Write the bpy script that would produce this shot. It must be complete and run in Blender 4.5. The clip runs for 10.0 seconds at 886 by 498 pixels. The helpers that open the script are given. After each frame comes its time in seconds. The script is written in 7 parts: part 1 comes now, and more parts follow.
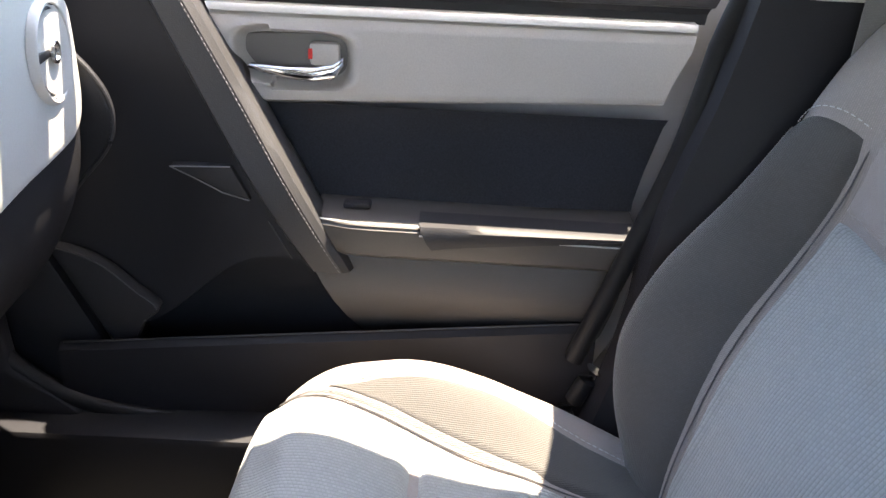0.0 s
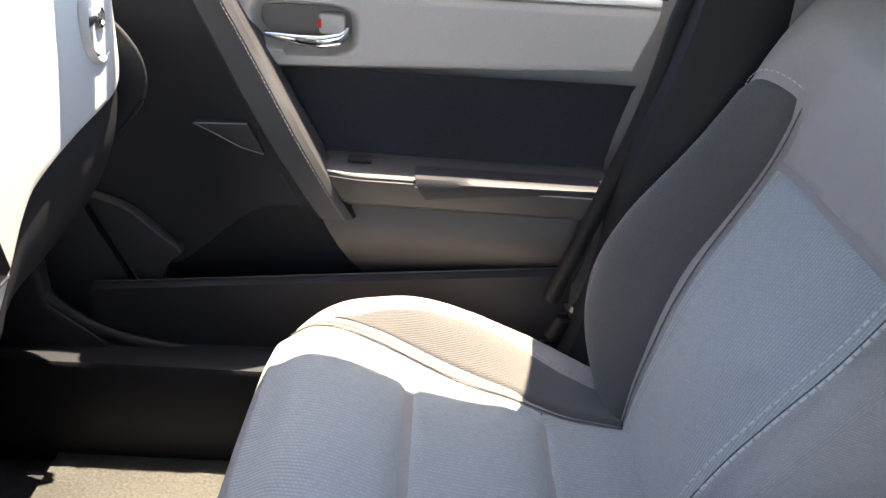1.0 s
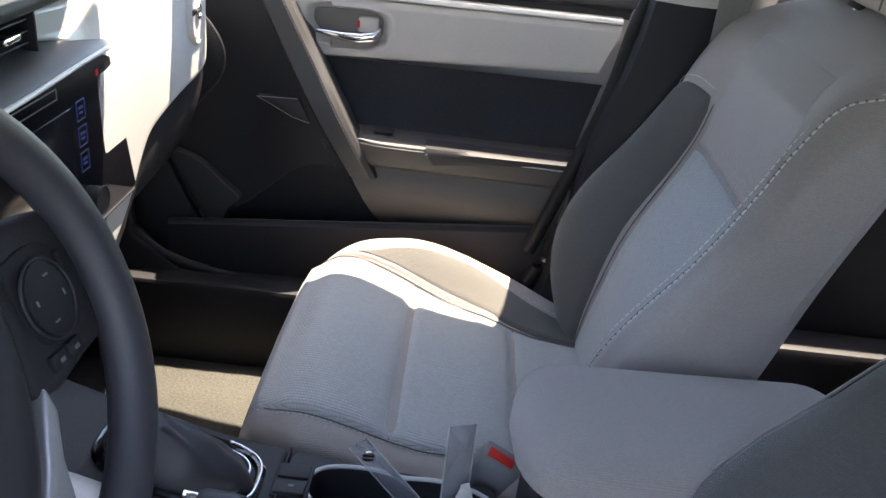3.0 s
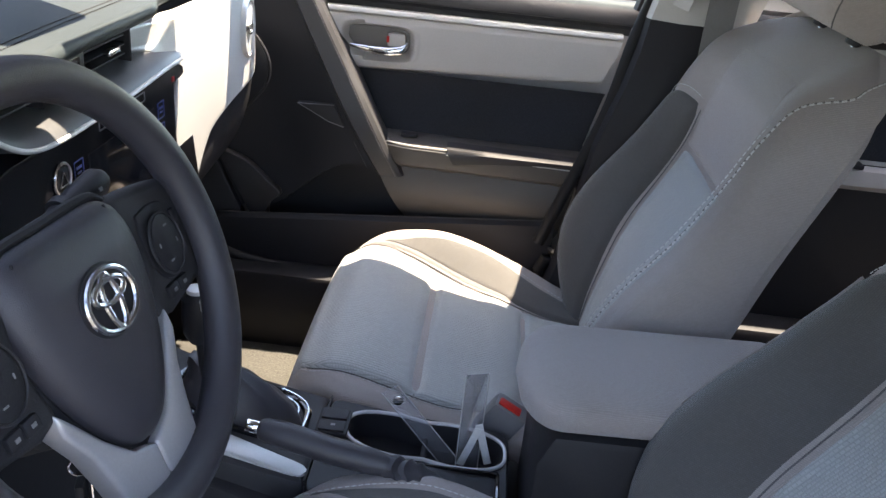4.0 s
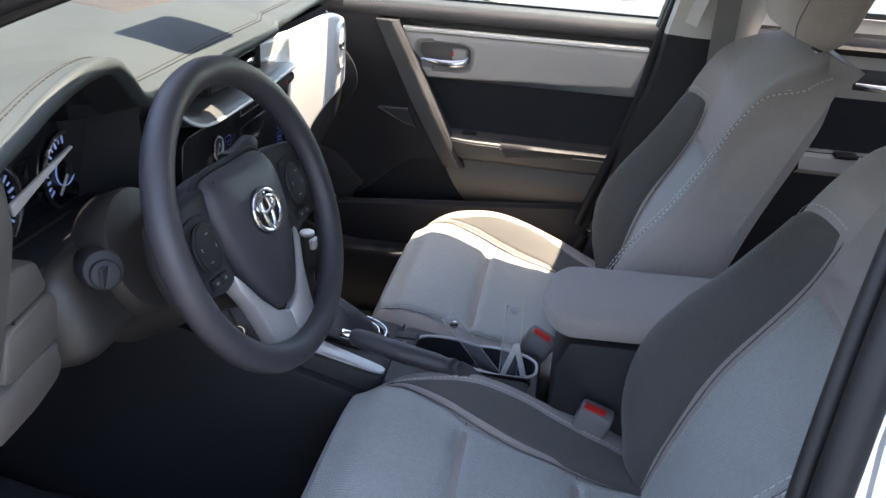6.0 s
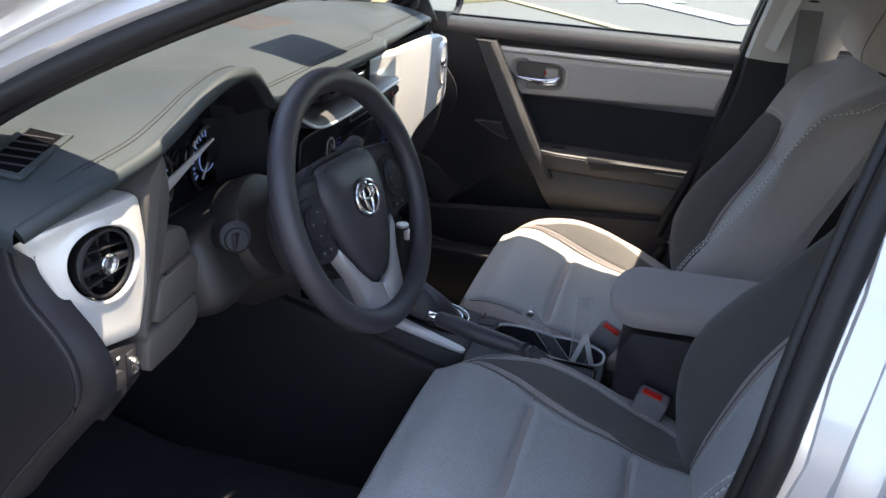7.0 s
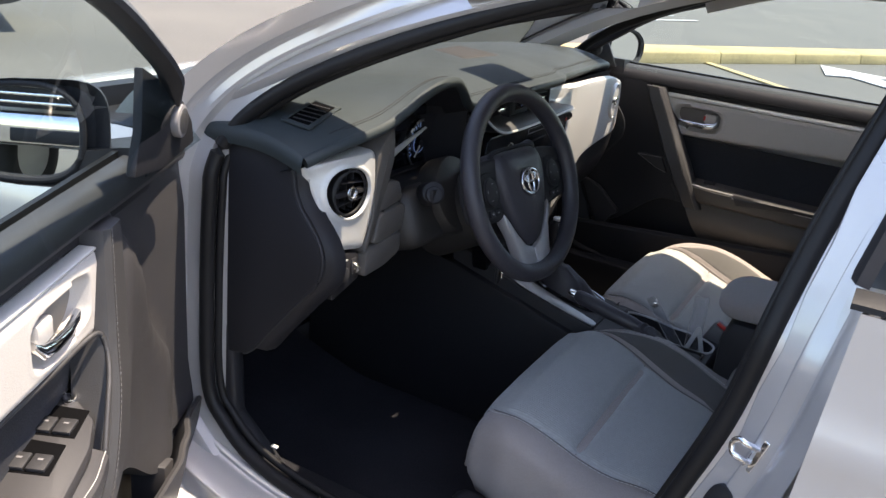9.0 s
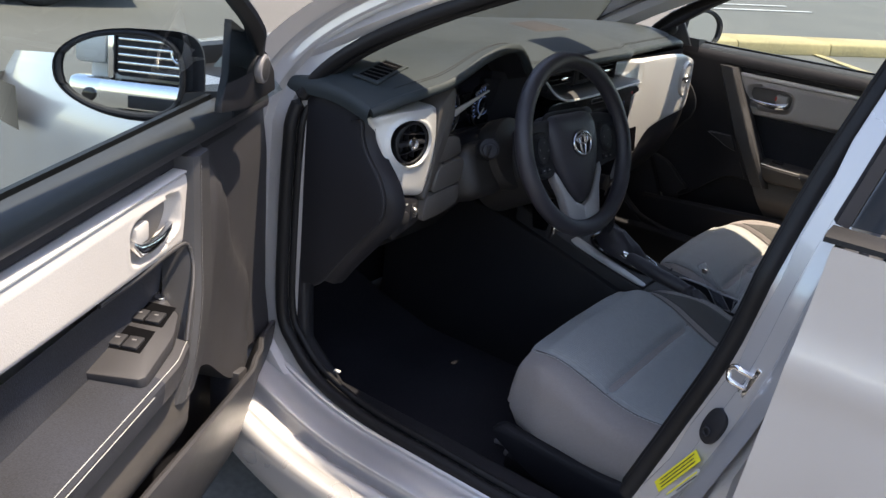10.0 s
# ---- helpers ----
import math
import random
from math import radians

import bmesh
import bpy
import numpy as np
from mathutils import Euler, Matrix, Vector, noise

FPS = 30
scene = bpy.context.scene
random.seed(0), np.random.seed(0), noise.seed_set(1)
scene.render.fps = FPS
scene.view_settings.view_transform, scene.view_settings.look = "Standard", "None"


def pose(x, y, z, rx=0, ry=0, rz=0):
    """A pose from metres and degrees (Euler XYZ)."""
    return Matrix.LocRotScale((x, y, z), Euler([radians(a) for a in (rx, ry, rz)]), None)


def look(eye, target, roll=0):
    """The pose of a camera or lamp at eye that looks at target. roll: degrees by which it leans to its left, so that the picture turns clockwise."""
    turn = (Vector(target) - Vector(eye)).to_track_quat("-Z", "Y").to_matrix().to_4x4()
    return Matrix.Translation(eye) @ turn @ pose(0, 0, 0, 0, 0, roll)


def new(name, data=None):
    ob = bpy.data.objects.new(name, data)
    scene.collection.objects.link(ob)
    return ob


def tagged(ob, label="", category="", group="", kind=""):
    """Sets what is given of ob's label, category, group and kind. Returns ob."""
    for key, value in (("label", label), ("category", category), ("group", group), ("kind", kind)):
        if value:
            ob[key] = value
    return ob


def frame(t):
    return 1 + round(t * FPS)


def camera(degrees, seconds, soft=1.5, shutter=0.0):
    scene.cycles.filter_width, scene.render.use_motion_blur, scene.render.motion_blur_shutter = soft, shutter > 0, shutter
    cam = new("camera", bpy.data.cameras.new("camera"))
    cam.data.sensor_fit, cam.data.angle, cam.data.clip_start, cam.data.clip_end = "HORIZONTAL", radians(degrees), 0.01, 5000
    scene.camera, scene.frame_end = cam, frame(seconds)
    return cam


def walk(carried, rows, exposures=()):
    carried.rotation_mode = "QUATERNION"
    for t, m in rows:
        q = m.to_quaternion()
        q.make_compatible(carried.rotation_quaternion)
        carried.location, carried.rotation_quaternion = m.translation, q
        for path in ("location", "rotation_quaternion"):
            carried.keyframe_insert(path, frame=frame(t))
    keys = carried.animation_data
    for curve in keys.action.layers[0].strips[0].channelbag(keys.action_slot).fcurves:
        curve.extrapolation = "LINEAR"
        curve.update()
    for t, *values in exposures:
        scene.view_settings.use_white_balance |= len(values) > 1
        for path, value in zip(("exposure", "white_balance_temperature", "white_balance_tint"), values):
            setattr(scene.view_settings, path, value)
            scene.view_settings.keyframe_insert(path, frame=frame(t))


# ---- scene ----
cam = camera(54.6, 10.0)
PATH = [
    (0, (0.193, -0.181, 1.118), (0.197, 1.619, 0.247), 2.8),
    (0.5, (0.195, -0.254, 1.129), (0.204, 1.537, 0.238), 2.9),
    (1, (0.192, -0.324, 1.134), (0.22, 1.46, 0.231), 3.5),
    (1.5, (0.188, -0.411, 1.146), (0.234, 1.389, 0.275), 4.8),
    (2, (0.199, -0.51, 1.17), (0.231, 1.286, 0.291), 5.8),
    (2.5, (0.217, -0.583, 1.183), (0.228, 1.209, 0.296), 6.0),
    (4, (0.233, -0.847, 1.234), (0.171, 0.96, 0.379), 5.8),
    (4.5, (0.238, -0.934, 1.25), (0.174, 0.878, 0.406), 5.4),
    (5, (0.248, -1.032, 1.266), (0.182, 0.784, 0.431), 5.3),
    (5.5, (0.268, -1.122, 1.276), (0.145, 0.694, 0.448), 4.4),
    (7, (0.366, -1.364, 1.316), (-0.104, 0.413, 0.527), 3.6),
    (7.5, (0.396, -1.472, 1.328), (-0.14, 0.297, 0.564), 2.9),
    (8, (0.433, -1.581, 1.332), (-0.109, 0.199, 0.599), 4.5),
    (8.5, (0.48, -1.678, 1.339), (-0.126, 0.091, 0.629), 6.2),
    (9, (0.568, -1.755, 1.346), (-0.304, -0.102, 0.632), 6.2),
    (9.5, (0.659, -1.816, 1.346), (-0.321, -0.233, 0.616), 6.7),
    (10, (0.726, -1.852, 1.341), (-0.322, -0.329, 0.578), 6.6),
]
EXPOSURES = [(0.0, 3.6, 7700, 18), (2.5, 3.32, 7700, 18), (5.0, 3.24, 7700, 18), (5.7, 3.22, 7700, 18), (7.0, 2.6, 7550, 18), (8.5, 2.2, 7700, 18), (10.0, 1.7, 7650, 18)]
walk(cam, [(t, look(eye, target, roll)) for t, eye, target, roll in PATH], EXPOSURES)

# ---- world, sun and exposure ----
SUN_FROM = Vector((0.28, 0.195, 1.0)).normalized()
world = bpy.data.worlds.new("sky")
scene.world = world
world.use_nodes = True
wn = world.node_tree.nodes
sky = wn.new("ShaderNodeTexSky")
sky.sky_type = "NISHITA"
sky.sun_disc = False
sky.sun_elevation = math.asin(SUN_FROM.z)
sky.sun_rotation = math.atan2(SUN_FROM.x, SUN_FROM.y)
world.node_tree.links.new(sky.outputs[0], wn["Background"].inputs[0])
wn["Background"].inputs[1].default_value = 0.15
sun = new("sun", bpy.data.lights.new("sun", "SUN"))
sun.data.energy = 3.0
sun.data.angle = radians(0.5)
sun.data.color = (1.0, 0.965, 0.84)
sun.matrix_world = look(SUN_FROM * 20, (0, 0, 0))


# ---- materials ----
def material(name, colour, rough=0.6, metal=0.0, grain=0.0, scale=300.0, vary=0.12, patch=6.0, coat=0.0, spec=0.5, stretch=(1, 1, 1)):
    """Base colour with two scales of variation, roughness variation and a fine bump."""
    m = bpy.data.materials.new(name)
    m.use_nodes = True
    nt = m.node_tree
    b = nt.nodes["Principled BSDF"]
    co = nt.nodes.new("ShaderNodeTexCoord")
    mp = nt.nodes.new("ShaderNodeMapping")
    mp.inputs["Scale"].default_value = stretch
    nt.links.new(co.outputs["Object"], mp.inputs[0])
    big = nt.nodes.new("ShaderNodeTexNoise")
    big.inputs["Scale"].default_value = patch
    big.inputs["Detail"].default_value = 4
    fine = nt.nodes.new("ShaderNodeTexNoise")
    fine.inputs["Scale"].default_value = scale
    fine.inputs["Detail"].default_value = 3
    nt.links.new(mp.outputs[0], big.inputs[0])
    nt.links.new(mp.outputs[0], fine.inputs[0])
    mean = nt.nodes.new("ShaderNodeMath")
    mean.operation = "ADD"
    nt.links.new(big.outputs[0], mean.inputs[0])
    nt.links.new(fine.outputs[0], mean.inputs[1])
    ramp = nt.nodes.new("ShaderNodeMapRange")
    ramp.inputs[1].default_value, ramp.inputs[2].default_value = 0.7, 1.3
    ramp.inputs[3].default_value, ramp.inputs[4].default_value = 1 - vary, 1 + vary
    nt.links.new(mean.outputs[0], ramp.inputs[0])
    mul = nt.nodes.new("ShaderNodeVectorMath")
    mul.operation = "SCALE"
    mul.inputs[0].default_value = colour
    nt.links.new(ramp.outputs[0], mul.inputs["Scale"])
    nt.links.new(mul.outputs[0], b.inputs["Base Color"])
    rr = nt.nodes.new("ShaderNodeMapRange")
    rr.inputs[1].default_value, rr.inputs[2].default_value = 0.3, 0.7
    rr.inputs[3].default_value, rr.inputs[4].default_value = max(rough - 0.07, 0.02), min(rough + 0.07, 1)
    nt.links.new(big.outputs[0], rr.inputs[0])
    nt.links.new(rr.outputs[0], b.inputs["Roughness"])
    b.inputs["Metallic"].default_value = metal
    b.inputs["Coat Weight"].default_value = coat
    b.inputs["Coat Roughness"].default_value = 0.03
    b.inputs["Specular IOR Level"].default_value = spec
    if grain:
        bump = nt.nodes.new("ShaderNodeBump")
        bump.inputs["Strength"].default_value = grain
        bump.inputs["Distance"].default_value = 0.001
        nt.links.new(fine.outputs[0], bump.inputs["Height"])
        nt.links.new(bump.outputs[0], b.inputs["Normal"])
    return m


def woven(name, colour, colour2, pitch=0.006, rough=0.9, aspect=2.2, strength=0.6):
    """A woven or knitted cloth: staggered small cells with relief."""
    m = material(name, colour, rough, 0, 0, 400, 0.1)
    nt = m.node_tree
    b = nt.nodes["Principled BSDF"]
    co = nt.nodes.new("ShaderNodeTexCoord")
    mp = nt.nodes.new("ShaderNodeMapping")
    mp.inputs["Scale"].default_value = (1 / pitch, 1 / (pitch * aspect), 1 / (pitch * aspect))
    nt.links.new(co.outputs["UV"], mp.inputs[0])
    br = nt.nodes.new("ShaderNodeTexBrick")
    br.inputs["Scale"].default_value = 1
    br.inputs["Mortar Size"].default_value = 0.16
    br.inputs["Mortar Smooth"].default_value = 1.0
    br.inputs["Brick Width"].default_value = 1.0
    br.inputs["Row Height"].default_value = 0.5
    br.inputs["Color1"].default_value = (*colour, 1)
    br.inputs["Color2"].default_value = (*[c * 0.88 for c in colour], 1)
    br.inputs["Mortar"].default_value = (*colour2, 1)
    nt.links.new(mp.outputs[0], br.inputs["Vector"])
    nt.links.new(br.outputs["Color"], b.inputs["Base Color"])
    bump = nt.nodes.new("ShaderNodeBump")
    bump.inputs["Strength"].default_value = strength
    bump.inputs["Distance"].default_value = 0.0015
    bump.invert = True
    nt.links.new(br.outputs["Fac"], bump.inputs["Height"])
    nt.links.new(bump.outputs[0], b.inputs["Normal"])
    b.inputs["Sheen Weight"].default_value = 0.2
    return m


CLOTH = woven("woven_grey_cloth", (0.380, 0.390, 0.377), (0.300, 0.308, 0.300), 0.0046, strength=0.5)
CLOTH_SIDE = woven("plain_grey_cloth", (0.36, 0.318, 0.298), (0.28, 0.247, 0.232), 0.0026, 0.92, 1.5, 0.45)
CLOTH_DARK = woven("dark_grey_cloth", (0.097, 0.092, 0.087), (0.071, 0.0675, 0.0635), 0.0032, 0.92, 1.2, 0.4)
THREAD = material("pale_thread", (0.56, 0.55, 0.53), 0.8)
# Grey plastic made lighter: the sun on blocks and fin is in its colour.
LIT_GREYPL = material("sunlit_grey_plastic", (0.085, 0.078, 0.072), 0.55, 0, 0.3, 600, 0.1)
SEAM = material("seam_shadow_thread", (0.11, 0.105, 0.105), 0.9)
# Near-black that stands in for the shade inside recesses.
DEPTH_SHADE = material("depth_shade_black", (0.003, 0.003, 0.0035), 0.9, spec=0.05)
INKTHREAD = material("dark_thread", (0.02, 0.02, 0.022), 0.9)
PIANO = material("deep_gloss_black", (0.006, 0.006, 0.008), 0.16, 0, 0, 200, 0.1, spec=0.28)
BLACK = material("black_grained_plastic", (0.016, 0.016, 0.0190), 0.55, 0, 0.35, 700, 0.15, spec=0.3)
DARK = material("charcoal_grained_plastic", (0.024, 0.024, 0.027), 0.55, 0, 0.4, 600, 0.15, spec=0.35)
PAD = material("soft_dashboard_pad", (0.034, 0.043, 0.046), 0.52, 0, 0.35, 900, 0.1, spec=0.2)
GREYPL = material("warm_grey_plastic", (0.023, 0.021, 0.020), 0.55, 0, 0.3, 600, 0.1)
LIGHTPANEL = material("pale_grey_door_insert", (0.46, 0.44, 0.42), 0.55, 0, 0.3, 500, 0.06)
PALETRIM = material("pale_pillar_trim", (0.45, 0.44, 0.42), 0.85, 0, 0.3, 900, 0.06)
SILVER = material("satin_silver_trim", (0.56, 0.56, 0.545), 0.42, 0.3, 0.05, 400, 0.04)
CHROME = material("chrome", (0.85, 0.85, 0.86), 0.09, 1.0, 0, 200, 0.03)
BADGE = material("satin_chrome", (0.66, 0.66, 0.67), 0.24, 1.0, 0, 200, 0.03)
SPOKE = material("satin_spoke_silver", (0.42, 0.42, 0.43), 0.36, 0.5, 0.05, 400, 0.04)
GLOSS = material("gloss_black", (0.006, 0.006, 0.007), 0.08, 0, 0, 200, 0.1, coat=0.5)
LEATHER = material("black_urethane_rim", (0.038, 0.036, 0.043), 0.38, 0, 0.5, 1200, 0.12)
RUBBER = material("black_rubber_seal", (0.012, 0.012, 0.013), 0.5, 0, 0.2, 500, 0.2, spec=0.25)
PAINT = material("silver_metallic_paint", (0.56, 0.55, 0.548), 0.34, 0.48, 0.03, 2500, 0.05, coat=1.0)
# One carpet in two colours: beige where sun falls, darker for shade.
CARPET = material("beige_grey_carpet", (0.044, 0.042, 0.036), 0.95, 0, 1.0, 220, 0.45)
CARPET_SHADED = material("shaded_carpet", (0.034, 0.033, 0.038), 0.95, 0, 1.0, 350, 0.3, spec=0.1)
HEADLINER = material("grey_headlining", (0.5, 0.49, 0.47), 0.9, 0, 0.4, 900, 0.05)
RED = material("red_release_button", (0.55, 0.02, 0.015), 0.4)
BUCKLE = material("grey_buckle_plastic", (0.17, 0.165, 0.17), 0.5, 0, 0.2, 600, 0.08)
ASPHALT = material("sunlit_asphalt", (0.088, 0.085, 0.077), 0.9, 0, 1.0, 60, 0.25, 0.6)
WHITE = material("white_road_paint", (0.42, 0.42, 0.41), 0.8, 0, 0.4, 40, 0.2, 3)
YELLOW = material("worn_yellow_kerb_paint", (0.32, 0.255, 0.125), 0.8, 0, 0.4, 40, 0.25, 2)
LABEL = material("yellow_label", (0.75, 0.66, 0.03), 0.5)
BARS = material("black_print", (0.02, 0.02, 0.02), 0.6)
SCREEN = material("dark_display", (0.008, 0.009, 0.013), 0.12, 0, 0, 100, 0.1)
TYRE = material("tyre_rubber", (0.018, 0.018, 0.018), 0.8, 0, 0.4, 200, 0.2)


def plain_glass(name, tint, rough=0.0):
    """A thin pane: tinted see-through with a mirror-like sheen that grows at grazing angles."""
    m = bpy.data.materials.new(name)
    m.use_nodes = True
    nt = m.node_tree
    out = nt.nodes["Material Output"]
    nt.nodes.remove(nt.nodes["Principled BSDF"])
    tr = nt.nodes.new("ShaderNodeBsdfTransparent")
    tr.inputs[0].default_value = (*tint, 1)
    gl = nt.nodes.new("ShaderNodeBsdfGlossy")
    gl.inputs["Roughness"].default_value = rough
    fr = nt.nodes.new("ShaderNodeFresnel")
    fr.inputs[0].default_value = 1.4
    mix = nt.nodes.new("ShaderNodeMixShader")
    nt.links.new(fr.outputs[0], mix.inputs[0])
    nt.links.new(tr.outputs[0], mix.inputs[1])
    nt.links.new(gl.outputs[0], mix.inputs[2])
    nt.links.new(mix.outputs[0], out.inputs[0])
    return m


GLASS = plain_glass("clear_window_glass", (0.90, 0.94, 0.93))
GLASS_TINT = plain_glass("green_tinted_window_glass", (0.72, 0.84, 0.86))
GLASS_DARK = plain_glass("dark_privacy_glass", (0.16, 0.17, 0.19))
CLEAR = plain_glass("clear_plastic", (0.95, 0.95, 0.96), 0.03)
cn = CLEAR.node_tree.nodes
frost = cn.new("ShaderNodeBsdfDiffuse")
frost.inputs[0].default_value = (0.75, 0.75, 0.78, 1)
haze = cn.new("ShaderNodeMixShader")
haze.inputs[0].default_value = 0.10
clear_out = cn["Material Output"]
CLEAR.node_tree.links.new(clear_out.inputs[0].links[0].from_socket, haze.inputs[1])
CLEAR.node_tree.links.new(frost.outputs[0], haze.inputs[2])
CLEAR.node_tree.links.new(haze.outputs[0], clear_out.inputs[0])
MIRROR = material("mirror_glass", (0.9, 0.92, 0.93), 0.015, 1.0, 0, 50, 0.0)
for link in list(MIRROR.node_tree.links):
    if link.to_socket.name == "Roughness":
        MIRROR.node_tree.links.remove(link)
MIRROR.node_tree.nodes["Principled BSDF"].inputs["Roughness"].default_value = 0.008


# ---- mesh helpers ----
def part(name, bm, mat, parent=None, label="", smooth=40, recalc=True):
    if recalc:
        bmesh.ops.recalc_face_normals(bm, faces=bm.faces)
    me = bpy.data.meshes.new(name)
    bm.to_mesh(me)
    bm.free()
    me.materials.append(mat)
    if smooth:
        me.polygons.foreach_set("use_smooth", [True] * len(me.polygons))
        me.set_sharp_from_angle(angle=radians(smooth))
    ob = new(name, me)
    if parent:
        ob.parent = parent
    return tagged(ob, label)


def thing(name, label, category, m=None, kind="", group=""):
    ob = new(name)
    if m is not None:
        ob.matrix_world = m
    return tagged(ob, label, category, group, kind)


def spline(pts, n):
    """n + 1 points along a smooth curve through pts."""
    p = [Vector(q) for q in pts]
    p = [p[0] * 2 - p[1]] + p + [p[-1] * 2 - p[-2]]
    out = []
    for i in range(n + 1):
        f = i / n * (len(p) - 3)
        k = min(int(f), len(p) - 4)
        t = f - k
        a, b, c, d = p[k:k + 4]
        out.append(0.5 * ((2 * b) + (c - a) * t + (2 * a - 5 * b + 4 * c - d) * t * t + (3 * b - a - 3 * c + d) * t ** 3))
    return out


def curve1(pairs, x):
    """Smooth interpolation of (x, value) pairs."""
    if x <= pairs[0][0]:
        return pairs[0][1]
    for (a, u), (b, v) in zip(pairs, pairs[1:]):
        if x <= b:
            t = (x - a) / (b - a)
            t = t * t * (3 - 2 * t)
            return u + (v - u) * t
    return pairs[-1][1]


def smooth1(pairs, x):
    """A rounded curve through (x, value) pairs."""
    n = len(pairs)
    if x <= pairs[0][0]:
        return pairs[0][1]
    for i in range(n - 1):
        (a, u), (b, v) = pairs[i], pairs[i + 1]
        if x <= b:
            s0 = (v - pairs[i - 1][1]) / (b - pairs[i - 1][0]) if i else (v - u) / (b - a)
            s1 = (pairs[i + 2][1] - u) / (pairs[i + 2][0] - a) if i + 2 < n else (v - u) / (b - a)
            t = (x - a) / (b - a)
            return u * (1 + 2 * t) * (1 - t) ** 2 + v * t * t * (3 - 2 * t) + (b - a) * (s0 * t * (1 - t) ** 2 - s1 * t * t * (1 - t))
    return pairs[-1][1]


def loft(rings, closed=True, caps=True, uv=None):
    """Skin through rings of equal length."""
    bm = bmesh.new()
    rows = [[bm.verts.new(p) for p in r] for r in rings]
    n = len(rows[0])
    lay = bm.loops.layers.uv.new("UVMap")
    for i, (a, b) in enumerate(zip(rows, rows[1:])):
        for k in range(n if closed else n - 1):
            j = (k + 1) % n
            f = bm.faces.new((a[k], a[j], b[j], b[k]))
    if closed and caps:
        bm.faces.new(rows[0])
        bm.faces.new(rows[-1])
    for f in bm.faces:
        f.normal_update()
        ax = max(range(3), key=lambda q: abs(f.normal[q]))
        for l in f.loops:
            c = l.vert.co
            l[lay].uv = (c.x, c.y) if ax == 2 else ((c.z, c.y) if ax == 0 else (c.x, c.z))
    return bm


def sheet(fn, nu, nv, thick=0.0):
    """Grid fn(u, v), u and v from 0 to 1; with thick, a closed slab along the vertex normals."""
    g = [[Vector(fn(i / nu, j / nv)) for j in range(nv + 1)] for i in range(nu + 1)]
    bm = loft(g, closed=False)
    if thick:
        bm.normal_update()
        for f in bm.faces:
            f.normal_update()
        bmesh.ops.solidify(bm, geom=bm.faces[:], thickness=thick)
    return bm


def tube(path, r, sides=8, closed=False):
    pts = [Vector(p) for p in path]
    n = len(pts)
    rings = []
    for i, p in enumerate(pts):
        if closed:
            t = pts[(i + 1) % n] - pts[i - 1]
        else:
            t = pts[min(i + 1, n - 1)] - pts[max(i - 1, 0)]
        t.normalize()
        ref = Vector((0, 0, 1)) if abs(t.z) < 0.9 else Vector((1, 0, 0))
        a = t.cross(ref).normalized()
        b = t.cross(a)
        rad = r(i / max(n - 1, 1)) if callable(r) else r
        rings.append([p + rad * (math.cos(q) * a + math.sin(q) * b) for q in [2 * math.pi * k / sides for k in range(sides)]])
    if closed:
        rings.append(rings[0])
    bm = loft(rings, True, not closed)
    bmesh.ops.remove_doubles(bm, verts=bm.verts, dist=1e-6)
    return bm


def box(cx, cy, cz, sx, sy, sz, bevel=0.0, m=None, seg=2):
    bm = bmesh.new()
    bmesh.ops.create_cube(bm, size=1, matrix=Matrix.Translation((cx, cy, cz)) @ Matrix.Diagonal((sx, sy, sz, 1)))
    if bevel:
        bmesh.ops.bevel(bm, geom=bm.edges[:], offset=bevel, segments=seg, affect="EDGES", profile=0.5)
    if m is not None:
        bm.transform(m)
    return bm


def prism(outline, axis, lo, hi, bevel=0.0, seg=2, m=None):
    """A plate: the outline (pairs) in the plane across axis, from lo to hi along it."""
    bm = bmesh.new()

    def place(p, d):
        return {"x": (d, p[0], p[1]), "y": (p[0], d, p[1]), "z": (p[0], p[1], d)}[axis]
    a = [bm.verts.new(place(p, lo)) for p in outline]
    b = [bm.verts.new(place(p, hi)) for p in outline]
    n = len(a)
    bm.faces.new(a)
    bm.faces.new(b)
    for k in range(n):
        bm.faces.new((a[k], a[(k + 1) % n], b[(k + 1) % n], b[k]))
    bmesh.ops.recalc_face_normals(bm, faces=bm.faces)
    if bevel:
        es = [e for e in bm.edges if len(e.link_faces) == 2 and e.calc_face_angle(0) > 0.6]
        bmesh.ops.bevel(bm, geom=es, offset=bevel, segments=seg, affect="EDGES", profile=0.5)
    if m is not None:
        bm.transform(m)
    return bm


def disc(r, depth, m, sides=32, bevel=0.0, r2=None):
    bm = bmesh.new()
    bmesh.ops.create_cone(bm, cap_ends=True, segments=sides, radius1=r, radius2=r if r2 is None else r2, depth=depth)
    if bevel:
        es = [e for e in bm.edges if e.calc_face_angle(0) > 1]
        bmesh.ops.bevel(bm, geom=es, offset=bevel, segments=2, affect="EDGES", profile=0.5)
    bm.transform(m)
    return bm


def ring(R, r, m, n=48, sides=10, squash=1.0):
    bm = tube([(R * math.cos(2 * math.pi * k / n), R * squash * math.sin(2 * math.pi * k / n), 0) for k in range(n)], r, sides, True)
    bm.transform(m)
    return bm


def merge(*bms):
    out = bmesh.new()
    for b in bms:
        me = bpy.data.meshes.new("temp")
        b.to_mesh(me)
        b.free()
        out.from_mesh(me)
        bpy.data.meshes.remove(me)
    return out


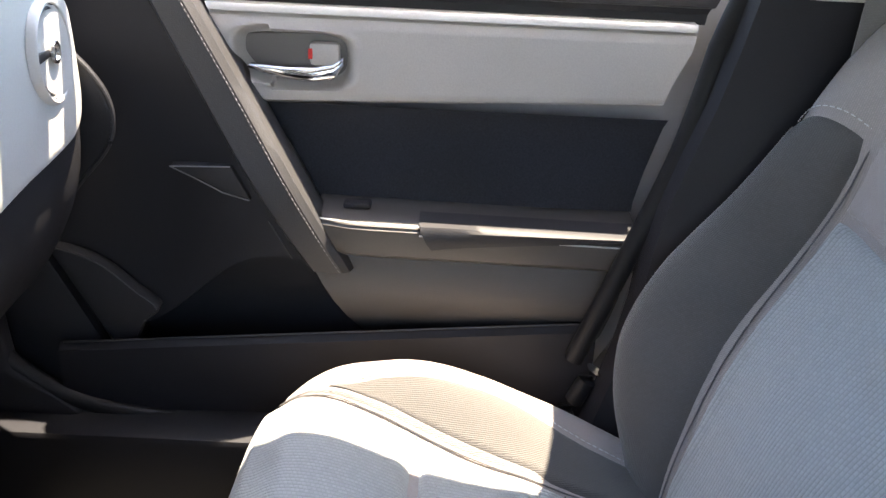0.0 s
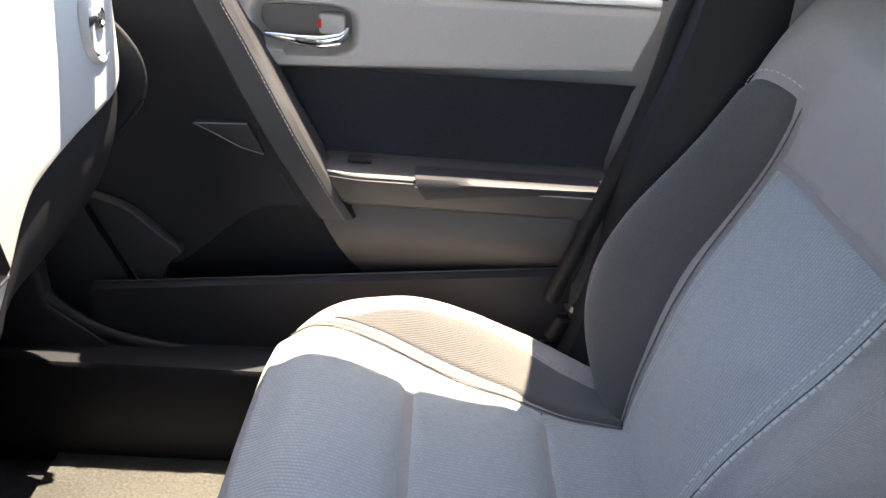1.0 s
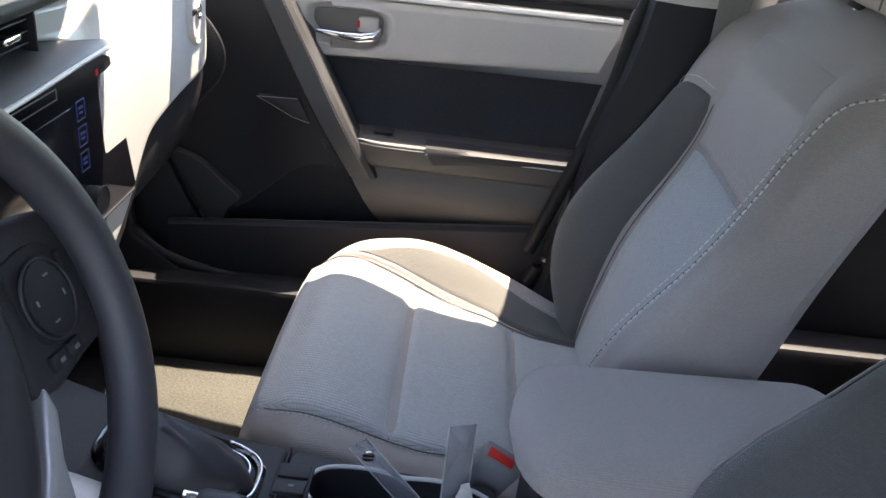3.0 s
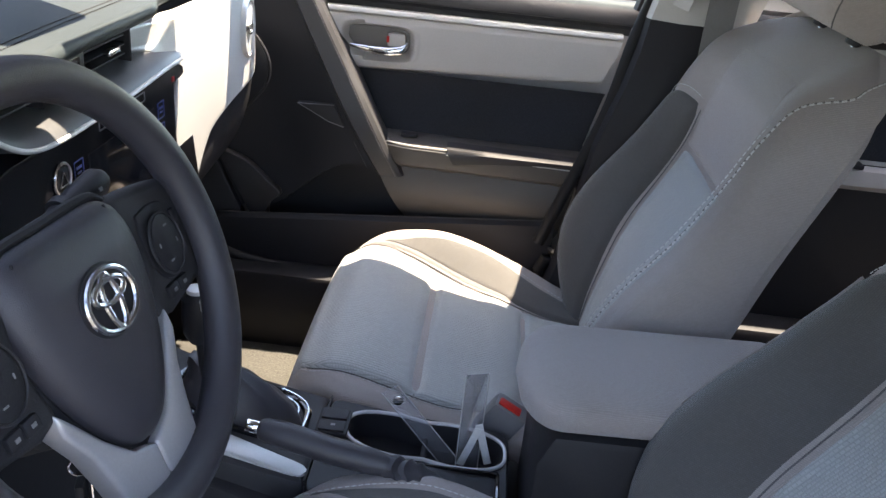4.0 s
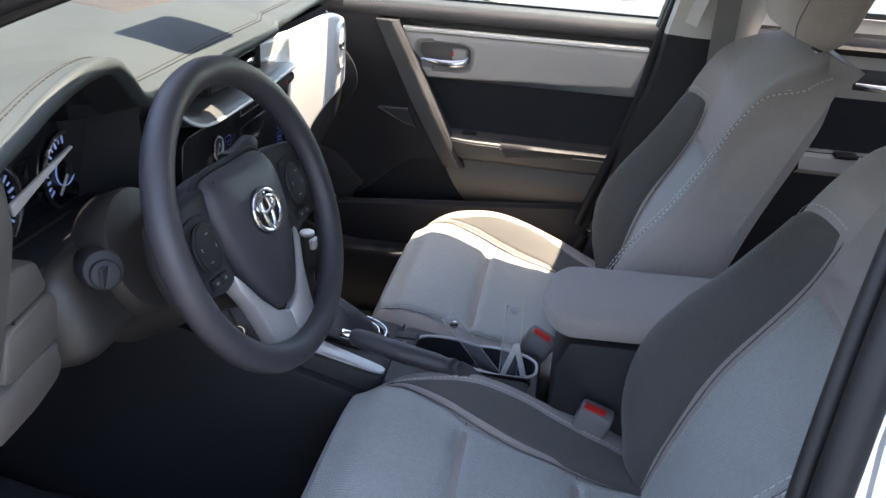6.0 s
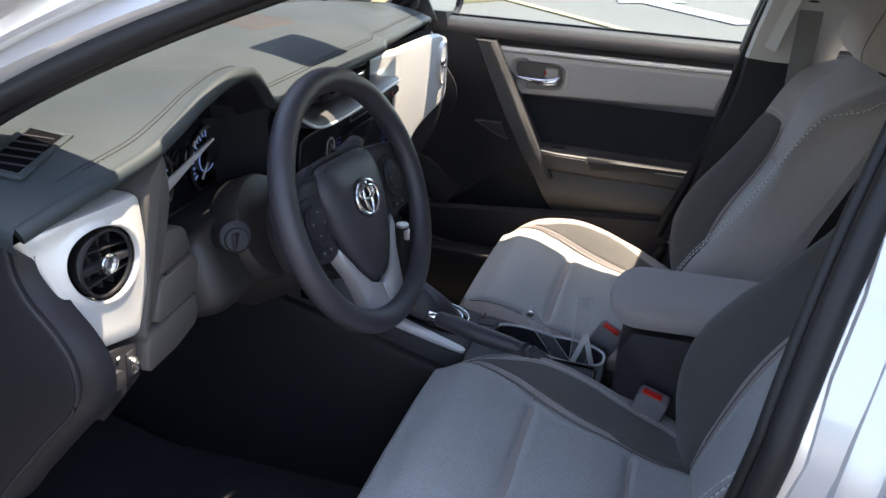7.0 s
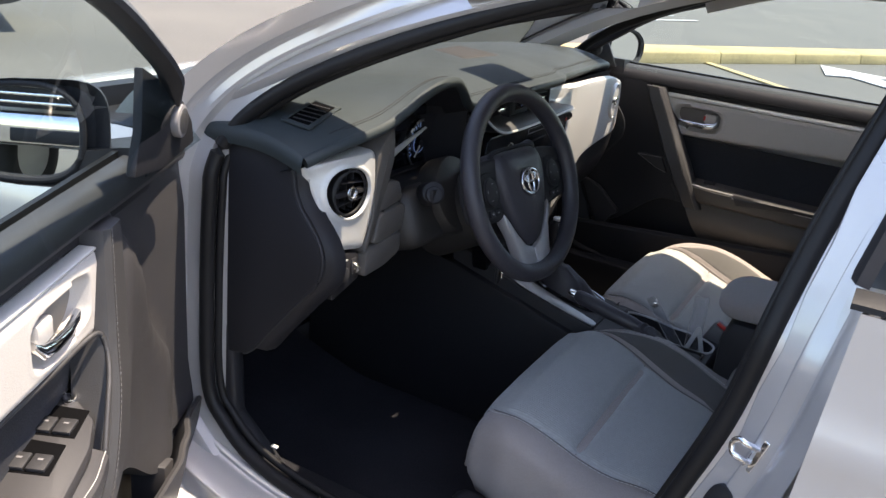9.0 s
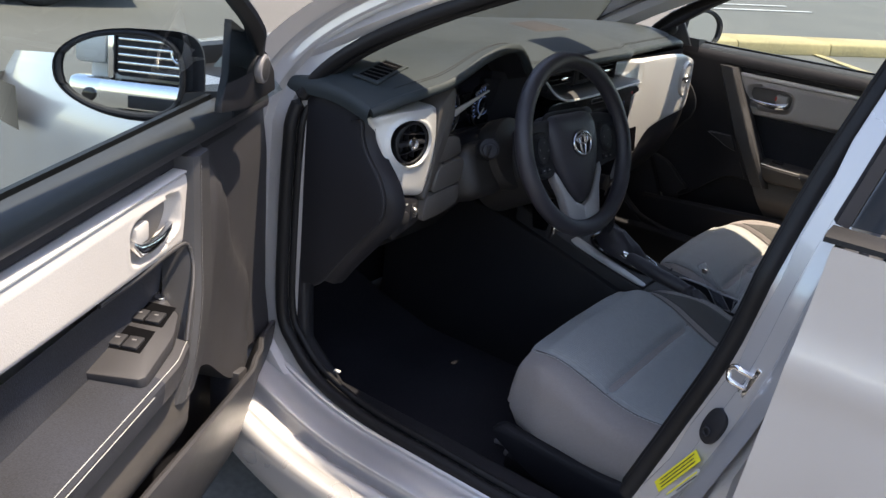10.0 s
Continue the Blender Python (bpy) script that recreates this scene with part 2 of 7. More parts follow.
def stitches(path, length=0.005, gap=0.003, r=0.00065):
    """A row of thread stitches along a path."""
    pts = [Vector(p) for p in path]
    dist = [0.0]
    for a, b in zip(pts, pts[1:]):
        dist.append(dist[-1] + (b - a).length)

    def at(d):
        for i in range(len(pts) - 1):
            if d <= dist[i + 1]:
                return pts[i].lerp(pts[i + 1], (d - dist[i]) / max(dist[i + 1] - dist[i], 1e-9))
        return pts[-1]
    bm = bmesh.new()
    d = 0.0
    while d + length < dist[-1]:
        a, b = at(d), at(d + length)
        t = (b - a).normalized()
        s = t.cross(Vector((0.3, 0.2, 1))).normalized() * r
        u = t.cross(s).normalized() * r
        va = [bm.verts.new(a + k) for k in (s, u, -s, -u)]
        vb = [bm.verts.new(b + k) for k in (s, u, -s, -u)]
        for k in range(4):
            bm.faces.new((va[k], va[(k + 1) % 4], vb[(k + 1) % 4], vb[k]))
        bm.faces.new(va)
        bm.faces.new(vb)
        d += length + gap
    return bm


# ---- ground, kerb and road paint ----
def ground_sheet():
    bm = bmesh.new()
    n = 40
    def f(i):
        s = (i / n - 0.5) * 2
        return math.copysign(abs(s) ** 2.5, s) * 400
    g = [[bm.verts.new((f(i), f(j), 0.012 * noise.noise((f(i) * 0.3, f(j) * 0.3, 0)))) for j in range(n + 1)] for i in range(n + 1)]
    for i in range(n):
        for j in range(n):
            bm.faces.new((g[i][j], g[i + 1][j], g[i + 1][j + 1], g[i][j + 1]))
    return bm


ground = tagged(part("ground", ground_sheet(), ASPHALT), "grey sunlit asphalt of a car park", "ground", kind="structure")
KERB = pose(-2.1, 8.9, 0, 0, 0, 62)


kerb = thing("kerb", "long low kerb with worn yellow paint beside the road", "kerb", KERB, "structure")
for k in range(-1, 13):
    part("kerb_stone", prism([(0, 0), (0.02, 0.13), (0.05, 0.15), (0.5, 0.15), (0.5, 0)], "x", k * 1.5 - 0.745, k * 1.5 + 0.745, 0.012), YELLOW, kerb)


def stripe(name, a, b, w, mat, label):
    a, b = Vector((*a, 0)), Vector((*b, 0))
    d = (b - a).normalized()
    s = Vector((-d.y, d.x, 0)) * w / 2
    bm = bmesh.new()
    q = [a + s, a - s, b - s, b + s]
    lo = [bm.verts.new((p.x, p.y, 0.010)) for p in q]
    hi = [bm.verts.new((p.x, p.y, 0.020)) for p in q]
    bm.faces.new(hi)
    for k in range(4):
        bm.faces.new((lo[k], lo[(k + 1) % 4], hi[(k + 1) % 4], hi[k]))
    return tagged(part(name, bm, mat, None, "", 0), label, "road marking", kind="structure")


stripe("parking_line", (-2.1, 9.6), (0.9, 6.6), 0.12, YELLOW, "thin worn yellow parking line on asphalt")


def arrow():
    bm = prism([(0, 0), (0.9, 0.55), (0.9, 0.2), (2.6, 0.2), (2.6, -0.2), (0.9, -0.2), (0.9, -0.55)], "z", 0.010, 0.022)
    bm.transform(pose(-0.75, 11.1, 0, 0, 0, -48))
    return bm


tagged(part("road_arrow", arrow(), WHITE, None, "", 0), "white painted turn arrow on asphalt", "road marking", kind="structure")
for a, b in (((-5.0, 8.5), (-6.3, 15.5)), ((-5.2, 13.2), (-4.2, 16.0)), ((-4.6, 13.0), (-3.6, 15.6))):
    stripe("bay_line", a, b, 0.09, WHITE, "white painted bay line on asphalt")

# ---- car body ----
body = thing("car_body", "silver metallic saloon car body with its driver's door open", "car")


def side_y(z):
    """Half width of the door opening plane at height z."""
    return 0.756 if z < 0.92 else 0.756 - 0.33 * (z - 0.92)


# opening of the driver's door: seal line
SEAL = [(0.40, 0.50), (0.34, 0.40), (0.20, 0.383), (0.0, 0.386), (-0.17, 0.391), (-0.29, 0.418), (-0.36, 0.467), (-0.40, 0.53), (-0.405, 0.70), (-0.40, 0.88), (-0.385, 0.98), (-0.30, 1.07), (-0.13, 1.165), (0.09, 1.256), (0.30, 1.325), (0.46, 1.352), (0.55, 1.345), (0.576, 1.315), (0.562, 1.26), (0.535, 1.16), (0.510, 1.06), (0.491, 0.963), (0.464, 0.81), (0.42, 0.666), (0.37, 0.515)]


def along_seal(pts, off, n=160):
    """The seal line moved outwards by off, as (x, z)."""
    p = spline([(x, 0, z) for x, z in pts], n)
    out = []
    for i, c in enumerate(p):
        t = (p[min(i + 1, n)] - p[max(i - 1, 0)]).normalized()
        out.append(Vector((c.x, 0, c.z)) + Vector((-t.z, 0, t.x)) * off)
    return out


def seal_skin(name, off0, y0, off1, y1, mat, sgn=-1, steps=5, label="", bulge=0.0, sel=(0, 160)):
    """A skin round the opening between two offsets of the seal line, at two depths."""
    rings = []
    for k in range(steps + 1):
        t = k / steps
        line = along_seal(SEAL, off0 + (off1 - off0) * t)
        dy = y0 + (y1 - y0) * t + bulge * math.sin(math.pi * t)
        rings.append([Vector((c.x, sgn * (side_y(c.z) + dy), c.z)) for c in line[sel[0]:sel[1] + 1]])
    return part(name, loft(rings, closed=False), mat, body, label)


def seal_tube(sgn):
    line = along_seal(SEAL, 0.0)
    bm = tube([(c.x, sgn * (side_y(c.z) + 0.002), c.z) for c in line], 0.0125, 16)
    return part("door_seal", bm, RUBBER, body, "black rubber door seal")


seal_tube(-1)
def jamb_skin(profile, mat, label):
    """A stepped painted skin round the opening: (offset, depth) pairs from the seal outwards."""
    rings = []
    for off, dy in profile:
        line = along_seal(SEAL, off)
        rings.append([Vector((c.x, -(side_y(c.z) + dy * curve1([(1.18, 1.0), (1.32, 0.40)], c.z)), c.z)) for c in line])
    return part("door_jamb", loft(rings, closed=False), mat, body, label, 28)


jamb_skin([(0.006, -0.004), (0.012, 0.006), (0.030, 0.010), (0.036, 0.013), (0.040, 0.030), (0.045, 0.034), (0.058, 0.037), (0.063, 0.041), (0.067, 0.060), (0.072, 0.066), (0.088, 0.092)], PAINT, "silver painted stepped door jamb")
line = along_seal(SEAL, -0.011)
part("door_seal", tube([(c.x, -(side_y(c.z) - 0.016), c.z) for c in line], 0.007, 14), RUBBER, body, "inner lip of the black door seal")
# Driver's side trim is coloured black for shade; the passenger's is pale.
seal_skin("inner_trim_band", 0.0, -0.002, 0.02, -0.06, BLACK, -1, 3, "inner trim round the door opening, darkened for shade")
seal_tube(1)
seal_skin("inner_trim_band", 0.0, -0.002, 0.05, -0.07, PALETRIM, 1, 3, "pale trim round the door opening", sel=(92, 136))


def slab(name, fn, mat, thick=0.004, nu=16, nv=16, label="", parent=None):
    return part(name, sheet(fn, nu, nv, thick), mat, parent or body, label)


# roof and headlining
def roof_pt(u, v, dz=0.0):
    x = 0.0 + 0.05 * (2 * v - 1) ** 2 * (1 - u) + u * 1.9
    y = (v - 0.5) * 2 * 0.66
    arch = 1.0 - 0.10 * (2 * v - 1) ** 2 * 0.6
    z = 1.33 + 0.12 * math.sin(math.pi * min(max((u + 0.12) / 1.15, 0), 1)) * arch - 0.075 * abs(2 * v - 1) ** 2.4
    return (x, y, z + dz)


def roof_rail(s):
    """The side rail from the windscreen pillar back over both doors."""
    line = spline([(0.0, 0, 1.26), (0.2, 0, 1.325), (0.40, 0, 1.345), (0.7, 0, 1.345), (1.1, 0, 1.335), (1.5, 0, 1.25)], 40)
    rows = [[Vector((c.x, s * (0.615 + a), c.z + b)) for a, b in ((-0.05, -0.012), (-0.055, 0.03), (0.0, 0.055), (0.05, 0.04), (0.088 if s > 0 else 0.075, -0.01), (0.096 if s > 0 else 0.06, -0.08 if s > 0 else -0.02), (0.06 if s > 0 else 0.045, -0.06 if s > 0 else -0.025), (0.03, -0.03))] for c in line]
    part("roof_rail", loft(rows), PAINT, body, "silver roof side rail")


roof_rail(1)
roof_rail(-1)
slab("roof", lambda u, v: roof_pt(u, v), PAINT, 0.01, 24, 20, "silver painted roof panel")
slab("headlining", lambda u, v: roof_pt(u, v, -0.03), HEADLINER, 0.008, 24, 20, "grey cloth headlining")

# windscreen
def screen_pt(u, v):
    s = 2 * v - 1
    top = Vector((-0.02 + 0.08 * s * s, s * 0.585, 1.315 - 0.035 * s * s))
    low = Vector((-0.80 + 0.20 * s * s, s * 0.66, 0.985 - 0.01 * s * s))
    p = low.lerp(top, u)
    p.z += 0.035 * math.sin(math.pi * u)
    return p


windscreen = slab("windscreen", screen_pt, GLASS, 0.0, 14, 16, "clear laminated windscreen")
windscreen.visible_shadow = False
bar = spline([screen_pt(1, v / 10) for v in range(11)], 24)
part("header_rail", tube([p + Vector((0.025, 0, 0.005)) for p in bar], 0.03, 8), HEADLINER, body, "padded rail over the windscreen")
# Visors out of view, added and sized to shade wheel, floor and trim.
for cx, cy, cz, l, w in ((-0.045, -0.26, 1.270, 0.16, 0.52), (-0.040, 0.200, 1.280, 0.19, 0.35)):
    part("unseen_sun_visor", box(0.0, 0, 0, l, w, 0.018, 0.008, pose(cx, cy, cz, 0, -20, 0)), HEADLINER, body, "unseen grey sun visor sized to cut the sun")

# pillars of the windscreen
def a_pillar(sgn):
    inner = [screen_pt(u / 12, 1 if sgn > 0 else 0) for u in range(13)]
    rings, rings2 = [], []
    for i, p in enumerate(inner):
        u = i / 12
        o = Vector((p.x + (0.10 if sgn < 0 else 0.065), sgn * (side_y(p.z) + 0.02), p.z - 0.015))
        o.z = p.z + 0.005
        q = Vector((p.x - 0.005, p.y, p.z))
        mid = (o + q) / 2 + Vector((-0.02, sgn * 0.015, 0.02))
        low = (o + q) / 2 + Vector((0.03, -sgn * 0.035, -0.035))
        rings.append([q, mid, o, o + Vector((0.01, -sgn * 0.012, -0.008)), (o + q) / 2 + Vector((0.005, -sgn * 0.006, -0.008))])
        rings2.append([q + Vector((0.012, 0, -0.004)), (o + q) / 2 + Vector((0.01, -sgn * 0.012, -0.012)), o + Vector((0.008, -sgn * 0.02, -0.012)), low, q + Vector((0.03, -sgn * 0.012, -0.022))])
    part("windscreen_pillar", loft(rings), PAINT, body, "silver windscreen pillar")
    # The driver's trim is the same part, coloured dark for shade.
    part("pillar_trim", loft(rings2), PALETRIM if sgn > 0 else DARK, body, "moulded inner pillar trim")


a_pillar(-1)
a_pillar(1)

# driver's side rocker, floor and bulkhead
def rocker(sgn):
    prof = [(-0.74, 0.388), (-0.772, 0.380), (-0.776, 0.371), (-0.80, 0.367), (-0.830, 0.360), (-0.838, 0.354), (-0.841, 0.330), (-0.846, 0.323), (-0.851, 0.325), (-0.855, 0.340), (-0.860, 0.3425), (-0.878, 0.336), (-0.890, 0.338), (-0.908, 0.332), (-0.916, 0.322), (-0.918, 0.30), (-0.912, 0.25), (-0.88, 0.20), (-0.80, 0.18), (-0.72, 0.20), (-0.71, 0.34)]
    p = spline([(0, y, z) for y, z in prof + prof[:1]], 120)[:-1]
    rings = [[Vector((x, -sgn * q.y, q.z + (0.75 * max(0, -x - 0.12) ** 2 if sgn < 0 else -0.02))) for q in p] for x in [-0.55 + 0.04 * k for k in range(47)]]
    return part("rocker_panel", loft(rings), PAINT, body, "silver sill panel under the door opening", 25)


rocker(-1)
rocker(1)
part("sill_trim", box(0.03, -0.715, 0.385, 0.78, 0.05, 0.012, 0.004), BLACK, body, "black plastic scuff plate")
part("sill_cover", box(0.3, 0.742, 0.297, 2.1, 0.084, 0.21, 0.012), BLACK, body, "black inner sill cover")
part("floor_pan", box(0.45, 0.02, 0.19, 2.9, 1.5, 0.03), CARPET_SHADED, body, "carpeted car floor darkened for shade")
# Unseen board, added to stop sun leaking past the pad into the footwells.
part("dash_sun_block", box(-0.62, 0.035, 0.935, 0.56, 1.53, 0.012), BLACK, body, "unseen black board that keeps sun out of the footwells")
part("bulkhead", box(-0.82, 0.0, 0.6, 0.04, 1.45, 0.76), BLACK, body, "black bulkhead ahead of the footwells")
part("kick_panel", prism([(-0.78, 0.2), (-0.3, 0.2), (-0.27, 0.40), (-0.36, 0.47), (-0.39, 0.95), (-0.78, 0.95)], "y", -0.735, -0.70, 0.01), BLACK, body, "black plastic kick panel")
part("kick_panel", prism([(-0.78, 0.2), (-0.3, 0.2), (-0.27, 0.40), (-0.36, 0.47), (-0.39, 0.95), (-0.78, 0.95)], "y", 0.74, 0.775, 0.01), BLACK, body, "black plastic kick panel")
part("tail_wall", box(1.9, 0.0, 0.65, 0.05, 1.5, 0.95), BLACK, body, "dark wall behind the rear bench")

# pillar between the doors, driver's side: broad painted jamb
def b_jamb():
    rows = []
    for k in range(17):
        z = 0.30 + k * 0.0625
        xs = curve1([(0.30, 0.30), (0.515, 0.37), (0.666, 0.42), (0.807, 0.464), (0.963, 0.489), (1.08, 0.506), (1.2, 0.527), (1.31, 0.54)], z)
        yy = side_y(z)
        xd = 0.5436 + 0.052 * ((z - 0.27) / 0.76 - 0.5)
        rows.append([Vector((xs + 0.012, -yy + 0.02, z)), Vector((xs + 0.02, -yy - 0.012, z)), Vector((xs + 0.075, -yy - 0.045, z)), Vector((xs + 0.088, -yy - 0.056, z)), Vector((xs + 0.097, -yy - 0.078, z)), Vector((max(xs + 0.105, xd - 0.014), -yy - 0.086, z)), Vector((max(xs + 0.12, xd + 0.012), -yy - 0.06, z))])
    return part("centre_pillar", loft(rows, closed=False), PAINT, body, "silver painted centre pillar with latch fittings")


b_jamb()
def b_inner(sgn):
    rows = []
    for k in range(17):
        z = 0.30 + k * 0.0625
        xs = curve1([(0.30, 0.38), (0.666, 0.44), (0.963, 0.50), (1.2, 0.535), (1.33, 0.55)], z) + (0.065 if sgn < 0 else 0.0)
        yy = side_y(z)
        rows.append([Vector((xs - 0.01, sgn * yy, z)), Vector((xs, sgn * (yy - 0.03), z)), Vector((xs + 0.05, sgn * (yy - 0.05), z)), Vector((xs + 0.14, sgn * (yy - 0.05), z)), Vector((xs + 0.18, sgn * (yy - 0.02), z)), Vector((xs + 0.18, sgn * yy, z))])
    part("pillar_lower_trim", loft(rows[:12]), BLACK, body, "dark lower centre pillar trim")
    # Pale trim, coloured black for shade on the driver's side.
    part("pillar_upper_trim", loft(rows[11:]), PALETRIM if sgn > 0 else BLACK, body, "pale upper centre pillar trim, blackened for shade on the driver's side")


b_inner(1)
b_inner(-1)


# ---- seats ----
def seat(name, label, m, inner, back_x=0.0, crest_drop=0.0, recline=20):
    """A front seat. Local x runs back from the cushion's front edge, z up from the floor, y to the side of the dark bolster panels."""
    s = thing(name, label, "seat", m, group="front seats")

    def hw(x):
        return curve1([(-0.012, 0.212), (0.012, 0.242), (0.10, 0.275), (0.22, 0.284), (0.38, 0.276), (0.52, 0.25)], x)

    def zt(x):
        return curve1([(-0.012, 0.44), (0.0, 0.478), (0.02, 0.508), (0.065, 0.523), (0.30, 0.468), (0.42, 0.445), (0.55, 0.44)], x)

    def crest(x):
        """Height of the side bolster's ridge."""
        z = smooth1([(-0.012, 0.425), (0.015, 0.478), (0.04, 0.507), (0.075, 0.529), (0.125, 0.543), (0.19, 0.547), (0.26, 0.531), (0.345, 0.499), (0.42, 0.466), (0.50, 0.44)], x)
        return z - crest_drop * curve1([(0.0, 0.3), (0.08, 1.0), (0.30, 1.0), (0.42, 0.2)], x)

    def inner_edge(x, y=1.0):
        if y < 0:
            return curve1([(0.0, 0.20), (0.07, 0.222), (0.2, 0.226), (0.40, 0.21), (0.52, 0.18)], x)
        return smooth1([(0.0, 0.212), (0.08, 0.208), (0.14, 0.188), (0.22, 0.163), (0.30, 0.143), (0.365, 0.131), (0.52, 0.12)], x)

    def top(x, y, fine=True):
        h, e = hw(x), inner_edge(x)
        a = abs(y)
        pe = inner_edge(x, y)
        z = zt(x) - 0.012 * (y / h) ** 2
        if y > 0:
            k = curve1([(e - 0.035, 0.0), (e + (h - e) * 0.60, 1.0)], a)
            z += (crest(x) - z) * k
        else:
            z += 0.012 * curve1([(0.10, 0), (0.4, 1)], x) * curve1([(0.10, 0.0), (0.23, 1.0)], a)
        if not fine:
            z -= 0.005 * curve1([(h * 0.9, 1), (h * 0.97, 0)], a)
        elif a < pe:
            dip = 0.011 * math.exp(-((x - 0.195) / 0.009) ** 2) + 0.009 * math.exp(-((x - 0.365) / 0.008) ** 2)
            z -= dip * min(1, (pe - a) / 0.03)
            z += 0.008 * math.sin(math.pi * min(max((x - 0.02) / 0.175, 0), 1)) * (1 - (a / pe) ** 4)
            z += 0.007 * math.sin(math.pi * min(max((x - 0.195) / 0.17, 0), 1)) * (1 - (a / pe) ** 4)
        if fine:
            z -= 0.004 * math.exp(-((a - pe) / 0.006) ** 2) * min(1, max(0, (x - 0.02) / 0.04))
            z += 0.0016 * noise.noise((x * 9, y * 9 + inner * 3, 1.7)) + 0.0008 * noise.noise((x * 31, y * 31, 4.2 + inner))
        q = a / h
        if q > 0.84:
            z -= 0.05 * (1 - math.sqrt(max(0, 1 - min((q - 0.84) / 0.16, 1) ** 2)))
        return z

    # cushion body: stations along x
    rings = []
    xs = [-0.012, -0.004, 0.006, 0.02, 0.04] + [0.04 + 0.0125 * k for k in range(1, 39)]
    for x in xs:
        h = hw(x)
        ys = [h * math.sin(math.pi / 2 * k / 30) for k in range(-30, 31)]
        r = [Vector((x, y, top(x, y, False))) for y in ys]
        zb = 0.34 + 0.02 * (x / 0.5)
        if x < 0.01:
            zb = 0.36
        zr, zl = r[-1].z, r[0].z
        r += [Vector((x, h + 0.004, zr + (zb - zr) * 0.4)), Vector((x, h, zr + (zb - zr) * 0.8)), Vector((x, h - 0.02, zb - 0.01)), Vector((x, -h + 0.02, zb - 0.01)), Vector((x, -h, zl + (zb - zl) * 0.8)), Vector((x, -h - 0.004, zl + (zb - zl) * 0.4))]
        rings.append(r)
    cushion = part("cushion", loft(rings), CLOTH_SIDE, s, "grey cloth seat cushion")

    def over(name, fn, mat, nu, nv, lift, label):
        """A cloth panel sewn on the cushion: fn(u, v) gives (x, y)."""
        def f(u, v):
            x, y = fn(u, v)
            e = min(u, 1 - u) * nu, min(v, 1 - v) * nv
            d = lift if min(e) > 1.5 else (0.0 if min(e) > 0.5 else -0.006)
            return (x, y, top(x, y) + d)
        return part(name, sheet(f, nu, nv), mat, cushion, label)

    over("centre_panel", lambda u, v: ((-0.002 + 0.50 * u), ((inner_edge(-0.002 + 0.5 * u) + inner_edge(-0.002 + 0.5 * u, -1)) * v - inner_edge(-0.002 + 0.5 * u, -1)) * min(1, 0.90 + 2.5 * u)), CLOTH, 110, 60, 0.0015, "woven grey cloth centre panel")

    patch_x = 0.080 if inner < 0 else 0.056

    def bolster(u, v):
        x = patch_x + (0.495 - patch_x) * u
        a = inner_edge(x) + 0.003 + 0.006 * curve1([(0.05, 1.0), (0.35, 0.7), (0.8, 0.0)], u)
        b = hw(x) - (0.058 if inner < 0 else 0.052) - 0.022 * curve1([(0.50, 0), (0.78, 1)], u)
        b = a + (b - a) * math.sqrt(max(0, min((u + 0.01) / 0.17, 1)))
        return (x, a + (b - a) * v)

    def facing(u, v):
        x = 0.03 + 0.465 * u
        a = inner_edge(x) + 0.003
        return (x, a + (hw(x) * 0.955 - a) * v)
    over("bolster_facing", facing, CLOTH_SIDE, 60, 24, 0.0003, "pale grey cloth round the bolster panel")
    over("bolster_patch", bolster, CLOTH_DARK, 70, 20, 0.0018, "dark grey cloth bolster panel")
    pts = []
    for k in range(90):
        x, y = bolster(k / 89, 1.0)
        y += 0.004
        pts.append((x, y, top(x, y) + 0.0012))
    part("stitching", stitches(pts), THREAD, cushion, "pale stitching")
    pts = []
    for k in range(80):
        x = 0.02 + 0.46 * k / 79
        y = -inner_edge(x, -1) - 0.006
        pts.append((x, y, top(x, y) + 0.001))
    part("stitching", stitches(pts), THREAD, cushion, "pale stitching")
    for sg in (1, -1):
        pts = []
        for k in range(60):
            x = 0.03 + 0.46 * k / 59
            y = sg * inner_edge(x, sg)
            pts.append((x, y, top(x, y) + 0.0008))
        part("piping", tube(pts, 0.0011, 5), SEAM, cushion, "dark sewn seam")
    for x in (0.195, 0.365):
        a, b = -inner_edge(x, -1) + 0.004, inner_edge(x) - 0.004
        part("piping", tube([(x, a + (b - a) * k / 30, top(x, a + (b - a) * k / 30) + 0.0008) for k in range(31)], 0.0009, 5), SEAM, cushion, "dark sewn seam")

    # base and plastic side shield
    part("seat_base", merge(box(0.27, 0, 0.28, 0.44, 0.40, 0.13, 0.02), box(0.25, -0.20, 0.225, 0.5, 0.03, 0.03, 0.006), box(0.25, 0.20, 0.225, 0.5, 0.03, 0.03, 0.006)), BLACK, s, "black seat frame on floor rails")
    for sg in (1, -1):
        o = spline([(0.02, 0, 0.36), (0.2, 0, 0.355), (0.4, 0, 0.375), (0.52, 0, 0.44), (0.6, 0, 0.42), (0.58, 0, 0.32), (0.4, 0, 0.26), (0.15, 0, 0.27), (0.02, 0, 0.32), (0.0, 0, 0.345)], 40)
        part("side_shield", prism([(p.x, p.z) for p in o], "y", sg * 0.262, sg * 0.29, 0.008), BLACK, s, "black plastic side shield")

    if inner > 0:
        part("adjuster_bar", merge(tube([(-0.06, -0.155, 0.215), (-0.02, -0.152, 0.218), (0.03, -0.15, 0.222)], 0.005, 8), box(0.0, -0.165, 0.212, 0.05, 0.02, 0.012, 0.003)), BUCKLE, s, "steel seat adjuster bar")
    # backrest: local h up the back, d forward
    REC = radians(recline)
